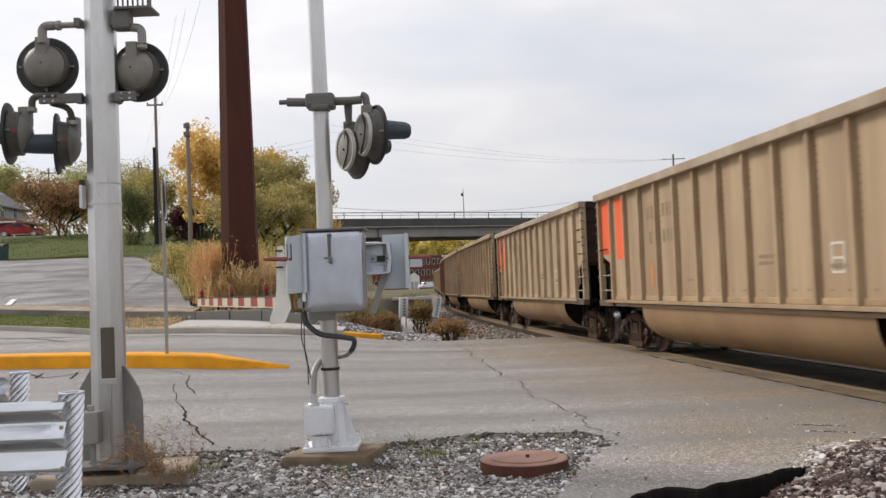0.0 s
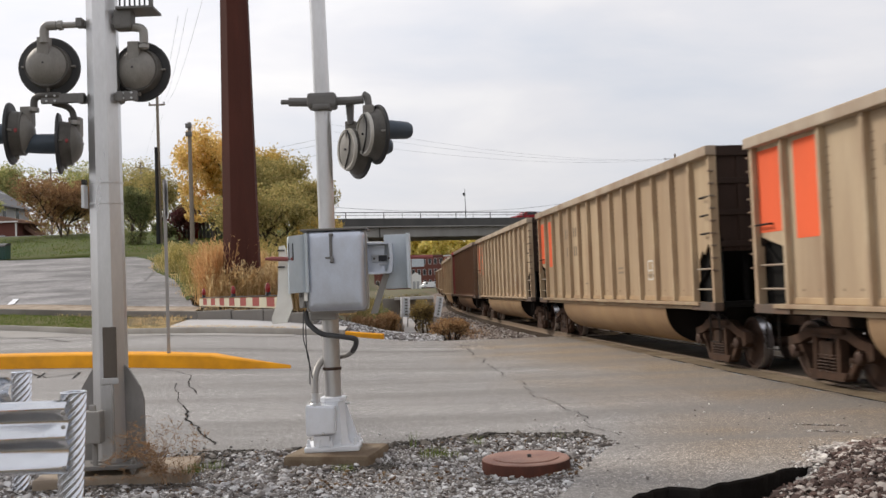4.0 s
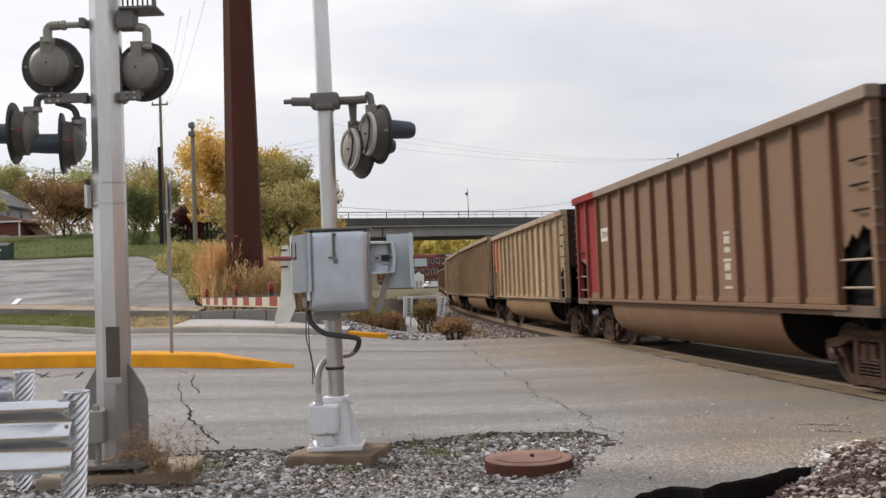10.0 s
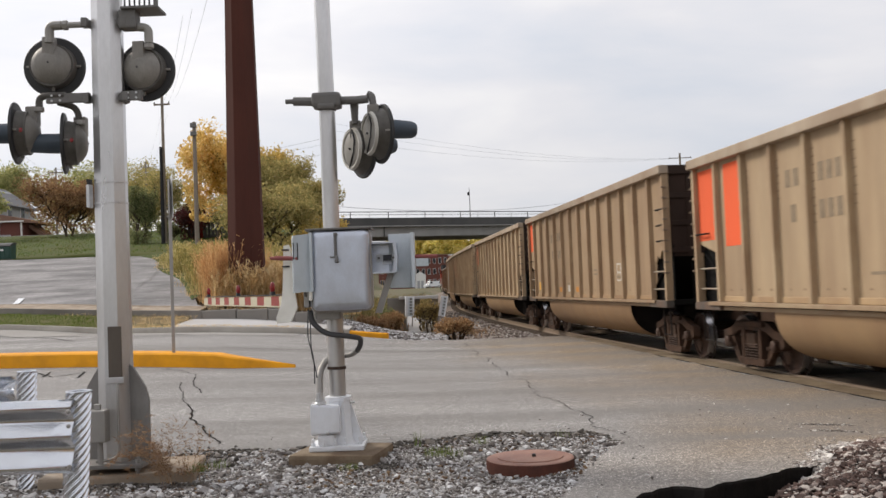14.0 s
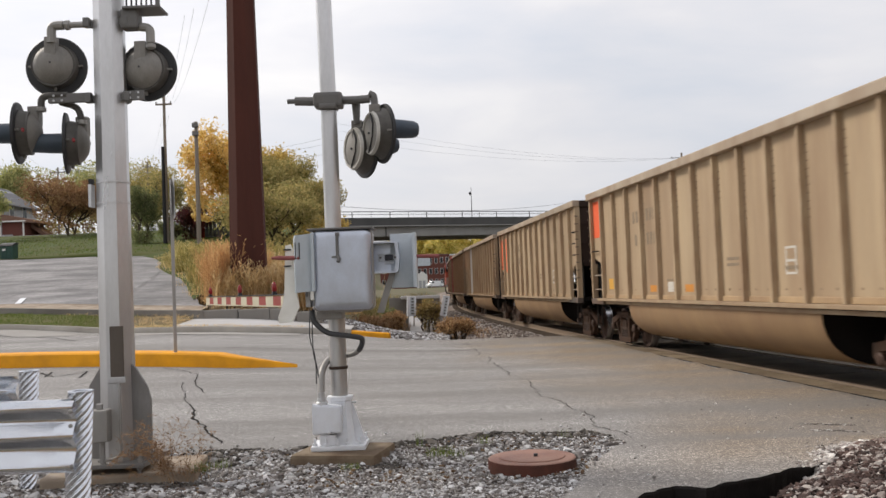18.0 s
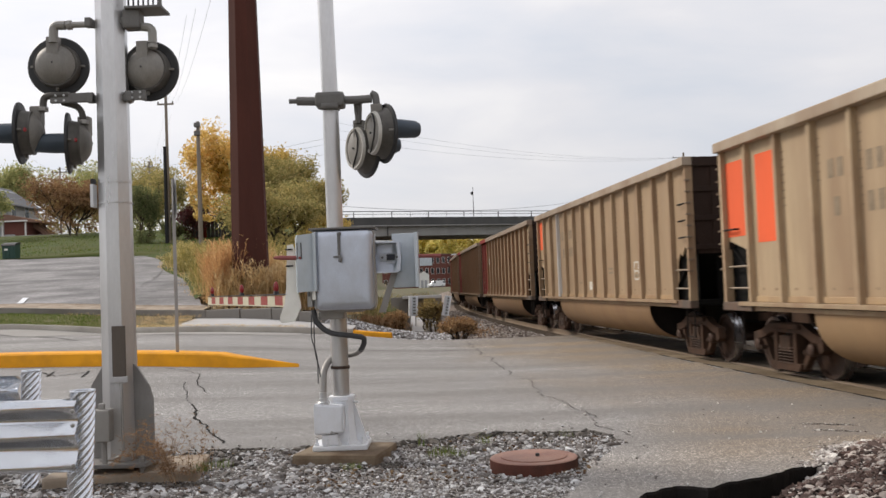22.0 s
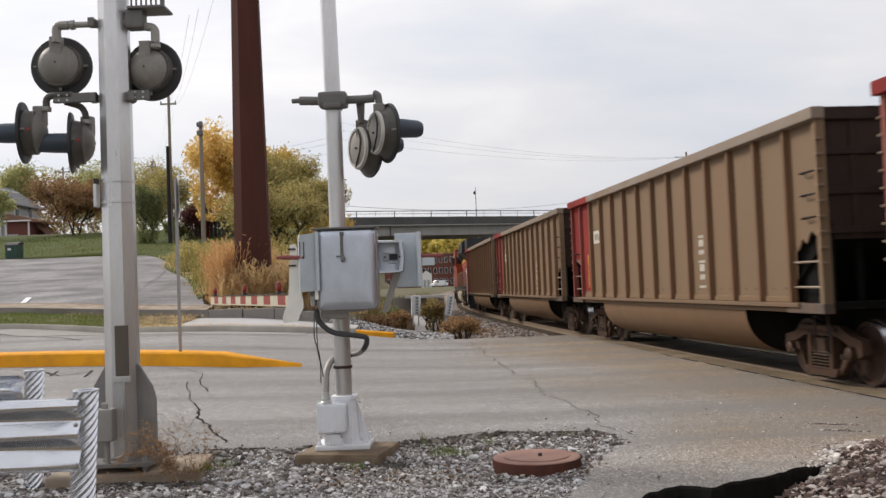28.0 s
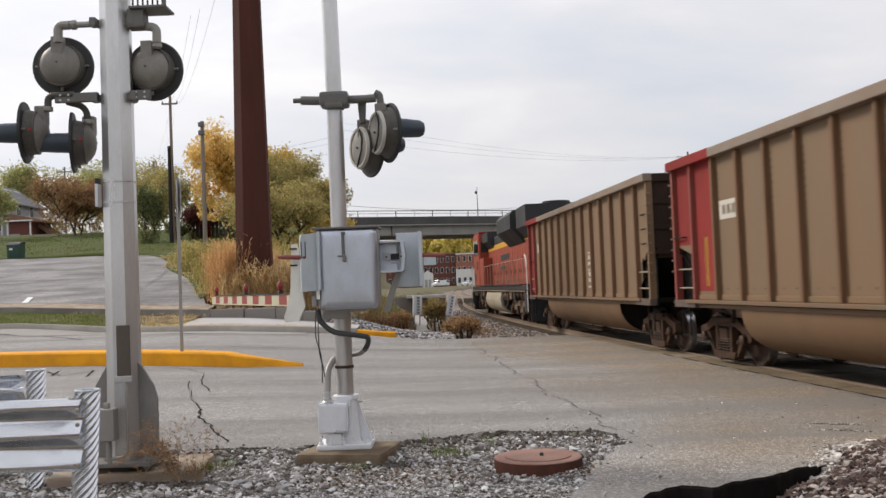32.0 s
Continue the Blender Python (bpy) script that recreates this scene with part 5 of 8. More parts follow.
def signal_light(parent, at, facing, size=0.30, flat=False, cap=False):
    """A round flashing-light unit: dark backboard, housing behind it, lid, hood in front, terminal block on top."""
    f = Vector(facing).normalized()
    o = Vector(at)
    light = part("signal_light", lathe(bmnew(), [(-0.02, size * 0.62), (-0.012, size * 0.97), (0.0, size), (0.012, size), (0.014, size * 0.6)], o, f, 40), M["black_paint"], parent, "round black backboard", 40)
    if flat:
        part("housing", lathe(bmnew(), [(-0.125, 0.212), (-0.115, 0.222), (-0.07, 0.222), (-0.012, 0.262)], o, f, 36), M["lamp_housing"], light, "dark weathered housing", 35)
        part("lid", lathe(bmnew(), [(-0.150, 0.02), (-0.147, 0.10), (-0.138, 0.17), (-0.126, 0.205)], o, f, 36), M["lamp_lid"], light, "pale grey round lid", 60)
        part("lid_ring", lathe(bmnew(), [(-0.124, 0.178), (-0.146, 0.182), (-0.148, 0.205), (-0.122, 0.22)], o, f, 36), M["lamp_ring"], light, "pale worn ring round the lid", 35)
        part("lid_strap", tube(bmnew(), [o - f * 0.150 + ring_basis(f)[0] * a + Vector((0, 0, 0.19 - 0.38 * t)) for t, a in ((0.0, 0.05), (0.3, 0.10), (0.6, 0.08), (1.0, -0.03))], 0.009, 6), M["black_paint"], light, "dark hinge strap across the lid")
    else:
        part("housing", lathe(bmnew(), [(-0.11, 0.195), (-0.09, 0.21), (-0.012, 0.225)], o, f, 32), M["lamp_housing"], light, "weathered grey housing", 35)
        part("lid", lathe(bmnew(), [(-0.215, 0.02), (-0.208, 0.07), (-0.19, 0.12), (-0.155, 0.17), (-0.11, 0.198)], o, f, 32), M["lamp_back"], light, "domed grey lid", 50)
    part("latch", lathe(bmnew(), [(-0.165 if flat else -0.22, 0.010), (-0.13 if flat else -0.19, 0.013)], o, f, 8), M["black_paint"], light)
    hood = bmnew()
    rings = []
    side, up = ring_basis(f)
    if up.z < 0:
        up = -up
    rise = up * (0.055 if flat else 0.0)
    for d, r in ((0.012, 0.10), (0.16, 0.097), (0.33, 0.088), (0.37, 0.07)):
        rings.append([hood.verts.new(o + rise + f * d + (side * math.cos(a) + up * math.sin(a)) * r) for a in (2 * math.pi * k / 20 for k in range(20))])
    for r0, r1 in zip(rings, rings[1:]):
        for k in range(20):
            hood.faces.new((r0[k], r0[(k + 1) % 20], r1[(k + 1) % 20], r1[k]))
    hood.faces.new(rings[-1])
    part("hood", hood, M["hood_blue"], light, "dark blue hood", 40)
    part("terminal_block", bx(bmnew(), 0, 0, 0, 0.115, 0.10, 0.19, 0.014, place(o - f * (0.08 if flat else 0.15) + Vector((0, 0, 0.195 if flat else 0.165)))), M["lamp_back"], light)
    for a in (0.0, math.pi):
        part("lug", bx(bmnew(), 0, 0, 0, 0.05, 0.03, 0.02, 0.004, place(o - f * 0.03 + side * math.cos(a) * 0.235)), M["lamp_back"], light)
    if not flat:
        part("lid_rim", lathe(bmnew(), [(-0.118, 0.190), (-0.118, 0.212), (-0.10, 0.214), (-0.098, 0.19)], o, f, 32), M["lamp_housing"], light, "thin rim where the lid closes", 35)
        part("bottom_lug", bx(bmnew(), 0, 0, 0, 0.025, 0.03, 0.05, 0.006, place(o - f * 0.05 - Vector((0, 0, 0.225)))), M["lamp_back"], light)
    if cap:
        part("side_cap", lathe(bmnew(), [(0, 0.022), (0.01, 0.022), (0.014, 0.012)], o - f * 0.08 - (side if side.y > 0 else -side) * 0.20, -(side if side.y > 0 else -side), 10), M["red_lens"], light, "small red side lens")
    return light


def signal_mast():
    r = thing("signal_mast", pose(-3.26, 9.2, 0.06), "grey metal crossing signal mast with four round flashing lights", "signal mast")
    b = bmnew()
    rings = []
    for z, rad in ((0.02, 0.170), (1.0, 0.164), (2.6, 0.157), (5.3, 0.147)):
        rings.append([b.verts.new((rad * math.sin(a), -rad * math.cos(a), z)) for a in (radians(28.5 + 45 * k) for k in range(8))])
    for r0, r1 in zip(rings, rings[1:]):
        for k in range(8):
            b.faces.new((r0[k], r0[(k + 1) % 8], r1[(k + 1) % 8], r1[k]))
    b.faces.new(rings[0][::-1])
    b.faces.new(rings[-1])
    bmesh.ops.bevel(b, geom=[e for e in b.edges if abs((e.verts[0].co - e.verts[1].co).normalized().z) > 0.9], offset=0.006, segments=1, affect="EDGES")
    part("shaft", b, M["mast_alu"], r, "eight-sided grey metal shaft")
    part("base_plate", bx(bmnew(), 0.0, 0, 0.02, 0.66, 0.6, 0.04, 0.006), M["mast_foot"], r)
    for k, (sx, sy) in enumerate(((-0.27, -0.24), (0.27, -0.24), (-0.27, 0.24), (0.27, 0.24))):
        part("anchor_bolt", lathe(bmnew(), [(-0.12, 0.016), (-0.07, 0.016), (-0.069, 0.03), (-0.042, 0.03), (-0.04, 0.016), (0.0, 0.016), (0.001, 0.03), (0.035, 0.03), (0.036, 0.016), (0.10, 0.016)], (sx, sy, 0.04), (0, 0, 1), 6), M["galv_dull"], r)
    for ang in (-18, 72, 162):
        a = radians(ang)
        g = bmnew()
        prism(g, [(0.12, 0.04), (0.37, 0.04), (0.37, 0.62), (0.33, 0.74), (0.2, 0.92), (0.12, 0.98)], "y", -0.011, 0.011)
        part("gusset", g, M["mast_foot"], r, at=Matrix.Rotation(a, 4, "Z"))
    # access cover and cable box
    part("access_cover", bx(bmnew(), 0.0, 0, 1.08, 0.125, 0.02, 0.48, 0.004, Matrix.Rotation(radians(6), 4, "Z") @ place((0.035, -0.166, 0))), M["cover_brown"], r, "brown weathered access cover")
    part("cover_frame", bx(bmnew(), 0.0, 0, 0.81, 0.16, 0.03, 0.06, 0.006, Matrix.Rotation(radians(6), 4, "Z") @ place((0.035, -0.166, 0))), M["mast_alu"], r)
    part("cable_box", bx(bmnew(), -0.085, -0.27, 0.40, 0.18, 0.14, 0.30, 0.014), M["galv_dull"], r, "grey cable junction box")
    part("box_lug", bx(bmnew(), -0.085, -0.27, 0.575, 0.06, 0.04, 0.06, 0.01), M["galv_dull"], r)
    part("conduit", tube(bmnew(), bent([(0.07, -0.19, 0.78), (0.085, -0.21, 0.70), (0.09, -0.22, 0.08), (-0.12, -0.25, 0.07)]), 0.014, 8), M["galv_dull"], r)
    part("conduit", tube(bmnew(), [(-0.08, -0.24, 0.02), (-0.08, -0.24, 0.24)], 0.028, 8), M["galv_dull"], r)
    part("number_tag", bx(bmnew(), -0.19, -0.06, 2.58, 0.03, 0.10, 0.22, 0.004), M["white_paint"], r, "small white equipment tag")
    part("tag_cap", bx(bmnew(), -0.19, -0.06, 2.72, 0.035, 0.07, 0.05, 0.006), M["black_paint"], r)
    for z in (2.50, 2.70):
        part("band", lathe(bmnew(), [(0, 0.16), (0.015, 0.16)], (0, 0, z), (0, 0, 1), 16), M["mast_alu"], r)
    for z in (3.53, 4.27):
        c = bmnew()
        tube(c, [(0.168 * math.cos(a), 0.168 * math.sin(a), z) for a in (radians(-32 + 10 * k) for k in range(24))], 0.036, 8)
        clamp = part("clamp", c, M["clamp_grey"], r, "bolted dark clamp")
        for sx in (-0.19, 0.19):
            part("lug", bx(bmnew(), sx, -0.07, z, 0.06, 0.09, 0.09, 0.01), M["clamp_grey"], clamp)
    # upper arms with the two lights that face away
    part("arm", tube(bmnew(), bent([(-0.15, -0.02, 4.27), (-0.56, -0.02, 4.27), (-0.56, -0.02, 4.10)]), 0.030, 10), M["galv_dull"], r)
    part("elbow", tube(bmnew(), bent([(-0.44, -0.02, 4.27), (-0.56, -0.02, 4.27), (-0.56, -0.02, 4.14)]), 0.044, 10), M["galv_dull"], r)
    part("arm", tube(bmnew(), bent([(0.15, -0.02, 4.26), (0.34, -0.02, 4.22), (0.41, -0.02, 4.20), (0.41, -0.02, 4.0)]), 0.030, 10), M["galv_dull"], r)
    part("elbow", tube(bmnew(), bent([(0.30, -0.02, 4.225), (0.41, -0.02, 4.21), (0.41, -0.02, 4.06)]), 0.042, 10), M["galv_dull"], r)
    part("arm_block", bx(bmnew(), 0.23, -0.03, 4.29, 0.17, 0.16, 0.19, 0.02), M["clamp_grey"], r)
    signal_light(r, (-0.59, 0.16, 3.905), (-0.1, 1, 0))
    signal_light(r, (0.32, 0.16, 3.825), (0.10, 1, 0))
    for q, w in (((-0.40, -0.02, 4.27), (1, 0, 0)), ((-0.56, -0.02, 4.12), (0, 0, 1)), ((0.41, -0.02, 4.03), (0, 0, 1)), ((-0.655, -0.07, 3.44), (0, 0, 1)), ((-0.305, 0.04, 3.32), (0, 0, 1))):
        part("pipe_collar", lathe(bmnew(), [(-0.022, 0.040), (-0.018, 0.050), (0.018, 0.050), (0.022, 0.040)], q, w, 8), M["galv_dull"], r)
    for x in (-0.52, -0.44, 0.22, 0.30):
        for z in (3.515, 3.565):
            part("bracket_bolt", lathe(bmnew(), [(0, 0.011), (0.012, 0.011)], (x, -0.095, z), (0, -1, 0), 6), M["galvanised"], r)
    # lower arm with the two lights that face along the road
    part("bracket", bx(bmnew(), -0.37, -0.07, 3.54, 0.42, 0.05, 0.09, 0.006), M["clamp_grey"], r)
    part("bracket", bx(bmnew(), 0.25, -0.07, 3.54, 0.20, 0.05, 0.09, 0.006), M["clamp_grey"], r)
    part("arm", tube(bmnew(), bent([(-0.4, -0.07, 3.57), (-0.655, -0.07, 3.57), (-0.655, -0.07, 3.42)]), 0.034, 10), M["lamp_housing"], r)
    part("arm", tube(bmnew(), bent([(-0.50, 0.0, 3.52), (-0.33, 0.04, 3.47), (-0.305, 0.04, 3.30)]), 0.032, 10), M["lamp_housing"], r)
    signal_light(r, (-0.885, -0.05, 3.22), (-1, -0.19, 0), cap=True)
    signal_light(r, (-0.46, 0.05, 3.12), (-1, -0.27, 0), cap=True)
    # foot of the ladder cage
    cage = part("ladder_cage", bx(bmnew(), 0.36, 0.0, 4.385, 0.36, 0.3, 0.026, 0.005), M["clamp_grey"], r, "grey ladder platform")
    for k in range(7):
        part("cage_bar", bx(bmnew(), 0.22 + k * 0.048, -0.13, 4.64, 0.014, 0.014, 0.5), M["black_paint"], cage)
    part("cage_post", bx(bmnew(), 0.525, -0.13, 4.64, 0.03, 0.03, 0.52), M["clamp_grey"], cage)
    return r


signal_mast()

pad = bmnew()
bx(pad, 0, 0, -0.115, 1.42, 0.90, 0.24, 0.03)
solid("concrete_pad", pad, M["pad_concrete"], "stained concrete footing under the tall signal mast", "concrete pad", at=pose(-3.24, 9.36, 0.0, 0, 0, 7))
pad = bmnew()
bx(pad, 0, 0, -0.06, 0.86, 0.76, 0.26, 0.04)
solid("concrete_pad", pad, M["old_concrete"], "small stained concrete footing under the gate mechanism", "concrete pad", at=pose(-1.14, 9.52, 0.0, 0, 0, -12))


def rounded_panel(cx, y, cz, w, h, depth, rad):
    """A shallow pressed panel that faces -y, its corners and front edge rounded."""
    bm, rings = bmnew(), []
    for d, inset in ((0.0, 0.0), (0.35, 0.0), (0.62, 0.006), (0.82, 0.016), (0.95, 0.032), (1.0, 0.055)):
        ring = []
        for k, (sx, sz) in enumerate(((1, 1), (-1, 1), (-1, -1), (1, -1))):
            for j in range(6):
                a = math.pi / 2 * (k + j / 5)
                ring.append(bm.verts.new((cx + sx * (w / 2 - rad) + math.cos(a) * (rad - inset) , y + depth / 2 - depth * d, cz + sz * (h / 2 - rad) + math.sin(a) * (rad - inset))))
        rings.append(ring)
    for shrink in (0.94, 0.6, 0.2):
        rings.append([bm.verts.new((cx + (v.co.x - cx) * shrink, v.co.y - 0.001, cz + (v.co.z - cz) * shrink)) for v in rings[5]])
    n = len(rings[0])
    for r0, r1 in zip(rings, rings[1:]):
        for k in range(n):
            bm.faces.new((r0[k], r0[(k + 1) % n], r1[(k + 1) % n], r1[k]))
    bm.faces.new(rings[0][::-1])
    bm.faces.new(rings[-1])
    return bm


def gate():
    r = thing("crossing_gate", pose(-1.22, 9.6, 0.07), "silver crossing gate with flashing lights and striped arm lowered", "crossing gate")
    part("mast", tube(bmnew(), [(0.045, 0, 0.45), (0.04, 0, 1.4), (0.035, 0, 3.4), (0.012, 0, 4.9)], [0.084, 0.084, 0.082, 0.080], 20), M["mast_alu"], r, "round grey mast", 40)
    part("band", lathe(bmnew(), [(0, 0.09), (0.004, 0.096), (0.026, 0.096), (0.03, 0.09)], (0.043, 0, 0.78), (0, 0, 1), 20), M["wheel_rust"], r, "rusty band")
    # painted cast base
    b = bmnew()
    rings = []
    for z, hx, hy in ((0.05, 0.165, 0.17), (0.09, 0.14, 0.15), (0.47, 0.112, 0.115), (0.475, 0.125, 0.125), (0.51, 0.125, 0.125), (0.515, 0.10, 0.10)):
        rings.append([b.verts.new((sx * hx + 0.035, sy * hy, z)) for sx, sy in ((-1, -0.6), (-0.6, -1), (0.6, -1), (1, -0.6), (1, 0.6), (0.6, 1), (-0.6, 1), (-1, 0.6))])
    for r0, r1 in zip(rings, rings[1:]):
        for k in range(8):
            b.faces.new((r0[k], r0[(k + 1) % 8], r1[(k + 1) % 8], r1[k]))
    b.faces.new(rings[-1])
    base = part("base", b, M["white_paint"], r, "white painted cast base", 30, at=place((0.012, 0, 0)))
    part("flange", bx(bmnew(), 0.03, -0.02, 0.025, 0.54, 0.46, 0.05, 0.014), M["white_paint"], base, "", 40)
    cv = bmnew()
    prism(cv, [(-0.215, 0.155), (0.075, 0.175), (0.075, 0.44), (-0.205, 0.46), (-0.215, 0.45)], "y", -0.245, -0.13)
    bmesh.ops.bevel(cv, geom=list(cv.edges), offset=0.012, segments=2, affect="EDGES")
    part("cover_plate", cv, M["white_paint"], base, "white cable box with a lid", 40)
    lid = bmnew()
    prism(lid, [(-0.195, 0.175), (0.058, 0.19), (0.058, 0.425), (-0.19, 0.44)], "y", -0.256, -0.244)
    part("cover_lid", lid, M["white_paint"], base)
    part("bolt", lathe(bmnew(), [(0, 0.016), (0.03, 0.014), (0.035, 0.005)], (-0.045, -0.255, 0.185), (0, -1, 0), 8), M["galvanised"], base)
    part("bolt", lathe(bmnew(), [(0, 0.012), (0.05, 0.012)], (0.155, -0.06, 0.45), (1, 0, 0), 6), M["galvanised"], base)
    part("seam", bx(bmnew(), 0.085, -0.137, 0.27, 0.02, 0.03, 0.40, 0.006, Matrix.Translation((0, 0.012, 0))), M["white_paint"], base)
    part("foot_box", bx(bmnew(), -0.07, -0.18, 0.105, 0.16, 0.10, 0.11, 0.02), M["white_paint"], base, "", 40)
    for sx, sy in ((-0.20, -0.2), (-0.09, -0.225), (0.02, -0.22), (0.12, -0.2), (0.25, -0.16), (0.27, 0.12)):
        part("bolt", lathe(bmnew(), [(0, 0.026), (0.026, 0.026), (0.027, 0.014), (0.07, 0.014)], (sx, sy, 0.05), (0, 0, 1), 6), M["white_paint"], base)
    g = bmnew()
    prism(g, [(0.13, 0.05), (0.285, 0.05), (0.16, 0.44), (0.13, 0.44)], "y", -0.02, 0.02)
    part("rib", g, M["white_paint"], base)
    part("pipe_fitting", lathe(bmnew(), [(-0.04, 0.055), (-0.01, 0.055), (0.0, 0.045), (0.03, 0.045), (0.032, 0.036), (0.09, 0.036)], (-0.125, -0.18, 0.48), (0, 0, 1), 12), M["galvanised"], base, "galvanised pipe fitting")
    # mechanism box
    m = part("mechanism_box", bx(bmnew(), 0.15, -0.20, 1.765, 0.60, 0.34, 0.78, 0.05), M["box_alu"], r, "silver mechanism box with rounded edges", 45)
    part("door", rounded_panel(0.165, -0.40, 1.765, 0.565, 0.775, 0.075, 0.055), M["box_alu"], m, "silver door panel with rounded corners", 40)
    part("lid", bx(bmnew(), 0.15, -0.22, 2.165, 0.64, 0.42, 0.022, 0.008), M["clamp_grey"], m, "dark rain lip")
    h = bmnew()
    bx(h, 0.125, -0.458, 2.00, 0.026, 0.022, 0.24, 0.006)
    tube(h, bent([(0.125, -0.45, 1.90), (0.14, -0.48, 1.87), (0.135, -0.49, 1.84)]), 0.018, 8)
    bx(h, 0.10, -0.462, 1.89, 0.06, 0.02, 0.016, 0.004)
    bx(h, 0.13, -0.458, 2.11, 0.04, 0.03, 0.03, 0.006)
    part("handle", h, M["clamp_grey"], m, "dull steel door handle")
    part("door_rim", rounded_panel(0.165, -0.365, 1.765, 0.60, 0.80, 0.03, 0.06), M["galv_dull"], m, "thin rim round the door", 40)
    part("hinge_strip", bx(bmnew(), -0.135, -0.405, 1.79, 0.035, 0.05, 0.62, 0.01), M["bracket_cream"], m, "pale worn hinge strip")
    part("underplate", bx(bmnew(), 0.11, -0.2, 1.365, 0.42, 0.26, 0.03, 0.006), M["galv_dull"], m)
    part("mounting_block", bx(bmnew(), 0.0, -0.12, 1.33, 0.26, 0.22, 0.09, 0.02), M["galv_dull"], m)
    for z in (1.55, 1.80, 2.05):
        part("hinge", lathe(bmnew(), [(0, 0.014), (0.06, 0.014)], (-0.19, -0.40, z - 0.03), (0, 0, 1), 8), M["clamp_grey"], m)
    # left side: counterweight plate, shaft, arm bracket
    s = bmnew()
    prism(s, [(-0.105, 1.56), (0.085, 1.57), (0.085, 2.13), (-0.095, 2.11), (-0.105, 2.08)], "y", -0.02, 0.02)
    part("side_plate", s, M["plate_blue"], r, "bolted blue-grey side plate", at=pose(-0.19, -0.44, 0, 0, 0, 24))
    part("plate_edge", bx(bmnew(), -0.112, -0.42, 1.85, 0.03, 0.10, 0.57, 0.006), M["plate_blue"], r)
    part("side_channel", bx(bmnew(), -0.185, -0.30, 1.765, 0.05, 0.14, 0.70, 0.008), M["galv_dull"], r)
    for k in (-0.235, -0.272):
        part("slot", bx(bmnew(), k, -0.466 + (k + 0.19) * 0.445, 1.96, 0.008, 0.012, 0.16), M["black_paint"], r)
    part("shaft_end", tube(bmnew(), [(-0.50, -0.50, 1.90), (-0.44, -0.50, 1.90), (-0.24, -0.47, 1.89)], [0.012, 0.022, 0.022], 10), M["red_rod"], r, "dull red shaft")
    a = bmnew()
    prism(a, [(-0.385, 2.02), (-0.335, 2.03), (-0.32, 1.99), (-0.30, 1.62), (-0.27, 1.42), (-0.335, 1.28), (-0.47, 1.27), (-0.475, 1.33), (-0.425, 1.46), (-0.405, 1.6)], "y", -0.40, -0.35)
    part("arm_bracket", a, M["bracket_cream"], r, "curved cream arm bracket")
    for z in (1.82, 1.98):
        part("bolt", tube(bmnew(), [(-0.40, -0.41, z), (-0.33, -0.41, z)], 0.009, 6), M["black_paint"], r)
    # right side: channel, curved guard, plate
    c = bmnew()
    bx(c, 0.56, -0.20, 2.02, 0.22, 0.24, 0.018)
    bx(c, 0.56, -0.20, 1.73, 0.22, 0.24, 0.018)
    bx(c, 0.56, -0.09, 1.875, 0.22, 0.018, 0.28)
    part("channel", c, M["box_alu"], r, "grey steel channel")
    part("guard_plate", prism(bmnew(), [(0.66, 1.72), (0.70, 1.73), (0.715, 1.87), (0.70, 2.02), (0.665, 2.04), (0.685, 1.87)], "y", -0.34, -0.06), M["box_alu"], r)
    part("weight_plate", bx(bmnew(), 0.735, -0.08, 1.84, 0.24, 0.06, 0.54, 0.006), M["plate_blue"], r, "grey counterweight plate")
    part("weight_edge", bx(bmnew(), 0.86, -0.16, 1.84, 0.035, 0.24, 0.54, 0.006), M["plate_blue"], r)
    part("window_block", bx(bmnew(), 0.585, -0.11, 1.875, 0.19, 0.025, 0.075, 0.006), M["white_paint"], r)
    part("window", bx(bmnew(), 0.60, -0.126, 1.875, 0.085, 0.012, 0.06, 0.004), M["fence_dark"], r)
    part("window_shelf", bx(bmnew(), 0.60, -0.12, 1.822, 0.10, 0.03, 0.02, 0.004), M["white_paint"], r)
    for x in (0.515, 0.66):
        part("bolt", lathe(bmnew(), [(0, 0.012), (0.014, 0.012)], (x, -0.122, 1.875), (0, -1, 0), 6), M["clamp_grey"], r)
    part("brace", prism(bmnew(), [(0.46, 1.33), (0.53, 1.33), (0.66, 1.72), (0.60, 1.72)], "y", -0.14, -0.11), M["galv_dull"], r)
    part("shaft_end", tube(bmnew(), [(0.86, -0.2, 1.875), (1.10, -0.2, 1.87)], 0.02, 10), M["red_rod"], r, "dull red shaft")
    # cables
    part("hose", tube(bmnew(), bent([(-0.17, -0.24, 1.38), (-0.155, -0.25, 1.27), (-0.03, -0.26, 1.15), (0.17, -0.22, 1.12), (0.31, -0.15, 1.09), (0.30, -0.10, 1.02), (0.26, -0.04, 0.96)]), 0.027, 10), M["rubber"], r, "thick black cable hose", 60)
    part("hose_end", tube(bmnew(), bent([(0.275, -0.06, 0.975), (0.21, 0.02, 0.92), (0.10, 0.10, 0.90), (0.02, 0.11, 0.90)]), 0.025, 10), M["galv_dull"], r, "grey flexible conduit behind the mast", 60)
    part("conduit", tube(bmnew(), bent([(0.03, 0.11, 0.90), (-0.07, 0.05, 0.87), (-0.115, -0.10, 0.77), (-0.113, -0.18, 0.54)]), 0.033, 10), M["galv_dull"], r, "grey conduit", 60)
    part("cable", tube(bmnew(), bent([(-0.19, -0.24, 1.40), (-0.20, -0.26, 1.1), (-0.15, -0.26, 0.95), (-0.15, -0.22, 0.82), (-0.155, -0.2, 0.66)]), 0.006, 6), M["rubber"], r)
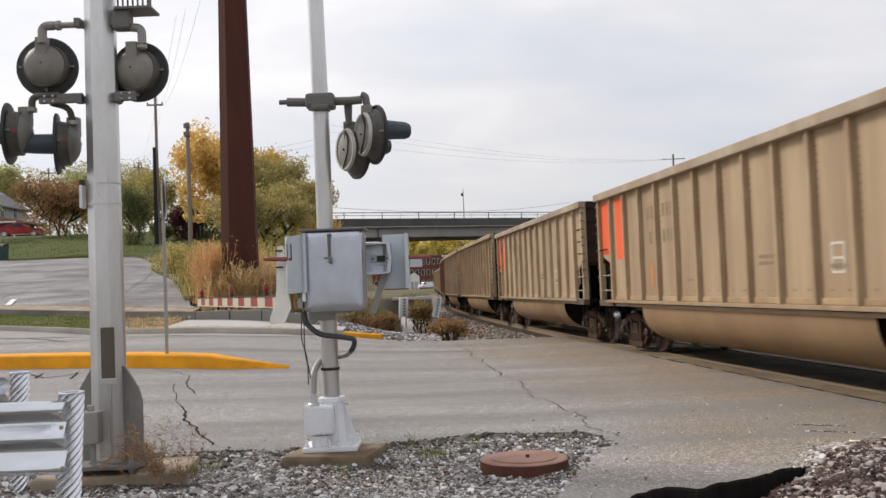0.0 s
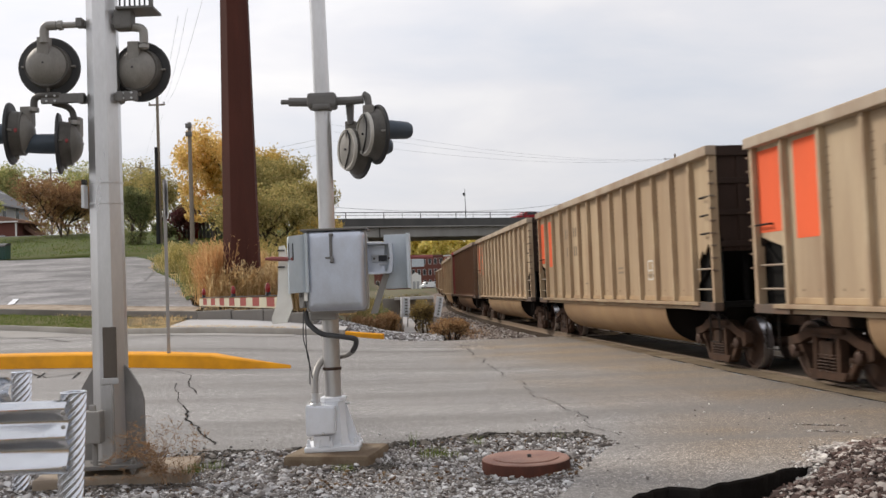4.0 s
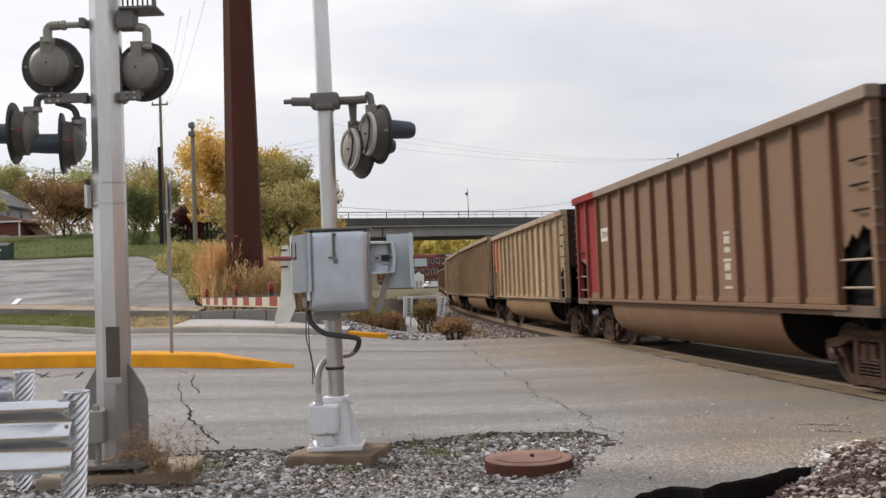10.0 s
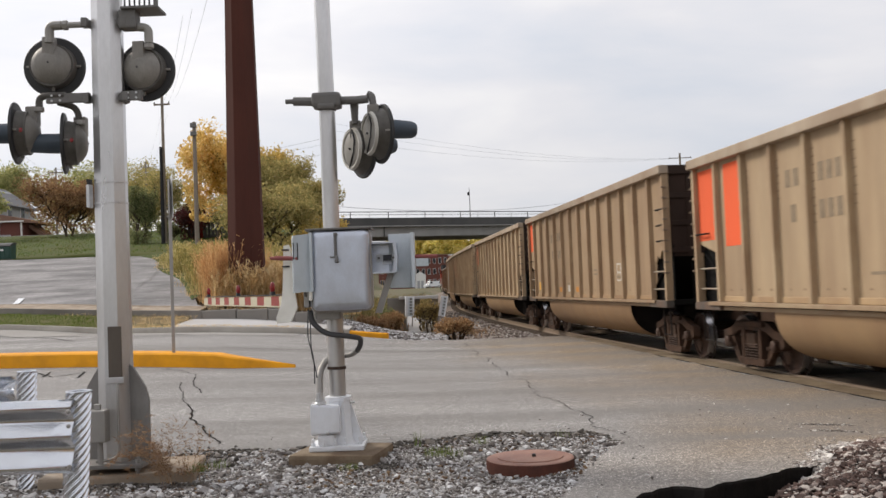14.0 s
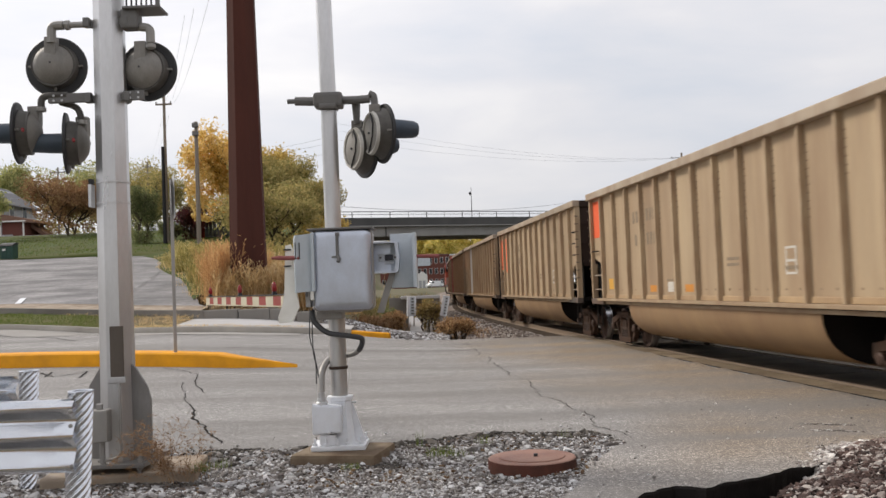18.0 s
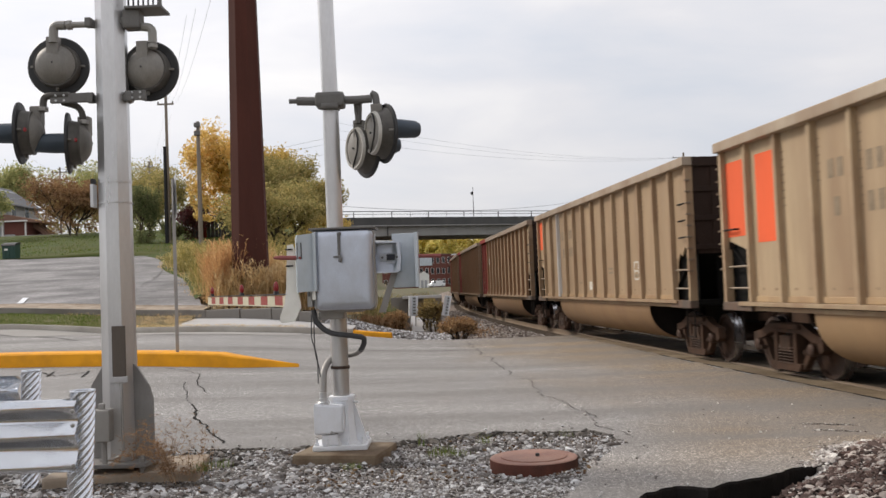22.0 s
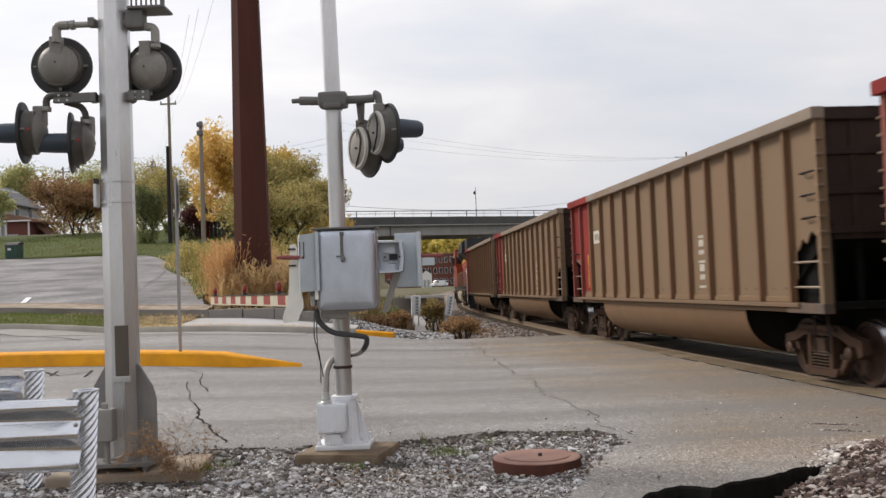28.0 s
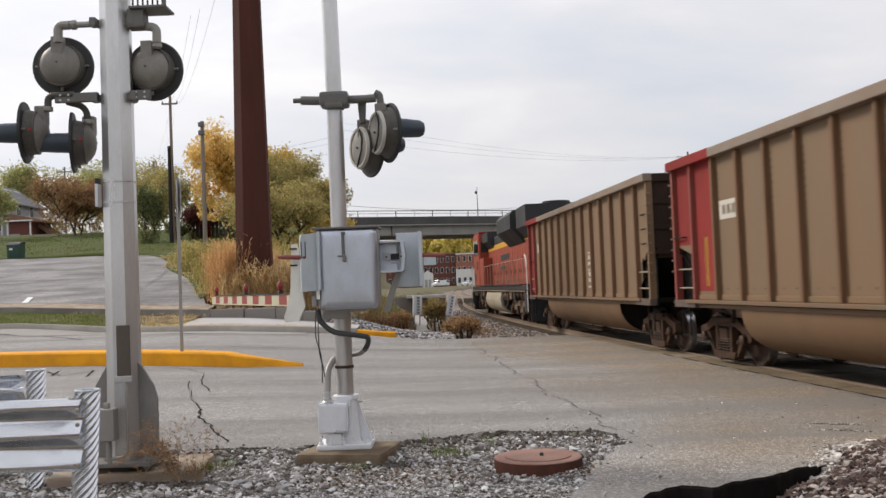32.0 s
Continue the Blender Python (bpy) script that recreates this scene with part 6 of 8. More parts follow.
    part("cable", tube(bmnew(), bent([(-0.16, -0.24, 1.40), (-0.17, -0.27, 1.2), (-0.165, -0.27, 0.95), (-0.14, -0.24, 0.84), (-0.13, -0.2, 0.72)]), 0.006, 6), M["rubber"], r)
    # lights on the mast
    cl = bmnew()
    bx(cl, 0.04, -0.02, 3.49, 0.29, 0.24, 0.15, 0.035)
    bx(cl, 0.04, -0.05, 3.42, 0.18, 0.2, 0.06, 0.02)
    part("junction_clamp", cl, M["clamp_grey"], r, "dark grey clamp casting")
    part("arm", tube(bmnew(), [(-0.38, -0.02, 3.50), (-0.30, -0.02, 3.50), (-0.30, -0.02, 3.50), (-0.1, -0.02, 3.49)], [0.025, 0.025, 0.045, 0.045], 10), M["clamp_grey"], r)
    part("arm", tube(bmnew(), [(0.1, -0.02, 3.49), (0.34, -0.04, 3.485), (0.46, -0.05, 3.49)], 0.042, 10), M["clamp_grey"], r)
    part("elbow", tube(bmnew(), bent([(0.46, -0.05, 3.54), (0.50, -0.06, 3.52), (0.515, -0.06, 3.38)]), 0.036, 10), M["clamp_grey"], r)
    part("elbow", tube(bmnew(), [(0.31, 0.04, 3.46), (0.31, 0.05, 3.26)], [0.045, 0.032], 10), M["clamp_grey"], r)
    signal_light(r, (0.585, -0.10, 3.12), (0.88, 0.45, 0), flat=True)
    signal_light(r, (0.375, 0.16, 3.01), (0.84, 0.52, 0), flat=True)
    # lowered arm
    p0, p1 = Vector((-0.42, 0.02, 1.46)), Vector((-2.71, 5.6, 1.50))
    way = (p1 - p0).normalized()
    n, turn = 15, math.atan2(way.y, way.x)
    length = (p1 - p0).length / n
    arm = part("gate_arm", bx(bmnew(), 0, 0, 0.066, (p1 - p0).length, 0.02, 0.012), M["black_paint"], r, "long striped barrier arm", at=place((p0 + p1) / 2) @ Matrix.Rotation(turn, 4, "Z"))
    for k in range(n):
        part("stripe", bx(bmnew(), (k + 0.5 - n / 2) * length, 0, 0, length, 0.028, 0.10), M["red_tape" if k % 2 else "white_tape"], arm, "red stripe" if k % 2 else "white stripe")
    part("edge", bx(bmnew(), 0, 0, -0.058, (p1 - p0).length, 0.036, 0.014), M["white_tape"], arm)
    for u in (0.93, 0.49, 0.13):
        x = (u - 0.5) * (p1 - p0).length
        lamp = part("arm_lamp", lathe(bmnew(), [(0, 0.012), (0.01, 0.026), (0.05, 0.030), (0.09, 0.022), (0.11, 0.006)], (x, 0, 0.10), (0, 0, 1), 12), M["red_lens"], arm, "small red arm lamp")
        part("lamp_foot", bx(bmnew(), x, 0, 0.085, 0.07, 0.05, 0.035, 0.006), M["black_paint"], lamp)
    return r


gate()


def guard_rail():
    r = thing("guard_rail", pose(-2.69, 6.8, -0.03), "shiny galvanised corrugated guard rail round the signal mast", "guard rail")

    def panel(x0, x1, y, flip):
        shape = ((0.975, 0.0), (0.968, -0.035), (0.935, -0.075), (0.915, -0.078), (0.84, -0.012), (0.822, -0.012), (0.735, -0.075), (0.712, -0.078), (0.645, -0.012), (0.622, -0.012), (0.515, -0.075), (0.495, -0.075), (0.465, -0.03), (0.46, 0.0))
        prof = [(lerp_at(i / 48, np.linspace(0, 1, len(shape)), [q[1] for q in shape]), lerp_at(i / 48, np.linspace(0, 1, len(shape)), [q[0] for q in shape])) for i in range(49)]
        bm = bmnew()
        front = [[bm.verts.new((x, y + flip * (a + d), z)) for a, z in prof] for x in (x0, x1) for d in (0.0, 0.004)]
        for a, b in ((0, 2), (3, 1)):
            for k in range(48):
                bm.faces.new((front[a][k], front[a][k + 1], front[b][k + 1], front[b][k]))
        for k in range(48):
            bm.faces.new((front[2][k], front[2][k + 1], front[3][k + 1], front[3][k]))
        for k in (0, 48):
            bm.faces.new((front[0][k], front[2][k], front[3][k], front[1][k]))
        return bm

    def spiral_post(x, y, top, tip=0.0, rad=0.082):
        bm, rings = bmnew(), []
        for i in range(170):
            z = -0.15 + (top + 0.15) * i / 169
            rings.append([bm.verts.new((x + tip * (z - top) + (rad + 0.0095 * math.sin(8 * a - z * 104)) * math.cos(a), y + (rad + 0.0095 * math.sin(8 * a - z * 104)) * math.sin(a), z)) for a in (2 * math.pi * k / 72 for k in range(72))])
        for r0, r1 in zip(rings, rings[1:]):
            for k in range(72):
                bm.faces.new((r0[k], r0[(k + 1) % 72], r1[(k + 1) % 72], r1[k]))
        return bm
    part("rail", panel(-1.9, 0.0, -0.06, 1), M["guard_zinc"], r, "corrugated shiny rail", True)
    part("rail", panel(-3.4, -1.50, 2.25, -1), M["guard_zinc"], r, "corrugated shiny rail", True)
    for x, y, tip in ((0.0, 0.03, 0.055), (-1.35, 2.22, 0.03), (-1.75, 0.03, 0.0)):
        post = part("post", spiral_post(x, y, 1.02, tip), M["guard_zinc"], r, "spiral ribbed steel pipe post", True)
        part("rim", tube(bmnew(), [(x + 0.084 * math.cos(a), y + 0.084 * math.sin(a), 1.02) for a in (2 * math.pi * k / 24 for k in range(25))], 0.008, 6, False), M["guard_zinc"], post)
    for z in (0.52, 0.80, 0.90):
        part("bolt", lathe(bmnew(), [(0, 0.016), (0.012, 0.014), (0.018, 0.006)], (0.0, -0.165, z), (0, -1, 0), 8), M["galv_dull"], r)
    return r


guard_rail()


def manhole():
    r = thing("manhole_cover", pose(0.66, 8.72, 0.0), "rusty red raised steel manhole cover in the gravel", "manhole cover")
    part("collar", lathe(bmnew(), [(-0.2, 0.40), (0.045, 0.40), (0.054, 0.396)], (0, 0, 0), (0, 0, 1), 56), M["manhole_side"], r, "dark rusty steel ring", 40)
    part("rim", lathe(bmnew(), [(0.054, 0.396), (0.061, 0.388), (0.062, 0.37), (0.062, 0.05)], (0, 0, 0), (0, 0, 1), 56), M["manhole_rust"], r, "worn rusty rim", 40)
    part("lid", lathe(bmnew(), [(0.058, 0.30), (0.070, 0.298), (0.073, 0.285), (0.074, 0.02)], (0, 0, 0), (0, 0, 1), 48), M["manhole_rust"], r, "flat rusty lid", 40)
    part("lug", bx(bmnew(), 0.03, -0.05, 0.085, 0.035, 0.03, 0.03, 0.006), M["black_paint"], r)
    return r


manhole()


def road_sign():
    r = thing("road_sign", pose(-5.86, 20.0, 0.45), "grey steel sign post with sign seen nearly edge-on", "road sign")
    post = bmnew()
    prism(post, [(-0.035, 0.0), (-0.035, 0.012), (-0.014, 0.012), (-0.012, 0.04), (0.012, 0.04), (0.014, 0.012), (0.035, 0.012), (0.035, 0.0)], "z", -0.3, 3.68)
    part("post", post, M["galv_dull"], r, "perforated steel channel post", at=Matrix.Rotation(radians(30), 4, "Z"))
    part("sign_plate", bx(bmnew(), 0, 0.0, 3.3, 0.006, 0.62, 0.92, 0.002), M["galvanised"], r, "bare metal sign panel", at=pose(0.03, 0.05, 0, 0, 0, 20))
    part("sign_plate", bx(bmnew(), 0, 0.0, 3.28, 0.006, 0.5, 0.7, 0.002), M["galv_dull"], r, "bare metal sign panel", at=pose(-0.03, 0.04, 0, 0, 0, 18.5))
    return r


road_sign()


def marker_post(x, y, lean, wide, turn):
    """Two thin legs and an angled white plate with a blue-grey strip of short marks."""
    r = thing("marker_post", pose(x, y, land(x, y) - 0.25, 0, lean, turn), "white angled track marker plate on thin grey legs", "marker post", "marker posts by the track")
    for sx in (-0.3, 0.3):
        part("leg", tube(bmnew(), [(sx * wide, 0, -0.2), (sx * wide, 0, 1.4)], 0.026, 8), M["galv_dull"], r)
    board = part("board", bx(bmnew(), 0, -0.06, 1.09, wide, 0.03, 0.84, 0.006), M["white_paint"], r, "white painted plate")
    part("flange", bx(bmnew(), -wide * 0.5 + 0.015, -0.13, 1.09, 0.03, 0.12, 0.84, 0.006), M["white_paint"], board)
    part("strip", bx(bmnew(), wide * 0.08, -0.078, 1.08, wide * 0.46, 0.005, 0.80), M["plate_blue"], board, "blue-grey strip")
    for k in range(6):
        part("mark", bx(bmnew(), wide * 0.10, -0.083, 0.78 + k * 0.125, wide * 0.26, 0.004, 0.07), M["clamp_grey"], board)
    return r


head = thing("headwall", pose(0, 0, 0), "dark concrete culvert headwall with pale slab on top", "wall", kind="structure")
part("wall", bx(bmnew(), -2.15, 43.2, 0.35, 1.5, 0.35, 1.7, 0.03), M["concrete_wall"], head, "stained dark concrete")
part("slab", bx(bmnew(), -1.45, 42.7, 1.19, 1.75, 0.7, 0.13, 0.025), M["concrete_pale"], head, "pale capping slab")
part("side_wall", bx(bmnew(), -0.75, 43.4, 0.3, 0.3, 1.6, 1.6, 0.03), M["concrete_wall"], head)
part("flume", bx(bmnew(), 0, 0, 0, 1.15, 2.6, 0.10, 0.02), M["concrete_pale"], head, "pale concrete drain flume", at=pose(-1.38, 41.2, 0.16, 19, 0, 6))
marker_post(-1.82, 40.5, 2, 0.40, 12)
marker_post(-0.55, 39.5, 11, 0.29, 0)


# ---- locomotive ----
def locomotive():
    s0 = PHASE + 11 * PITCH + 8.09 + 11.3
    r = thing("locomotive", on_track(s0, 6.9), "orange and black diesel freight locomotive with weathered paint", "locomotive")
    part("frame", bx(bmnew(), 0, 0, 1.47, 21.6, 2.9, 0.20, 0.03), M["loco_black"], r)
    for sy in (-1, 1):
        rng = random.Random(70 + sy)
        for x in (-10.2, -9.3, -8.3, -7.2, -6.1, -5.2, -4.3, 4.1, 5.0, 6.0, 7.1, 8.2, 9.2):
            h = rng.uniform(0.2, 0.55)
            part("underframe_box", bx(bmnew(), x, sy * 1.34, 1.36 - h / 2, rng.uniform(0.25, 0.7), 0.22, h, 0.03), M[rng.choice(("truck_rust", "loco_dust", "loco_black"))], r)
        for x in (-9.0, -6.6, -4.6, 5.4, 7.6):
            part("brake_rod", tube(bmnew(), [(x, sy * 1.30, 1.3), (x + 0.35, sy * 1.34, 0.75), (x + 0.8, sy * 1.34, 0.62)], 0.035, 6), M["loco_dust"], r)
        part("sill_pipe", tube(bmnew(), [(-10.6, sy * 1.47, 1.33), (10.4, sy * 1.47, 1.33)], 0.03, 6), M["loco_dust"], r)
        part("walkway", bx(bmnew(), -1.8, sy * 1.24, 1.59, 15.0, 0.5, 0.04), M["loco_black"], r)
    hood = part("hood", bx(bmnew(), -2.2, 0, 2.60, 16.4, 1.9, 2.0, 0.05), M["loco_orange"], r, "orange engine hood with doors")
    for sy in (-1, 1):
        for k in range(20):
            part("hood_door", bx(bmnew(), -9.7 + k * 0.78, sy * 0.955, 2.45, 0.70, 0.03, 1.45, 0.01), M["loco_orange"], hood)
        part("letter_band", bx(bmnew(), -1.2, sy * 0.978, 2.95, 3.0, 0.012, 0.26), M["loco_black"], hood)
        part("letter_band", bx(bmnew(), -0.4, sy * 0.978, 2.45, 2.0, 0.012, 0.16), M["loco_black"], hood)
        part("thin_stripe", bx(bmnew(), -2.2, sy * 0.978, 1.80, 16.2, 0.012, 0.05), M["loco_dust"], hood)
        for k in range(30):
            part("door_latch", bx(bmnew(), -10.0 + k * 0.52, sy * 0.975, 2.2 + 0.5 * (k % 3 == 0), 0.05, 0.02, 0.14), M["loco_black"], hood)
        part("yellow_band", bx(bmnew(), -2.2, sy * 0.955, 3.58, 16.3, 0.02, 0.26), M["loco_yellow"], hood)
    part("roof", bx(bmnew(), -2.2, 0, 3.92, 16.4, 1.92, 0.50, 0.10), M["loco_black"], r, "black hood roof")
    rad = bmnew()
    prism(rad, [(-0.98, 3.35), (-1.55, 3.95), (-1.55, 4.55), (-1.40, 4.72), (1.40, 4.72), (1.55, 4.55), (1.55, 3.95), (0.98, 3.35)], "x", -7.6, -3.0)
    part("radiator_wing", rad, M["loco_black"], r, "black flared radiator wing")
    rear = bmnew()
    prism(rear, [(-1.0, 3.5), (-1.35, 3.9), (-1.35, 4.70), (1.35, 4.70), (1.35, 3.9), (1.0, 3.5)], "x", -10.6, -8.0)
    part("rear_radiator", rear, M["loco_black"], r, "dark grey rear radiator box")
    for k in range(3):
        part("fan", lathe(bmnew(), [(0, 0.55), (0.12, 0.55), (0.13, 0.5), (0.13, 0.05)], (-9.9 + k * 0.9, 0, 4.70), (0, 0, 1), 20), M["loco_black"], r)
    part("exhaust", bx(bmnew(), 1.0, 0, 4.3, 1.2, 0.7, 0.35, 0.05), M["loco_black"], r)
    br = bmnew()
    prism(br, [(-0.98, 3.6), (-1.3, 3.95), (-1.3, 4.45), (1.3, 4.45), (1.3, 3.95), (0.98, 3.6)], "x", 3.2, 5.8)
    part("brake_hatch", br, M["loco_black"], r)
    cab = part("cab", bx(bmnew(), 7.5, 0, 3.05, 3.0, 3.0, 2.95, 0.07), M["loco_orange"], r, "orange crew cab")
    part("cab_roof", bx(bmnew(), 7.5, 0, 4.56, 3.1, 2.9, 0.14, 0.05), M["patch_red"], cab)
    for sy in (-1, 1):
        for x in (6.75, 7.75, 8.6):
            part("window", bx(bmnew(), x, sy * 1.505, 3.75, 0.8 if x < 8 else 0.45, 0.03, 0.85, 0.01), M["glass_dark"], cab)
        part("window", bx(bmnew(), 5.99, sy * 1.1, 3.75, 0.03, 0.55, 0.6, 0.01), M["glass_dark"], cab)
        part("vent", bx(bmnew(), 6.9, sy * 1.505, 2.75, 0.5, 0.03, 0.45, 0.01), M["loco_black"], cab)
        part("vent", bx(bmnew(), 8.0, sy * 1.505, 2.1, 0.5, 0.03, 0.4, 0.01), M["loco_black"], cab)
        part("mirror", bx(bmnew(), 6.3, sy * 1.62, 3.7, 0.05, 0.2, 0.5, 0.01), M["loco_black"], cab)
        part("sand_box", bx(bmnew(), 5.0, sy * 1.2, 2.35, 1.9, 0.55, 1.5, 0.04), M["loco_orange"], r)
    part("nose", bx(bmnew(), 9.8, 0, 2.5, 1.7, 2.3, 1.8, 0.12), M["loco_orange"], r, "blunt orange nose")
    part("fuel_tank", prism(bmnew(), [(-1.42, 1.27), (-1.5, 0.95), (-1.42, 0.62), (-1.2, 0.38), (-0.9, 0.28), (0.9, 0.28), (1.2, 0.38), (1.42, 0.62), (1.5, 0.95), (1.42, 1.27)], "x", -2.9, 3.3), M["loco_tank"], r, "dusty beige fuel tank", 50)
    part("tank_end", prism(bmnew(), [(-1.36, 1.27), (-1.42, 0.95), (-1.34, 0.64), (-1.14, 0.42), (-0.9, 0.33), (0.9, 0.33), (1.14, 0.42), (1.34, 0.64), (1.42, 0.95), (1.36, 1.27)], "x", -3.3, -2.902), M["loco_black"], r, "black tank end")
    for sy in (-1, 1):
        part("air_reservoir", tube(bmnew(), [(-5.0, sy * 1.32, 1.1), (-3.45, sy * 1.32, 1.1)], 0.14, 12), M["truck_rust"], r, "", 40)
        part("air_pipe", tube(bmnew(), bent([(-10.2, sy * 1.38, 1.18), (-6.0, sy * 1.38, 1.2), (-5.6, sy * 1.38, 0.95), (-3.4, sy * 1.38, 0.95)]), 0.03, 6), M["truck_rust"], r)
    for sy in (-1, 1):
        rail = part("handrail", tube(bmnew(), bent([(-10.8, sy * 1.4, 1.6), (-10.6, sy * 1.42, 2.62), (5.6, sy * 1.42, 2.62)]), 0.015, 6), M["loco_rail"], r, "dull handrail")
        for k in range(13):
            part("stanchion", tube(bmnew(), [(-9.8 + k * 1.25, sy * 1.42, 1.58), (-9.8 + k * 1.25, sy * 1.42, 2.62)], 0.016, 6), M["loco_rail"], rail)
        for x in (-11.0, 10.9):
            part("step_rail", tube(bmnew(), bent([(x, sy * 1.45, 0.55), (x, sy * 1.45, 2.5), (x - math.copysign(0.4, x), sy * 1.45, 2.75)]), 0.024, 6), M["rail_white"], r)
            part("steps", bx(bmnew(), x - math.copysign(0.35, x), sy * 1.36, 0.9, 0.6, 0.25, 0.75, 0.03), M["loco_black"], r)
    for sx in (-1, 1):
        part("pilot", bx(bmnew(), sx * 11.0, 0, 0.72, 0.12, 2.7, 1.1, 0.03), M["loco_black"], r)
        part("coupler", bx(bmnew(), sx * 11.25, 0, 0.86, 0.5, 0.3, 0.3, 0.05), M["truck_rust"], r)
        t = part("truck", bx(bmnew(), sx * 6.9, 0, 0.62, 3.6, 1.9, 0.3, 0.04), M["truck_rust"], r, "three-axle truck")
        for sy in (-1, 1):
            f = bmnew()
            prism(f, [(-2.3, 0.55), (-2.2, 0.85), (-1.0, 0.92), (1.0, 0.92), (2.2, 0.85), (2.3, 0.55), (2.0, 0.40), (1.4, 0.56), (0.4, 0.42), (-0.4, 0.42), (-1.4, 0.56), (-2.0, 0.40)], "y", -0.07, 0.07)
            part("side_frame", f, M["loco_dust"], t, at=pose(sx * 6.9, sy * 1.12, 0))
            for k in (-1.8, 0, 1.8):
                part("journal_box", bx(bmnew(), sx * 6.9 + k, sy * 1.2, 0.53, 0.4, 0.2, 0.36, 0.05), M["truck_rust"], t)
        for k in (-1.8, 0, 1.8):
            wb = bmnew()
            for sy in (1, -1):
                lathe(wb, [(-0.02, 0.55), (0.01, 0.55), (0.014, 0.53), (0.135, 0.52), (0.137, 0.46), (0.09, 0.43), (0.09, 0.2), (0.15, 0.12)], (0, sy * 0.685, 0), (0, sy, 0), 28)
            tube(wb, [(0, -1.0, 0), (0, 1.0, 0)], 0.09, 10)
            part("wheelset", wb, M["wheel_rust"], t, "steel wheels on an axle", 40, at=pose(sx * 6.9 + k, 0, 0.53))
    RIDERS.append((r, s0, 6.9))
    return r


locomotive()

# ---- overpass and the street on the hill ----
OVER_X, OVER_Y = (-80, -42.5, -11.4, -2.8, 10.2, 95), (87, 95, 99.6, 103.6, 110, 150)


def over(x, z=0.0):
    return Vector((x, lerp_at(x, OVER_X, OVER_Y), lerp_at(x, (-80, -42, -14, 10, 95), (8.2, 8.35, 8.6, 8.65, 8.65)) + z))


def overpass():
    r = thing("overpass", pose(0, 0, 0), "grey concrete road overpass with steel railing", "bridge", kind="structure")
    xs = [-15, -11.4, -7, -2.8, 1.5, 6, 10.2, 18, 26, 40, 60, 95]
    line = [over(x) for x in xs]
    strip("parapet", line, [(0, -0.36), (0, 0.60), (0.32, 0.60), (0.32, -0.36)], M["bridge_dark"], "dark weathered parapet", parent=r)
    strip("ledge", line, [(-0.06, -0.36), (-0.06, -0.24), (0.3, -0.24), (0.3, -0.36)], M["bridge_concrete"], parent=r)
    strip("deck", line, [(0.33, -0.35), (0.33, 0.0), (10.2, 0.0), (10.2, -0.35)], M["bridge_dark"], parent=r)
    for off in (0.45, 3.2, 6.0, 8.8):
        strip("girder", line, [(off, -1.40), (off, -0.37), (off + 0.45, -0.37), (off + 0.45, -1.40)], M["bridge_concrete"], "pale concrete girder", parent=r)
    strip("parapet", line, [(10.25, -0.36), (10.25, 0.60), (10.5, 0.60), (10.5, -0.36)], M["bridge_dark"], parent=r)
    for h, rad in ((1.24, 0.045), (0.95, 0.025)):
        part("railing", tube(bmnew(), [p + Vector((0, 0.12, h)) for p in line], rad, 6), M["pole_dark"], r, "dark steel railing")
    for x in np.arange(-14.2, 40, 1.95):
        big = round((x + 14.2) / 1.95) % 2 == 0
        part("rail_post", tube(bmnew(), [over(x, 0.6) + Vector((0, 0.12, 0)), over(x, 1.26) + Vector((0, 0.12, 0))], 0.05 if big else 0.022, 6), M["pole_dark"], r)
    part("joint", bx(bmnew(), *over(-6.9, -0.9) + Vector((0, 0.4, 0)), 0.12, 0.1, 1.0), M["bridge_dark"], r)
    part("abutment", bx(bmnew(), -14.9, 106.5, 3.6, 9.0, 9.0, 7.3, 0.05), M["bridge_concrete"], r, "concrete abutment")
    for x in (17, 40, 62, 85):
        p = over(x)
        for off in (1.5, 5, 8.5):
            part("pier", tube(bmnew(), [(p.x, p.y + off, -0.5), (p.x, p.y + off, 7.25)], 0.5, 14), M["bridge_concrete"], r)
    return r


overpass()
sheet("hill_street", list(np.arange(-80, -13, 2.0)), lambda x: [over(x).y + 0.2 + j * 1.0 for j in range(11)], lambda x, y: over(x).z + 0.02, M["asphalt"], "grey street along the hill top", "road", skirt=0.8)
sheet("hill_shoulder", list(np.arange(-90, -13.5, 2.0)), lambda x: [over(x).y - 9 + j * 1.03 for j in range(10)], lambda x, y: min(over(x).z - 0.05, max(land(x, y) + 0.12, over(x).z - 0.6 + 0.07 * (y - over(x).y))), M["grass"], "grass shoulder below the street", "grass")


def bridge_lamp():
    b = over(2.5, 0.6)
    r = thing("street_lamp", Matrix.Translation(b), "thin dark street lamp standing on the overpass", "street lamp")
    part("pole", tube(bmnew(), [(0, 0.1, 0), (0, 0.1, 3.3)], [0.045, 0.025], 8), M["pole_dark"], r)
    part("lamp_head", lathe(bmnew(), [(0, 0.03), (0.1, 0.12), (0.28, 0.16), (0.36, 0.05)], (-0.12, 0.1, 2.45), (0, 0, 1), 10), M["pole_dark"], r)
    part("lamp_arm", tube(bmnew(), [(0, 0.1, 2.75), (-0.12, 0.1, 2.85)], 0.03, 6), M["pole_dark"], r)


bridge_lamp()


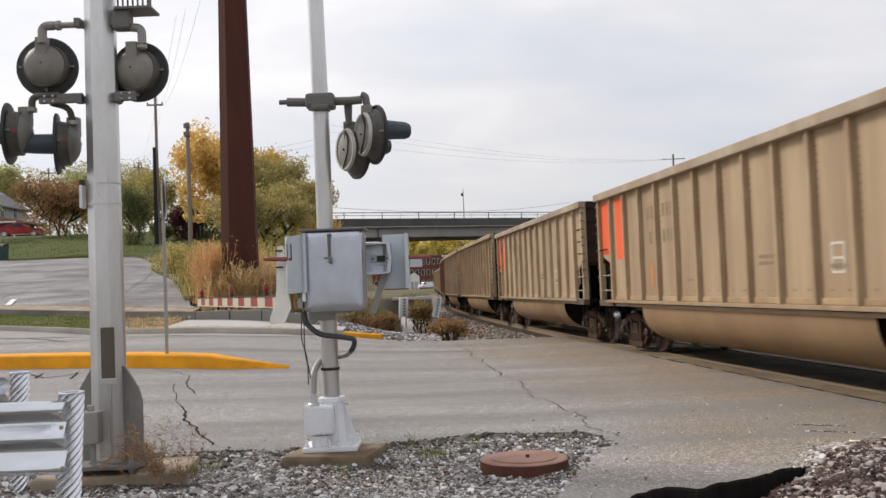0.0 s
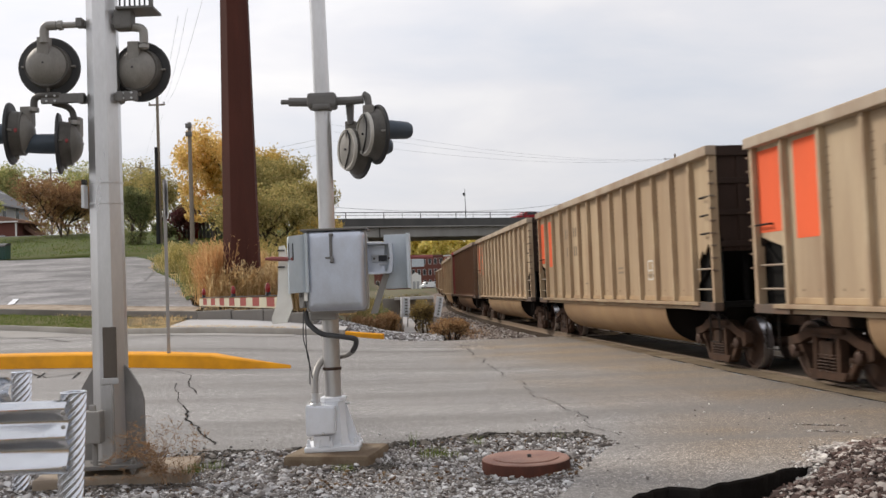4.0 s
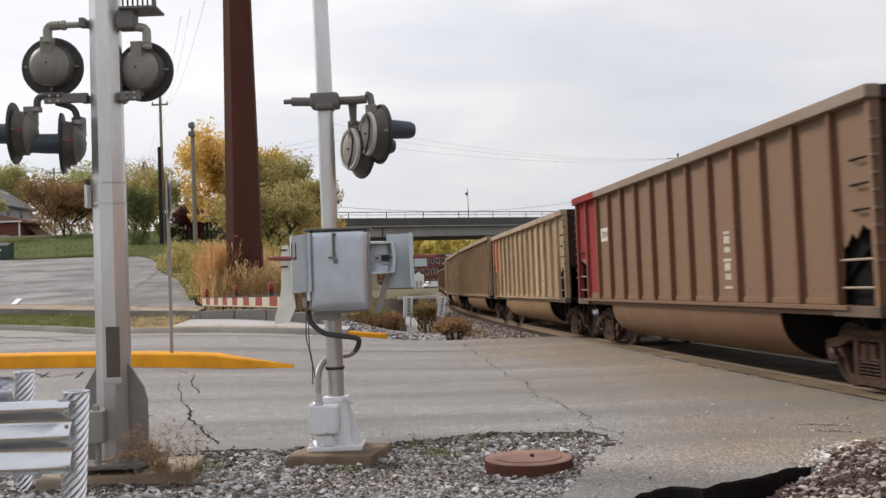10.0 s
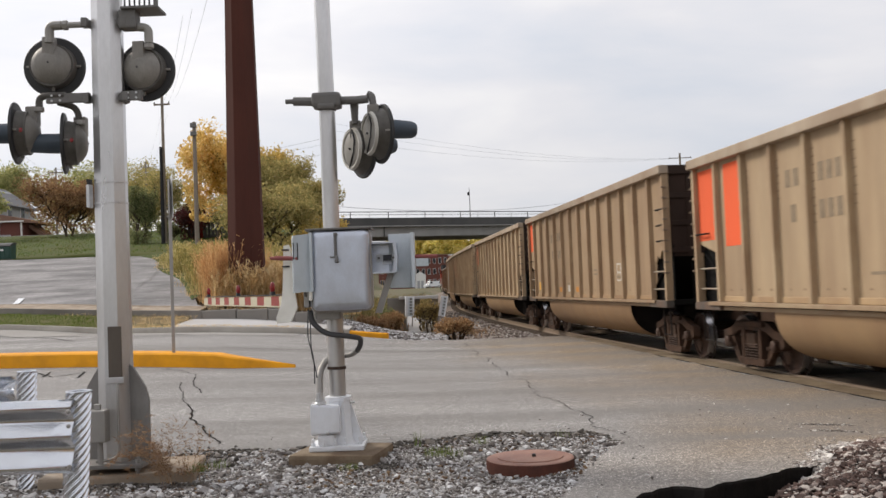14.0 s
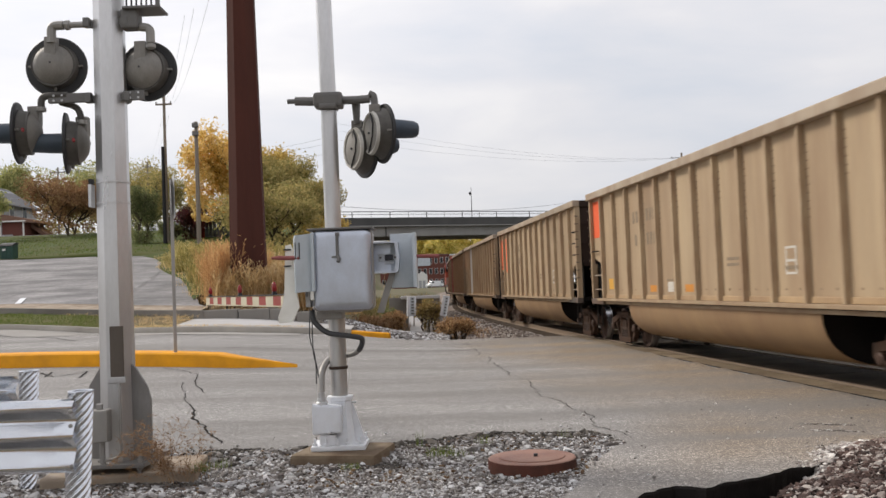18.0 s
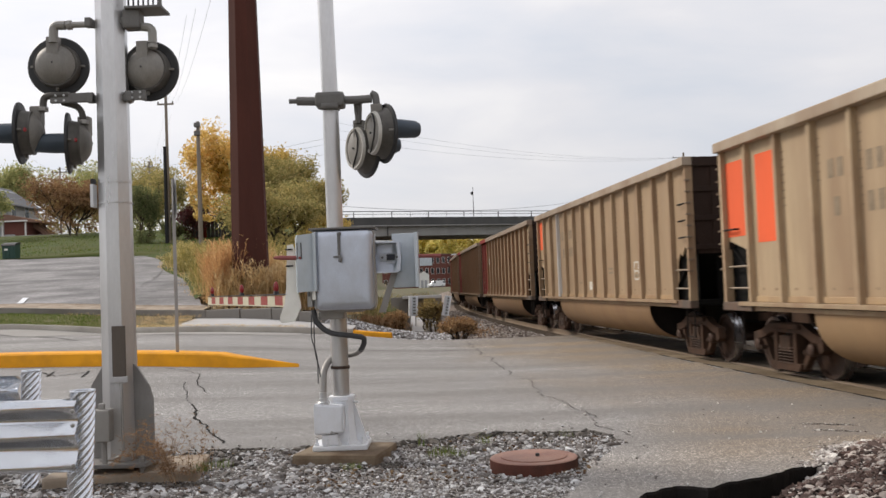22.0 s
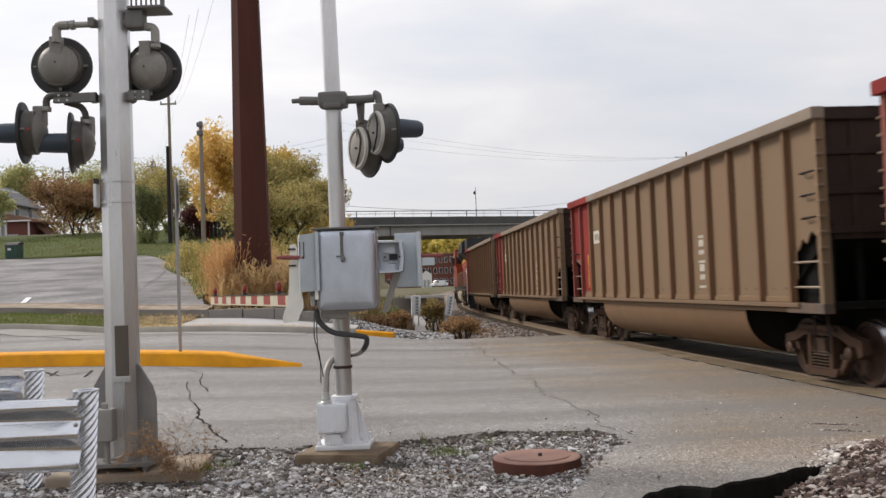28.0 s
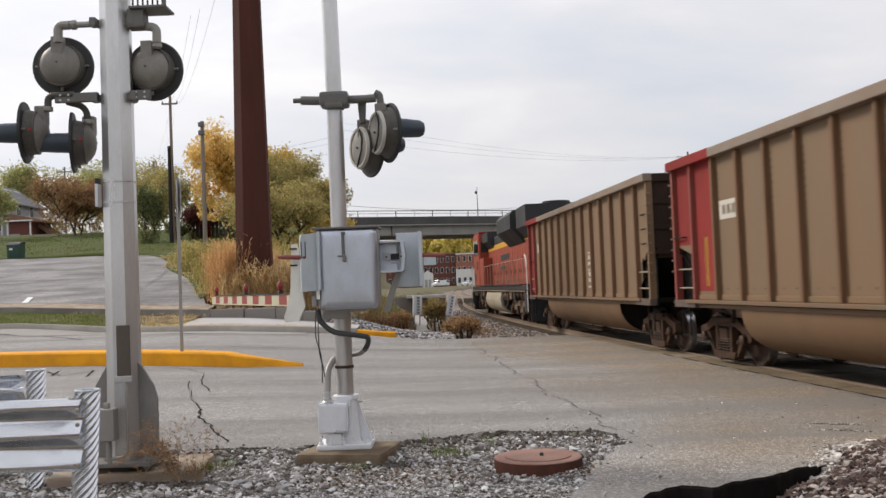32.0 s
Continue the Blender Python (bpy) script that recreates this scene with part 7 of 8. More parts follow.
# ---- big steel pole ----
def steel_pole():
    r = thing("steel_pole", pose(-7.68, 36.0, 0.8), "tall tapered brown weathering-steel pole in dry weeds", "utility pole")
    b, rings = bmnew(), []
    for z, rad in ((0, 0.745), (6, 0.645), (12.5, 0.54), (16, 0.48)):
        rings.append([b.verts.new((rad * math.sin(a), -rad * math.cos(a), z)) for a in (radians(25 + 45 * k) for k in range(8))])
    for r0, r1 in zip(rings, rings[1:]):
        for k in range(8):
            b.faces.new((r0[k], r0[(k + 1) % 8], r1[(k + 1) % 8], r1[k]))
    b.faces.new(rings[-1])
    bmesh.ops.bevel(b, geom=[e for e in b.edges if abs((e.verts[0].co - e.verts[1].co).normalized().z) > 0.9], offset=0.05, segments=2, affect="EDGES")
    part("shaft", b, M["rusty_pole"], r, "dark rust-brown shaft", 20)
    part("footing", lathe(bmnew(), [(-0.6, 0.95), (0.05, 0.95)], (0, 0, 0), (0, 0, 1), 20), M["concrete"], r)


steel_pole()


# ---- utility poles and wires ----
def utility_pole(x, y, z0, z1, rad, mat, label, arms=(), extra=0):
    r = thing("utility_pole", pose(x, y, z0), label, "utility pole", "utility poles")
    part("shaft", tube(bmnew(), [(0, 0, -0.5), (0, 0, z1 - z0)], [rad, rad * 0.75], 10), M[mat], r, "", 40)
    for h, w in arms:
        part("cross_arm", bx(bmnew(), 0, -rad, h - z0, w, 0.10, 0.12, 0.01), M[mat], r)
        for s in (-0.45, 0, 0.45):
            part("insulator", lathe(bmnew(), [(0, 0.04), (0.05, 0.06), (0.16, 0.03)], (s * w, -rad, h - z0 + 0.06), (0, 0, 1), 8), M["clamp_grey"], r)
    for k in range(extra):
        part("fitting", bx(bmnew(), 0.0, -rad - 0.05, z1 - z0 - 0.25 - 0.55 * k, rad * 2.5, 0.24, 0.30, 0.04), M["clamp_grey"], r)
    return r


utility_pole(-20.87, 70, 5.6, 18.2, 0.13, "pole_wood", "tall grey wooden utility pole", ((15.9, 1.2),))
utility_pole(-20.93, 69.6, 5.6, 12.7, 0.15, "pole_dark", "short black utility pole beside a taller one")
utility_pole(-16.42, 62, 4.6, 13.05, 0.155, "pole_wood", "weathered grey utility pole with fittings on top", (), 2)
utility_pole(-38.1, 120, 8.8, 18.9, 0.14, "pole_wood", "distant thin wooden utility pole", ((18.2, 1.0), (16.0, 0.8)))
utility_pole(-45.4, 110, 8.6, 17.2, 0.13, "pole_wood", "wooden utility pole among the trees", ((16.6, 1.8),))
utility_pole(36.95, 150, 0, 21.2, 0.2, "pole_wood", "wooden utility pole beyond the railway", ((20.4, 3.6),))


def wires():
    r = thing("overhead_wires", pose(0, 0, 0), "thin overhead utility wires across the sky", "wires")

    def wire(a, b, sag, rad):
        a, b = Vector(a), Vector(b)
        pts = [a.lerp(b, t) - Vector((0, 0, sag * 4 * t * (1 - t))) for t in (i / 14 for i in range(15))]
        part("wire", tube(bmnew(), pts, rad, 5), M["wire"], r)
    for a, b in (((-10.8, 90, 17.6), (36.6, 150, 20.45)), ((-10.8, 90, 16.9), (37.0, 150, 20.45)), ((-10.8, 90, 16.0), (37.4, 150, 20.45))):
        wire(a, b, 1.3, 0.010)
    for a in ((-10.8, 90, 16.3), (-10.8, 90, 15.7), (-10.8, 90, 14.7)):
        wire(a, (-45.4, 110, 17.0), 1.0, 0.014)
    wire((-13.2, 110, 11.4), (21.5, 160, 15.0), 1.0, 0.03)
    for a, b in (((-8.2, 30, 10.6), (-20.9, 70, 16.0)), ((-7.9, 30, 10.8), (-20.5, 70, 16.0)), ((-6.4, 26, 9.9), (-20.3, 70, 15.9)), ((-20.75, 70, 16.0), (-38.1, 120, 18.3)), ((-20.5, 70, 15.2), (-38.1, 120, 16.2))):
        wire(a, b, 0.6, 0.005)
    for a, b in (((-28, 60, 12.2), (-45.4, 110, 16.8)), ((-45.4, 110, 13.2), (-20.9, 70, 11.5)), ((-46, 110, 14.0), (-58, 104, 14.2))):
        wire(a, b, 0.6, 0.009)


wires()


# ---- houses ----
def window_on(parent, x, y, z, w, h, axis="y"):
    sx, sy = (w, 0.08) if axis == "y" else (0.08, w)
    f = part("window", bx(bmnew(), x, y, z, sx + (0.16 if axis == "y" else 0), sy + (0.16 if axis == "x" else 0), h + 0.16, 0.01), M["plaster_white"], parent, "white window frame")
    d = 0.03
    part("pane", bx(bmnew(), x - (d if axis == "x-" else 0) + (d if axis == "x" else 0), y - (d if axis == "y" else 0), z, sx, sy, h), M["glass_dark"], f)
    return f


def houses():
    r = thing("house", pose(-56.6, 116, 9.2), "two-storey pale grey clapboard house with gable roof", "house")
    w = bmnew()
    prism(w, [(-3.8, -0.5), (3.8, -0.5), (3.8, 4.4), (0.6, 6.6), (-0.6, 6.6), (-3.8, 4.4)], "y", -4, 5)
    part("wall", w, M["house_grey"], r, "grey clapboard walls")
    for s in (-1, 1):
        q = bmnew()
        prism(q, [(s * 0.0, 6.98), (s * 4.25, 4.20), (s * 4.2, 4.03), (s * 0.0, 6.78)], "y", -4.4, 5.4)
        part("roof", q, M["roof_grey"], r, "grey shingle roof")
    for x, z in ((2.3, 1.6), (2.3, 3.9), (-1.5, 1.6), (-1.5, 3.9)):
        window_on(r, x, -4.02, z, 0.9, 1.3)
    for y, z in ((-2, 3.5), (1.5, 3.5)):
        window_on(r, 3.82, y, z, 0.9, 1.3, "x")
    part("porch_roof", bx(bmnew(), 2.0, -5.0, 2.65, 3.6, 2.0, 0.16, 0.02), M["roof_grey"], r)
    for x in (0.4, 3.6):
        part("porch_post", bx(bmnew(), x, -5.8, 1.0, 0.16, 0.16, 3.2), M["plaster_white"], r)
    g = thing("brick_garage", pose(-49.7, 111, 8.6), "low red brick garage with brown sloping roof", "garage")
    part("wall", bx(bmnew(), -0.3, 0, 0.9, 2.7, 5.0, 2.8), M["brick"], g, "red brick walls")
    q = bmnew()
    prism(q, [(-2.0, 2.55), (-1.6, 3.2), (-0.9, 3.1), (2.6, 2.3), (2.6, 2.1), (-1.9, 2.4)], "y", -3.0, 3.0)
    part("roof", q, M["roof_brown"], g, "brown shingle roof")
    part("fascia", bx(bmnew(), -0.3, -3.03, 2.36, 3.2, 0.06, 0.16), M["plaster_white"], g, "white fascia board")
    for x in (-1.7, 0.95):
        part("post", bx(bmnew(), x, -2.8, 1.0, 0.15, 0.15, 2.6), M["plaster_white"], g, "white porch post")
    part("low_wall", bx(bmnew(), -1.0, -2.7, 0.2, 1.3, 0.12, 1.3), M["house_grey"], g, "grey low wall")
    st = thing("stair_shed", pose(-47.0, 111, 8.6), "brown sloped stair cover beside the garage", "shed")
    q = bmnew()
    prism(q, [(-1.6, 2.3), (1.3, 0.0), (0.7, 0.0), (-1.6, 1.7)], "y", -1.2, 1.2)
    part("roof", q, M["roof_brown"], st)
    f = thing("board_fence", pose(-18.4, 75.5, 6.2), "dark grey board fence with a red panel behind shrubs", "fence")
    for k in range(15):
        part("board", bx(bmnew(), -2.2 + k * 0.31, 0, 0.85, 0.28, 0.06, 1.9 + 0.2 * (k % 4 == 2), 0.01), M["patch_red" if k in (2, 3) else "fence_dark"], f)
    b = thing("waste_bin", pose(-27.75, 59.5, 4.35), "dark green steel waste container on the grass", "waste container")
    q = bmnew()
    prism(q, [(-0.36, 0.06), (0.36, 0.06), (0.40, 0.98), (-0.40, 0.84)], "x", -0.40, 0.40)
    part("body", q, M["bin_green"], b)
    q = bmnew()
    prism(q, [(-0.46, 0.84), (0.43, 0.99), (0.41, 1.06), (0.14, 1.09), (-0.34, 0.99), (-0.46, 0.88)], "x", -0.43, 0.43)
    part("lid", q, M["black_paint"], b, "rounded black plastic lid")
    for x in (-0.26, 0.0, 0.26):
        part("rib", bx(bmnew(), x, -0.39, 0.46, 0.07, 0.05, 0.66, 0.01), M["bin_green"], b)
    part("label_plate", bx(bmnew(), -0.13, -0.425, 0.62, 0.2, 0.01, 0.12), M["plaster_white"], b)


houses()


def town():
    """Brick buildings and vehicles seen under the overpass."""
    sheet("far_yard", np.arange(-44, 40, 3.0), np.arange(150, 420, 6.0), lambda x, y: lerp_at(y, (150, 190, 230, 270), (0.2, 0.8, 1.15, 1.35)) if x < track_x(y) - 3 or y > 236 else lerp_at(y, *RISE) - 0.7, M["ground"], "brown earth yard beyond the overpass", "ground")

    def block(x, y, w, d, h, storeys, cols, wall, label, shop=False):
        r = thing("brick_building", pose(x, y, 1.3), label, "building", "brick buildings in the town")
        part("wall", bx(bmnew(), 0, 0, h / 2, w, d, h), M[wall], r, "brick walls")
        part("cornice", bx(bmnew(), 0, 0, h + 0.05, w + 0.4, d + 0.4, 0.4), M["plaster_white" if shop else "brick"], r)
        part("roof", bx(bmnew(), 0, 0, h + 0.3, w - 0.5, d - 0.5, 0.12), M["roof_grey"], r)
        if shop:
            part("shop_front", bx(bmnew(), 0, -d / 2 - 0.05, 2.6, w, 0.16, 5.2), M["plaster_white"], r)
        for s in range(storeys):
            for c in range(cols):
                window_on(r, -w / 2 + (c + 0.5) * w / cols, -d / 2 - (0.16 if shop and s == 0 else 0.04), 1.8 + s * h / storeys, w / cols * 0.46, h / storeys * 0.5)
        return r
    main = block(-5.75, 306, 10.5, 12, 10.1, 3, 6, "brick", "three-storey dark red brick building with white windows")
    part("sign_board", bx(bmnew(), -2.9, -6.2, 8.2, 3.9, 0.2, 2.5), M["plate_blue"], main, "pale blue-white board")
    block(3.1, 304, 7.0, 12, 10.0, 3, 4, "brick_light", "lighter red brick building with white shop front", True)
    block(-17.2, 308, 11, 12, 8.6, 2, 5, "brick", "two-storey red brick building")
    s = thing("white_shed", pose(-8.8, 280, 1.3), "small white metal shed with peaked roof", "shed")
    q = bmnew()
    prism(q, [(-1.5, 0), (1.5, 0), (1.5, 3.9), (0, 4.9), (-1.5, 3.9)], "y", -2, 2)
    part("body", q, M["plaster_white"], s)
    for x in (-0.5, 0.6):
        part("door", bx(bmnew(), x, -2.03, 1.1, 0.8, 0.05, 2.2), M["house_grey"], s)


town()


def vehicle(name, paint, shape, label, m, light=True):
    """A car in parts; x forward, wheels on z = 0."""
    r = thing(name, m, label, "car", "cars")
    L = {"sedan": 4.7, "pickup": 5.3, "van": 5.2}[shape]
    low = [(-L / 2, 0.35), (L / 2, 0.35), (L / 2 + 0.03, 0.62), (L / 2 - 0.15, 0.82), (L * 0.22, 0.95), (-L * 0.40, 0.98), (-L / 2, 0.90)]
    if shape == "pickup":
        low = [(-L / 2, 0.5), (L / 2, 0.5), (L / 2, 0.95), (L / 2 - 0.2, 1.12), (L * 0.2, 1.18), (-L / 2, 1.15)]
    if shape == "van":
        low = [(-L / 2, 0.35), (L / 2, 0.35), (L / 2, 0.8), (L * 0.34, 1.05), (-L / 2, 1.05)]
    b = bmnew()
    prism(b, low, "y", -0.88, 0.88)
    bmesh.ops.bevel(b, geom=list(b.edges), offset=0.05, segments=2, affect="EDGES")
    part("body", b, M[paint], r, "", 40)
    top = {"sedan": [(-L * 0.36, 0.95), (L * 0.2, 0.93), (L * 0.05, 1.40), (-L * 0.22, 1.42)], "pickup": [(-L * 0.10, 1.15), (L * 0.22, 1.15), (L * 0.12, 1.72), (-L * 0.07, 1.74)],
           "van": [(-L * 0.49, 1.02), (L * 0.34, 1.02), (L * 0.24, 1.85), (-L * 0.48, 1.9)]}[shape]
    c = bmnew()
    prism(c, top, "y", -0.76, 0.76)
    bmesh.ops.bevel(c, geom=list(c.edges), offset=0.05, segments=2, affect="EDGES")
    part("cabin", c, M[paint], r, "", 40)
    zc, hh = (top[0][1] + top[2][1]) / 2 + 0.03, (top[2][1] - top[0][1]) * 0.6
    for sy in (-1, 1):
        for k, x in enumerate((top[3][0] + 0.42, top[2][0] - 0.3)):
            part("window", bx(bmnew(), x, sy * 0.765, zc, 0.72, 0.02, hh, 0.006), M["glass_dark"], r)
    part("windscreen", bx(bmnew(), 0, 0, 0, 0.03, 1.3, hh * 1.15, 0.006), M["glass_dark"], r, at=Matrix.Translation(((top[1][0] + top[2][0]) / 2 + 0.02, 0, zc)) @ Matrix.Rotation(-math.atan2(top[1][0] - top[2][0], top[2][1] - top[1][1]), 4, "Y"))
    for sx in (-0.3, 0.3):
        for sy in (-1, 1):
            w = part("wheel", lathe(bmnew(), [(-0.1, 0.28), (-0.1, 0.33), (0.1, 0.33), (0.1, 0.28)], (sx * L, sy * 0.80, 0.33), (0, sy, 0), 20), M["rubber"], r, "black tyre")
            part("rim", lathe(bmnew(), [(0.08, 0.21), (0.105, 0.20), (0.11, 0.05)], (sx * L, sy * 0.80, 0.33), (0, sy, 0), 14), M["galvanised"], w)
    for sy in (-0.6, 0.6):
        part("headlight", bx(bmnew(), L / 2 - 0.02, sy, 0.7 if shape != "pickup" else 0.9, 0.06, 0.32, 0.14, 0.02), M["plaster_white"], r)
        part("tail_light", bx(bmnew(), -L / 2 + 0.01, sy * 1.2, 0.8, 0.05, 0.2, 0.16, 0.02), M["red_lens"], r)
    return r


vehicle("van", "car_white", "van", "white van parked in the yard beyond the overpass", pose(-5.1, 270, 1.35, 0, 0, 215))
vehicle("car", "car_white", "sedan", "white car parked in the distant yard", pose(2.6, 268, 1.35, 0, 0, 240))
RED_CAR = vehicle("red_car", "car_red", "sedan", "dark red car driving along the hill street", pose(-43, 97, 8.4))
BLUE_CAR = vehicle("blue_car", "car_blue", "sedan", "dark teal-blue car driving over the bridge", pose(-90, 97, 8.4))
WHITE_CAR = vehicle("white_car", "car_white", "sedan", "white car driving along the hill street", pose(60, 130, 8.7))


# ---- trees and weeds ----
def leaf_mesh(name, rows, mat, size, seed):
    """Leaves as small bent quads at rows of (x, y, z)."""
    rng = np.random.RandomState(seed)
    p = np.array(rows)
    n = len(p)
    a, b = rng.normal(size=(n, 3)), rng.normal(size=(n, 3))
    a /= np.linalg.norm(a, axis=1)[:, None]
    b -= a * (a * b).sum(1)[:, None]
    b /= np.linalg.norm(b, axis=1)[:, None]
    s = size * rng.uniform(0.55, 1.35, (n, 1))
    c = np.cross(a, b)
    v = np.stack([p - a * s, p - b * s * 0.55 + c * s * 0.2, p + a * s, p + b * s * 0.55 + c * s * 0.2], 1).reshape(-1, 3)
    me = bpy.data.meshes.new(name)
    me.from_pydata(v.tolist(), [], [(4 * i, 4 * i + 1, 4 * i + 2, 4 * i + 3) for i in range(n)])
    me.materials.append(M[mat])
    return me


def tree(x, y, h, spread_r, leaf, label, seed, leaves=5200, size=0.13, bare=0.28, stems=1, name="tree", category="tree", lean=0.0, full=0.8, sink=0.1):
    rng = random.Random(seed)
    z0 = land(x, y)
    r = thing(name, pose(x, y, z0 - sink), label, category, "trees and shrubs")
    wood, tips = bmnew(), []

    def limb(p, d, length, rad, depth):
        pts = [p]
        for i in range(4):
            d = (d + Vector((rng.gauss(0, 0.16), rng.gauss(0, 0.16), rng.gauss(0.05, 0.10)))).normalized()
            pts.append(pts[-1] + d * length / 4)
        tube(wood, pts, [rad * (1 - 0.17 * i) for i in range(5)], 7 if depth == 0 else 5, False)
        if depth >= 3:
            tips.extend(pts[1:])
            return
        kids = rng.randint(4, 6) if depth == 0 else rng.randint(3, 4)
        for k in range(kids):
            t = rng.uniform(0.45, 1.0) if depth else rng.uniform(0.55, 1.0)
            base = pts[min(4, int(t * 4))]
            ang = rng.uniform(0, 2 * math.pi)
            out = Vector((math.cos(ang), math.sin(ang), rng.uniform(0.15, 1.0))).normalized()
            limb(base, (d * 0.45 + out).normalized(), length * rng.uniform(0.55, 0.78), rad * 0.5, depth + 1)
        if depth >= 1:
            tips.append(pts[-1])
    for k in range(stems):
        a = 2 * math.pi * k / stems + seed
        limb(Vector((0.25 * math.cos(a) * (stems > 1), 0.25 * math.sin(a) * (stems > 1), 0)), Vector((0.35 * math.cos(a) * (stems > 1) + lean, 0.35 * math.sin(a) * (stems > 1), 1)), h * 0.42, h * 0.013 + 0.03, 0)
    top = max(t.z for t in tips)
    wide = sorted(math.hypot(t.x, t.y) for t in tips)[int(len(tips) * 0.92)]
    sc = Vector((spread_r / max(wide, 0.1), spread_r / max(wide, 0.1), h * 0.96 / top))
    for v in wood.verts:
        v.co = Vector((v.co.x * sc.x if v.co.z > h * 0.2 else v.co.x, v.co.y * sc.y if v.co.z > h * 0.2 else v.co.y, v.co.z * sc.z))
    part("trunk", wood, M["bark"], r, "dark branching trunk", True)
    rows = []
    tips = [Vector((t.x * sc.x, t.y * sc.y, t.z * sc.z)) for t in tips]
    tips = [t for t in tips if t.z > h * bare] or tips
    weight = [max(0.05, 0.4 + noise.noise(t * 0.5 + Vector((seed, 0, 0)))) for t in tips]
    for _ in range(int(leaves * full)):
        a, q, e = rng.uniform(0, 2 * math.pi), rng.uniform(0.35, 1.0) ** 0.6, rng.uniform(bare, 0.97)
        wide_here = spread_r * (0.55 + 0.6 * math.sin(math.pi * min(1.0, (e - bare) / (1.0 - bare) * 0.8 + 0.12))) * (0.85 + 0.45 * noise.noise((math.cos(a) * 1.3 + seed, math.sin(a) * 1.3, e * 3)))
        p = Vector((q * wide_here * math.cos(a), q * wide_here * math.sin(a), e * h))
        if noise.noise(p * 0.75 + Vector((seed * 3, 0, 0))) > 0.05:
            rows.append(p[:])
    for t in rng.choices(tips, weight, k=leaves):
        g = spread_r * 0.17
        d = [max(-1.6, min(1.6, rng.gauss(0, 1))) * g for _ in range(3)]
        rows.append((t.x + d[0], t.y + d[1], t.z + d[2] * 0.9))
    part("crown", leaf_mesh("crown", rows, leaf, size, seed), None, r, "uneven leafy crown")
    return r


tree(-17.2, 71, 8.6, 3.0, "leaf_yellow", "tall tree with bright golden yellow autumn leaves", 3, 15000, 0.125, 0.2, full=1.1)
tree(-14.0, 74, 7.4, 2.2, "leaf_gold", "tree with olive and yellow autumn leaves", 5, 11000, 0.11, 0.1, full=0.7)
tree(-12.0, 66, 6.2, 2.2, "leaf_olive", "broad tree with fading olive green leaves", 7, 16000, 0.09, 0.03, full=0.6)
tree(-9.6, 62, 5.2, 2.0, "leaf_olive", "rounded olive green tree beside the overpass", 9, 17000, 0.085, 0.02, full=0.7)
tree(-7.9, 61, 4.3, 1.7, "leaf_gold", "small golden olive tree at the end of the row", 33, 9000, 0.085, 0.02, full=0.6)
tree(-10.4, 56, 4.4, 2.4, "leaf_olive", "low olive green thicket behind the pole", 10, 9000, 0.09, 0.02, 4, "shrub", "shrub", full=0.5)
tree(-7.2, 59, 4.4, 1.3, "leaf_olive", "small olive tree at the foot of the overpass", 12, 5500, 0.085, 0.02, 4, "shrub", "shrub", full=0.5)
tree(-35.3, 88, 5.6, 3.3, "leaf_rust", "low spreading tree with rusty brown leaves", 13, 13000, 0.10, 0.10, 3, full=0.8)
tree(-22.9, 70.5, 4.6, 1.15, "leaf_dark", "dark green upright shrub behind the mast", 15, 8000, 0.075, 0.02, 4, full=0.9)
tree(-24.6, 82, 6.2, 2.2, "leaf_olive", "thin olive tree on the street bank", 34, 6500, 0.10, 0.25, 2, full=0.3)
tree(-20.2, 75, 2.9, 1.3, "leaf_wine", "dark wine-red leafy autumn shrub", 17, 3500, 0.08, 0.02, 4, "shrub", "shrub")
tree(-21.8, 74, 1.6, 0.9, "leaf_dark", "low green shrub by the street", 18, 1800, 0.08, 0.02, 4, "shrub", "shrub")
tree(-16.0, 72, 2.4, 1.5, "leaf_dark", "dark green shrub beside the board fence", 30, 2600, 0.08, 0.02, 4, "shrub", "shrub")
tree(-44.5, 113, 6.4, 3.4, "leaf_olive", "fading olive tree beyond the street", 35, 7000, 0.15, 0.12, full=0.5)
tree(-36.6, 112, 5.4, 2.8, "leaf_green", "thin yellowing tree beyond the street", 36, 4500, 0.15, 0.12, 2, full=0.4)
tree(-57.5, 130, 11.6, 4.6, "leaf_green", "large green and yellow tree behind the house", 19, 12000, 0.17, 0.2, full=0.45)
tree(-50.0, 134, 12.6, 5.4, "leaf_green", "large yellowing tree behind the house", 21, 16000, 0.17, 0.15, full=0.5)
tree(-43.2, 130, 11.8, 4.4, "leaf_olive", "tall thinning green tree behind the garage", 23, 10000, 0.16, 0.15, full=0.4)
tree(-41.6, 84, 5.4, 1.9, "leaf_green", "green tree at the end of the street bank", 25, 3500, 0.13, full=0.5)
tree(-23.5, 112, 4.6, 2.2, "leaf_green", "thin distant tree with sparse leaves", 27, 1500, 0.16, full=0.2)
tree(-20.0, 118, 4.2, 2.0, "leaf_olive", "thin distant tree with few leaves", 28, 900, 0.16, full=0.1)
tree(-30.5, 118, 5.6, 2.6, "leaf_green", "distant green tree beyond the street", 29, 2600, 0.18, full=0.4)


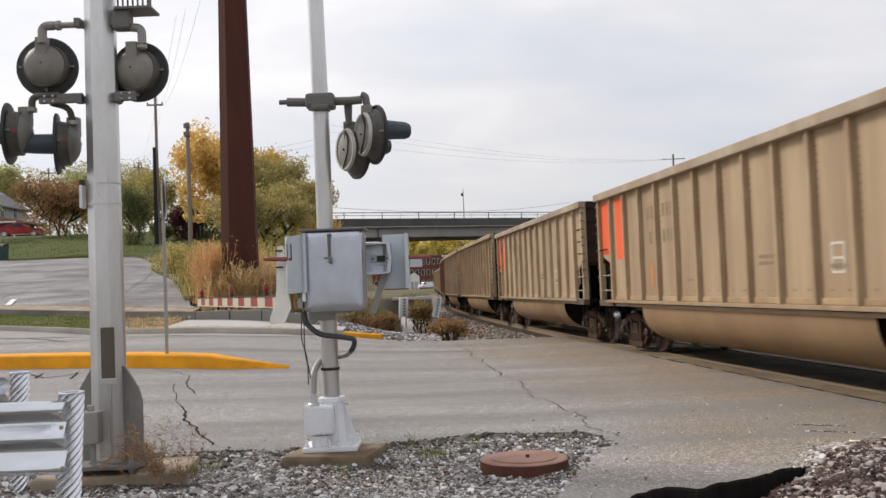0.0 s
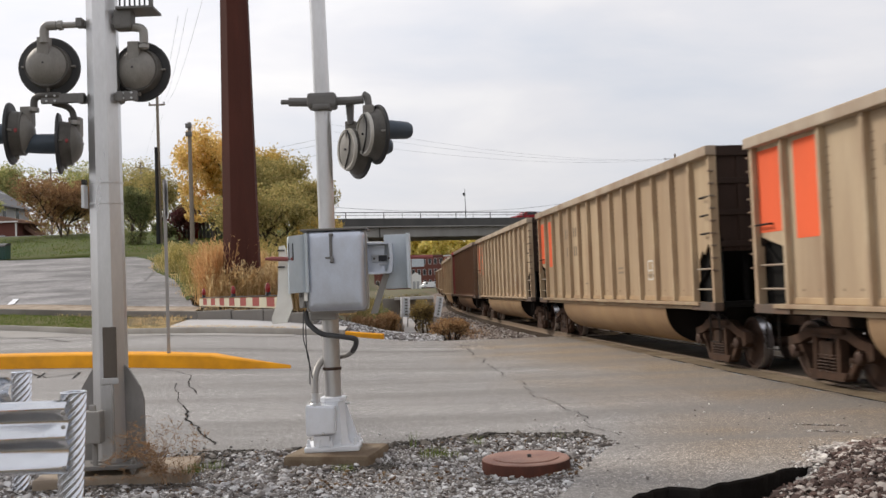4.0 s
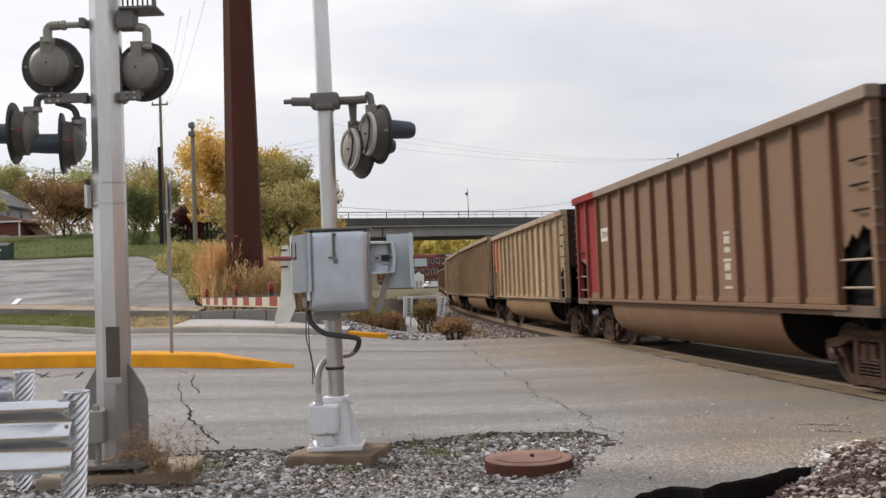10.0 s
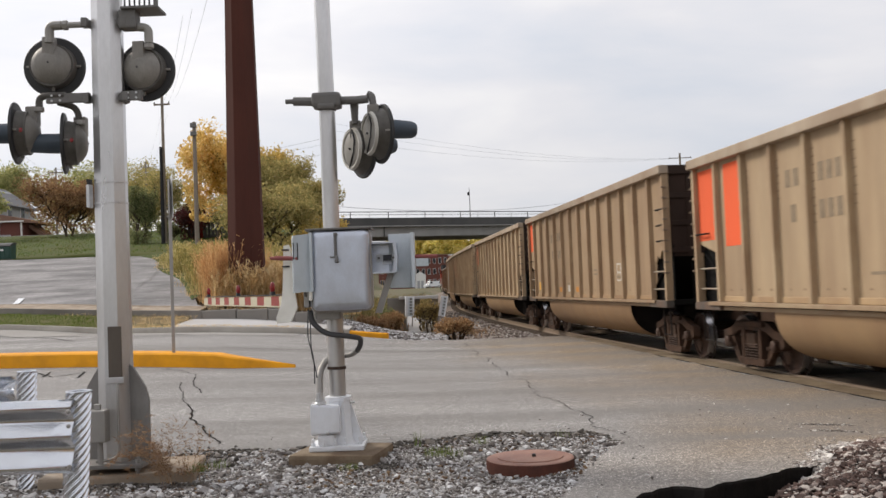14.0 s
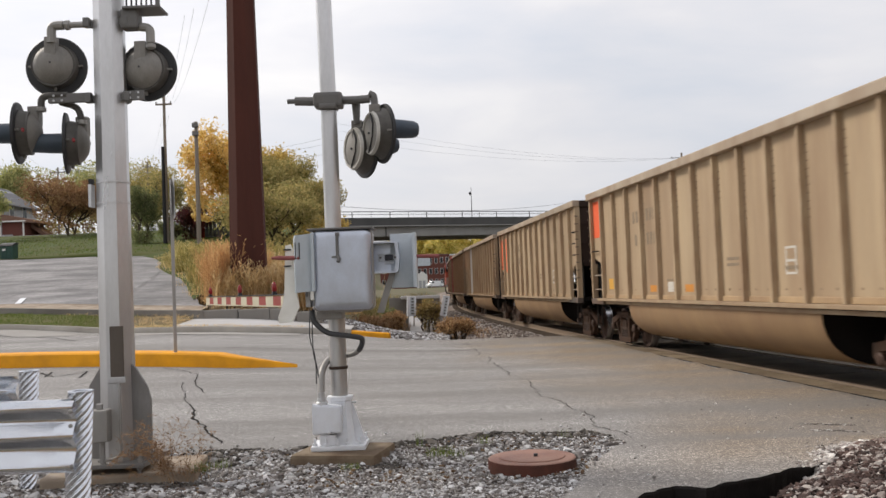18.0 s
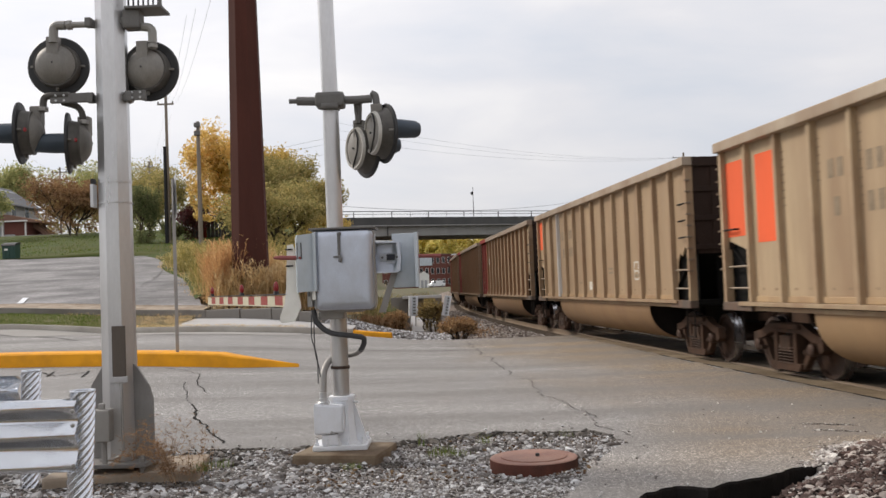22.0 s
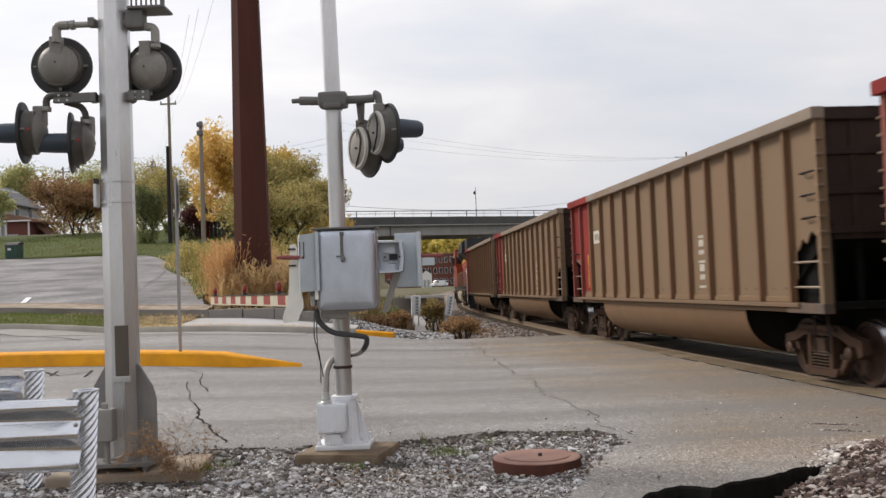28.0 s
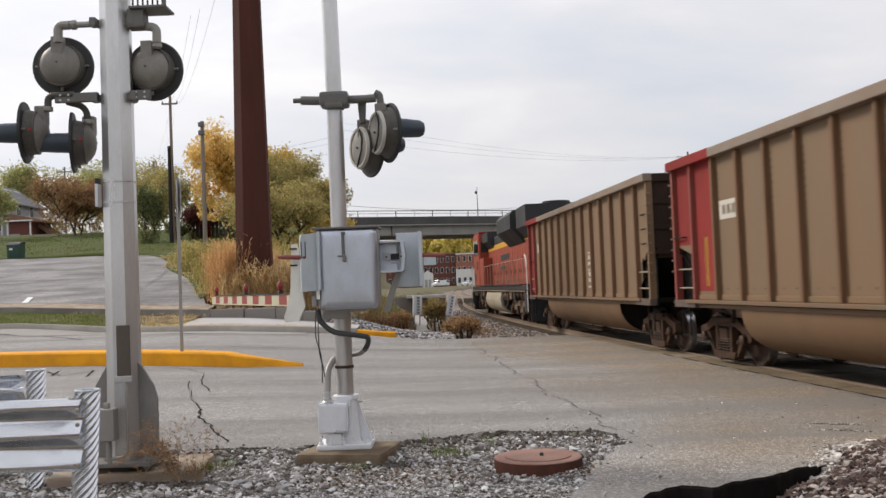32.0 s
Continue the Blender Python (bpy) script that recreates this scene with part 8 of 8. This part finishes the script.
for sx, sy, sh, sr, leaf, seed, words in ((-2.75, 40.9, 1.2, 0.36, "leaf_dark", 41, "dark green leafy plant before the headwall"), (-2.5, 39.2, 0.95, 0.45, "shrub_rust", 43, "low rusty brown bush beside the track"),
                                          (-0.98, 40.2, 1.5, 0.48, "shrub_olive", 44, "olive brown bush between the marker plates"), (0.12, 35.2, 0.85, 0.60, "shrub_rust", 45, "rusty brown bush on the ballast's edge")):
    tree(sx, sy, sh, sr, leaf, words, seed, 3400, 0.04, 0.05, 7, "shrub", "shrub", full=0.25, sink=0.35)


def far_woods():
    rng, rows = random.Random(40), []
    for k in range(46):
        x, y = rng.uniform(-24, 30) if k < 30 else rng.uniform(-80, 90), rng.uniform(400, 430)
        h = rng.uniform(20, 26)
        for _ in range(520):
            a, b = rng.uniform(0, 6.28), rng.uniform(0.1, 1.5)
            q = rng.uniform(0.8, 1.0)
            rows.append((x + 5.6 * q * math.cos(a) * math.cos(b - 0.2), y + 5.6 * q * math.sin(a) * math.cos(b - 0.2), 1 + h * 0.35 + h * 0.65 * q * math.sin(b)))
    ob = new("far_woods", leaf_mesh("far_woods", rows, "leaf_far", 0.95, 4))
    tagged(ob, "wooded slope of yellow-green autumn trees beyond the town", "woods", "", "stuff")


far_woods()


def weeds(name, spots, mat, label, seed, blade=0.02, heads=0.0, head_mat=None):
    """Dry stalks; spots: rows (x, y, z, height, count, spread)."""
    rng = random.Random(seed)
    verts, faces = [], []

    def quad(a, b, w, side):
        i = len(verts)
        verts.extend([a - side * w, a + side * w, b + side * w * 0.4, b - side * w * 0.4])
        faces.append((i, i + 1, i + 2, i + 3))
    for x, y, z, h, n, sp in spots:
        for _ in range(n):
            p = Vector((x + rng.gauss(0, sp), y + rng.gauss(0, sp), z))
            hh = h * rng.uniform(0.5, 1.15)
            lean = Vector((max(-0.35, min(0.35, rng.gauss(0, 0.15))), rng.gauss(0, 0.18), 1)) * hh
            side = Vector((rng.uniform(-1, 1), rng.uniform(-1, 1), 0)).normalized()
            mid = p + lean * 0.55
            tip = p + lean + Vector((rng.gauss(0, 0.1), rng.gauss(0, 0.1), -0.05)) * hh
            quad(p, mid, blade * 0.5, side)
            quad(mid, tip, blade * 0.42, side)
            if rng.random() < heads:
                for _ in range(5):
                    q = mid.lerp(tip, rng.uniform(0.3, 1.0))
                    e = q + Vector((rng.gauss(0, 0.1), rng.gauss(0, 0.1), rng.uniform(0.0, 0.12))) * min(1.0, hh)
                    quad(q, e, blade * 0.9, side)
    me = bpy.data.meshes.new(name)
    me.from_pydata([v[:] for v in verts], [], faces)
    me.materials.append(M[mat])
    return tagged(new(name, me), label, "weeds", "", "stuff")


def all_weeds():
    rng = random.Random(50)

    def patch(x0, x1, y0, y1, n, h, count, sp, lift=0.0):
        return [(x, y, land(x, y) + lift, h * rng.uniform(0.7, 1.15), count, sp) for x, y in ((rng.uniform(x0, x1), rng.uniform(y0, y1)) for _ in range(n))]
    weeds("dry_weeds", patch(-9.0, -7.7, 35.6, 37.6, 40, 2.0, 60, 0.22) + patch(-9.9, -8.8, 38.2, 39.6, 16, 1.9, 50, 0.2), "weed_rust", "tall rust-brown dry weeds round the steel pole", 1, 0.022, 0.35)
    weeds("tan_grass", patch(-8.6, -5.0, 35.0, 36.4, 70, 1.35, 55, 0.25) + patch(-8.0, -4.2, 37, 40, 40, 1.6, 45, 0.3), "weed_tan", "pale tan dry grass with seed heads", 2, 0.024, 0.6)
    weeds("yellow_weeds", patch(-10.4, -9.3, 39.6, 41.5, 26, 1.5, 60, 0.22) + patch(-11.3, -8.5, 41.5, 44, 34, 1.35, 60, 0.35) + patch(-13.4, -9, 46.5, 50, 50, 1.25, 60, 0.4), "weed_green", "yellow-green weeds along the lot's edge", 3, 0.035, 1.0)
    weeds("lot_edge_weeds", [(x + 0.75 * q, lot_far(x) + 0.6 + 1.3 * q, land(x, lot_far(x) + 1) + 0.05, 0.3 + 1.0 * q, 36, 0.22) for x, q in ((x, rng.random()) for x in np.arange(-16.2, -9.9, 0.085))], "weed_pale", "pale yellow-green weeds overhanging the lot's edge", 16, 0.03, 1.0)
    weeds("lot_edge_straw", [(x + rng.gauss(0.25, 0.2), lot_far(x) + rng.gauss(0.2, 0.35), land(x, lot_far(x)) + 0.05, rng.uniform(0.05, 0.2), 16, 0.2) for x in np.arange(-17.0, -9.6, 0.07)], "weed_tan", "pale straw and dead grass along the lot's edge", 17, 0.022, 0.6)
    weeds("track_weeds", patch(-3.9, -2.2, 38.5, 40.5, 16, 0.45, 50, 0.25, -0.25) + patch(0.8, 2.0, 38, 44, 8, 0.3, 14, 0.3, -0.5), "weed_dead", "rusty brown weeds beside the track", 4, 0.03, 0.5)
    weeds("track_grass", patch(-2.9, -2.2, 43.4, 46, 12, 1.0, 60, 0.25, -0.2) + patch(-4.5, -2.5, 46, 52, 30, 1.2, 60, 0.35, -0.2), "weed_olive", "dull green weeds beside the track", 5, 0.03, 0.5)
    weeds("embankment_weeds", patch(-5.4, -2.4, 52, 74, 70, 1.1, 40, 0.5, -0.5) + patch(-4.5, -2.6, 84, 100, 30, 1.3, 40, 0.6, -0.5), "weed_olive", "dull olive weeds on the railway embankment", 15, 0.05, 0.6)
    weeds("green_tufts", [(-2.42, 8.95, 0.0, 0.10, 60, 0.05), (-2.3, 9.1, 0.0, 0.08, 50, 0.06), (-0.20, 9.35, 0.0, 0.09, 90, 0.07), (-0.40, 9.9, 0.0, 0.17, 14, 0.03), (0.25, 9.9, 0.0, 0.10, 26, 0.05), (-1.0, 8.8, 0.0, 0.05, 50, 0.06), (-0.05, 9.3, 0.0, 0.06, 60, 0.08), (1.1, 10.0, 0.02, 0.08, 10, 0.03)], "grass_blade", "small green grass tufts in the gravel", 7, 0.006)
    weeds("verge_grass", [(x, between(x, f), max(land(x, between(x, f)), land(x, kerb_y(x)) + 0.1) + 0.05, 0.09, 14, 0.14) for x, f in ((-22 + 11 * rng.random() ** 1.15, rng.uniform(0.05, 0.95)) for _ in range(900))], "grass_blade", "short green grass on the verge", 8, 0.012)
    weeds("verge_dry", [(x, wall_y(x) - 0.12, land(x, wall_y(x)) + 0.04, 0.10, 8, 0.1) for x in np.arange(-14, -8.6, 0.25)] + [(x, between(x, f), max(land(x, between(x, f)), land(x, kerb_y(x)) + 0.1) + 0.05, 0.07, 16, 0.14) for x, f in ((rng.uniform(-11.6, -8.9), rng.uniform(0.05, 0.95)) for _ in range(110))] + [(x, kerb_y(x) + 0.32 + 0.12 * math.sin(5 * x), land(x, kerb_y(x)) + 0.16, 0.08, 16, 0.12) for x in np.arange(-11, -4.8, 0.14)] + [(x, wall_y(x) + 0.5, land(x, wall_y(x)) + 0.3, 0.14, 14, 0.16) for x in np.arange(-8.5, -5.4, 0.25)], "weed_tan", "dry grass along the low wall", 9, 0.014)
    weeds("bank_grass", [(x, y, land(x, y) + 0.05, 0.13, 8, 0.5) for x, y in ((rng.uniform(-46, -12), rng.uniform(60.5, 90)) for _ in range(1500))], "grass_blade", "rough green grass on the bank", 10, 0.05)


all_weeds()


def dead_plant():
    """Arching dry stems with feathery twigs."""
    rng = random.Random(61)
    verts, faces = [], []

    def blade(a, b, w0, w1):
        side = (b - a).cross(Vector((rng.gauss(0, 1), rng.gauss(0, 1), rng.gauss(0, 1)))).normalized()
        i = len(verts)
        verts.extend([a - side * w0, a + side * w0, b + side * w1, b - side * w1])
        faces.append((i, i + 1, i + 2, i + 3))

    def stem(p, d, length, droop, twigs, w):
        n, pts = 9, [p]
        for k in range(n):
            d = (d + Vector((rng.gauss(0, 0.07), rng.gauss(0, 0.07), -droop * (k + 1) / n))).normalized()
            pts.append(pts[-1] + d * length / n)
            blade(pts[-2], pts[-1], w * (1 - 0.07 * k), w * (1 - 0.07 * (k + 1)))
        for _ in range(twigs):
            k = rng.randint(2, n)
            e = pts[k] + Vector((rng.gauss(0, 1), rng.gauss(0, 1), rng.uniform(-0.3, 1.0))).normalized() * length * rng.uniform(0.06, 0.16)
            blade(pts[k], e, w * 0.5, w * 0.3)
            for _ in range(5):
                q = pts[k].lerp(e, rng.uniform(0.3, 1.0))
                blade(q, q + Vector((rng.gauss(0, 1), rng.gauss(0, 1), rng.gauss(0.2, 0.8))).normalized() * rng.uniform(0.008, 0.026), w * 0.8, w * 0.5)
    for _ in range(15):
        stem(Vector((-2.64 + rng.gauss(0, 0.05), 8.72 + rng.gauss(0, 0.04), -0.06)), Vector((rng.uniform(-0.55, 0.0), rng.gauss(0, 0.2), 1)), rng.uniform(0.45, 0.75), 0.42, 40, 0.0026)
    for _ in range(12):
        stem(Vector((-2.45 + rng.gauss(0, 0.12), 8.78 + rng.gauss(0, 0.05), -0.06)), Vector((rng.uniform(-0.3, 0.35), rng.gauss(0, 0.2), 1)), rng.uniform(0.4, 0.78), 0.06, 20, 0.0022)
    for _ in range(26):
        stem(Vector((rng.uniform(-3.4, -2.3), 8.84 + rng.gauss(0, 0.04), -0.03)), Vector((rng.gauss(0, 0.4), rng.gauss(-0.2, 0.2), 0.7)), rng.uniform(0.08, 0.22), 0.4, 8, 0.0018)
    me = bpy.data.meshes.new("dead_plant")
    me.from_pydata([v[:] for v in verts], [], faces)
    me.materials.append(M["weed_dead"])
    tagged(new("dead_plant", me), "feathery rust-brown dead plant arching over the mast's footing", "weeds", "", "stuff")


dead_plant()


# ---- cracks, patches and paint on the road ----
def crack(points, width, seed, mat="soil", name="road_crack", lift=0.004, wobble=1.0, height=road_height):
    rng = random.Random(seed)
    pts = [Vector((x, y, 0)) for x, y in points]
    line = []
    far = 0.0
    for a, b in zip(pts, pts[1:]):
        n = max(2, int((b - a).length / 0.09))
        side = Vector((-(b - a).y, (b - a).x, 0)).normalized()
        for i in range(n):
            t = i / n
            far += (b - a).length / n
            sway = 0.16 * noise.noise((far * 0.9, seed, 0)) + 0.06 * noise.noise((far * 4.0, seed, 2)) + rng.gauss(0, 0.006)
            line.append(a.lerp(b, t) + side * sway * wobble)
    line.append(pts[-1])
    verts, faces = [], []
    for i, p in enumerate(line):
        q = line[min(i + 1, len(line) - 1)] - line[max(i - 1, 0)]
        side = Vector((-q.y, q.x, 0)).normalized()
        w = width * rng.uniform(0.35, 1.25) * (1 if 0 < i < len(line) - 1 else 0.2)
        for s in (-1, 1):
            e = p + side * s * w / 2
            verts.append((e.x, e.y, height(e.x, e.y) + lift + 0.004))
    faces = [(2 * i, 2 * i + 1, 2 * i + 3, 2 * i + 2) for i in range(len(line) - 1)]
    me = bpy.data.meshes.new(name)
    me.from_pydata(verts, [], faces)
    me.materials.append(M[mat])
    return tagged(new(name, me), "dark jagged crack or shadowed lip in the worn asphalt", "crack", "", "structure")


crack([(-5.96, 19.40), (-5.39, 18.91), (-4.87, 18.14), (-4.69, 17.02), (-4.02, 15.26)], 0.022, 1, wobble=0.4)
crack([(-4.86, 17.02), (-4.57, 15.87), (-3.95, 14.09)], 0.014, 2, wobble=0.5)
crack([(-3.95, 14.09), (-3.45, 12.63), (-2.98, 11.44), (-2.64, 10.61)], 0.034, 3, wobble=0.6)
crack([(0.31, 27.43), (0.6, 23), (0.87, 19.09), (1.0, 17.2)], 0.018, 4)
crack([(1.1, 16.6), (1.21, 15.65), (1.24, 14.03), (1.48, 12.93), (1.57, 10.97), (1.8, 10.09)], 0.013, 5)
crack([(-8.77, 19.7), (-7.74, 18.32), (-7.27, 18.96)], 0.05, 6)
crack([(-8.16, 19.25), (-8.05, 18.85), (-7.90, 18.3)], 0.06, 21, wobble=0.5)
crack([(-7.45, 19.2), (-7.28, 18.7), (-7.12, 18.0)], 0.05, 22, wobble=0.5)
crack([(-6.1, 17.3), (-7.2, 16.9), (-8.4, 17.0)], 0.012, 23, wobble=0.8)
crack([(-4.4, 18.6), (-3.2, 18.2), (-2.1, 18.35)], 0.010, 24, wobble=0.8)
crack([(-0.6, 27.0), (0.9, 26.2), (2.2, 25.9)], 0.03, 25, wobble=0.8)
crack([(-13.5, 30.6), (-12.4, 29.6), (-11.16, 28.06)], 0.08, 7)
# asphalt lip by the gravel: its shadow and dirt drawn as one dark strip
crack([(-0.87, 9.96), (-0.41, 10.18), (-0.11, 10.41), (0.27, 10.55), (0.62, 10.68)], 0.11, 8)
crack([(3.72, 10.55), (4.0, 10.4), (4.25, 10.3)], 0.05, 9)
crack([(3.70, 10.1), (3.95, 9.95), (4.1, 9.85)], 0.04, 10)
crack([(-2.4, 26.2), (-1.0, 25.9), (0.2, 25.7)], 0.07, 11)
crack([(-6.0, 24.5), (-3.0, 24.3), (0.5, 24.1)], 0.05, 12)


for n, row in enumerate((((-30, 45.5), (-22, 44.2), (-14, 44.8)), ((-28, 50.5), (-20, 51.2), (-13.5, 48.5)), ((-22, 40.2), (-16, 41.0), (-11, 39.6)), ((-19, 37), (-17.5, 46), (-18.5, 58)), ((-13, 37), (-14, 44), (-15, 50)))):
    crack(row, 0.06, 40 + n, "clamp_grey", "lot_crack", 0.03, 3.0, lot_height)


def lot_stripe(pts, width):
    verts = []
    for x, y in pts:
        for s in (-1, 1):
            verts.append((x + s * width / 2, y, lot_height(x + s * width / 2, y) + 0.03))
    me = bpy.data.meshes.new("parking_stripe")
    me.from_pydata(verts, [], [(2 * i, 2 * i + 1, 2 * i + 3, 2 * i + 2) for i in range(len(pts) - 1)])
    me.materials.append(M["white_paint"])
    tagged(new("parking_stripe", me), "faded white parking stripe on the lot", "parking stripe", "", "structure")


for x0, y0, y1 in ((-16.98, 37.05, 38.7), (-19.9, 37.9, 39.8), (-22.4, 38.6, 40.6)):
    lot_stripe([(x0 - 0.31 * (y - y0), y) for y in np.linspace(y0, y1, 8)], 0.24)


def drive(thing_ob, rows, back=False):
    """Key a car along the street: rows of (seconds, x)."""
    out = []
    for t, x in rows:
        p, q = over(x), over(x + 0.5)
        a = math.atan2(q.y - p.y, q.x - p.x) + (math.pi if back else 0)
        lane = 6.6 if back else 2.6
        out.append((t, Matrix.Translation(p + Vector((0, lane, 0.03))) @ Matrix.Rotation(a, 4, "Z")))
    walk(thing_ob, out)


def motions():
    """The train rolls towards and past the camera at a steady pace; its wheels turn; cars pass on the overpass."""
    times = [round(0.8 * i, 2) for i in range(41)]
    for root, s0, half in RIDERS:
        walk(root, [(t, on_track(s0 - SPEED * t, half)) for t in times])
    turn = SPEED / 0.46
    for w in WHEELSETS:
        p = w.matrix_basis.translation.copy()
        walk(w, [(0.1 * i, Matrix.Translation(p) @ Matrix.Rotation(-turn * 0.1 * i, 4, "Y")) for i in range(321)])
    drive(RED_CAR, [(0, -43.2), (1, -29.8), (2, -16.4), (3, -3.0), (4, 10.4), (6, 37), (8, 62), (9, 66), (10, 67), (32, 67)])
    drive(BLUE_CAR, [(0, -78), (13, -78), (14, -72), (15.5, -54), (16.5, -41), (17.5, -28), (18.5, -15.2), (19, -8.6), (19.5, -2.6), (20, 3.4), (20.5, 9.4), (21.5, 21), (23, 38), (25, 52), (26, 54), (32, 54)])
    drive(WHITE_CAR, [(0, 75), (10, 75), (11, 72), (13, 46), (15, 16.5), (16.5, -6.3), (17.25, -18), (18, -30.8), (18.5, -39.2), (19, -47.2), (20, -61), (21, -70), (22, -74), (32, -74)], True)


motions()
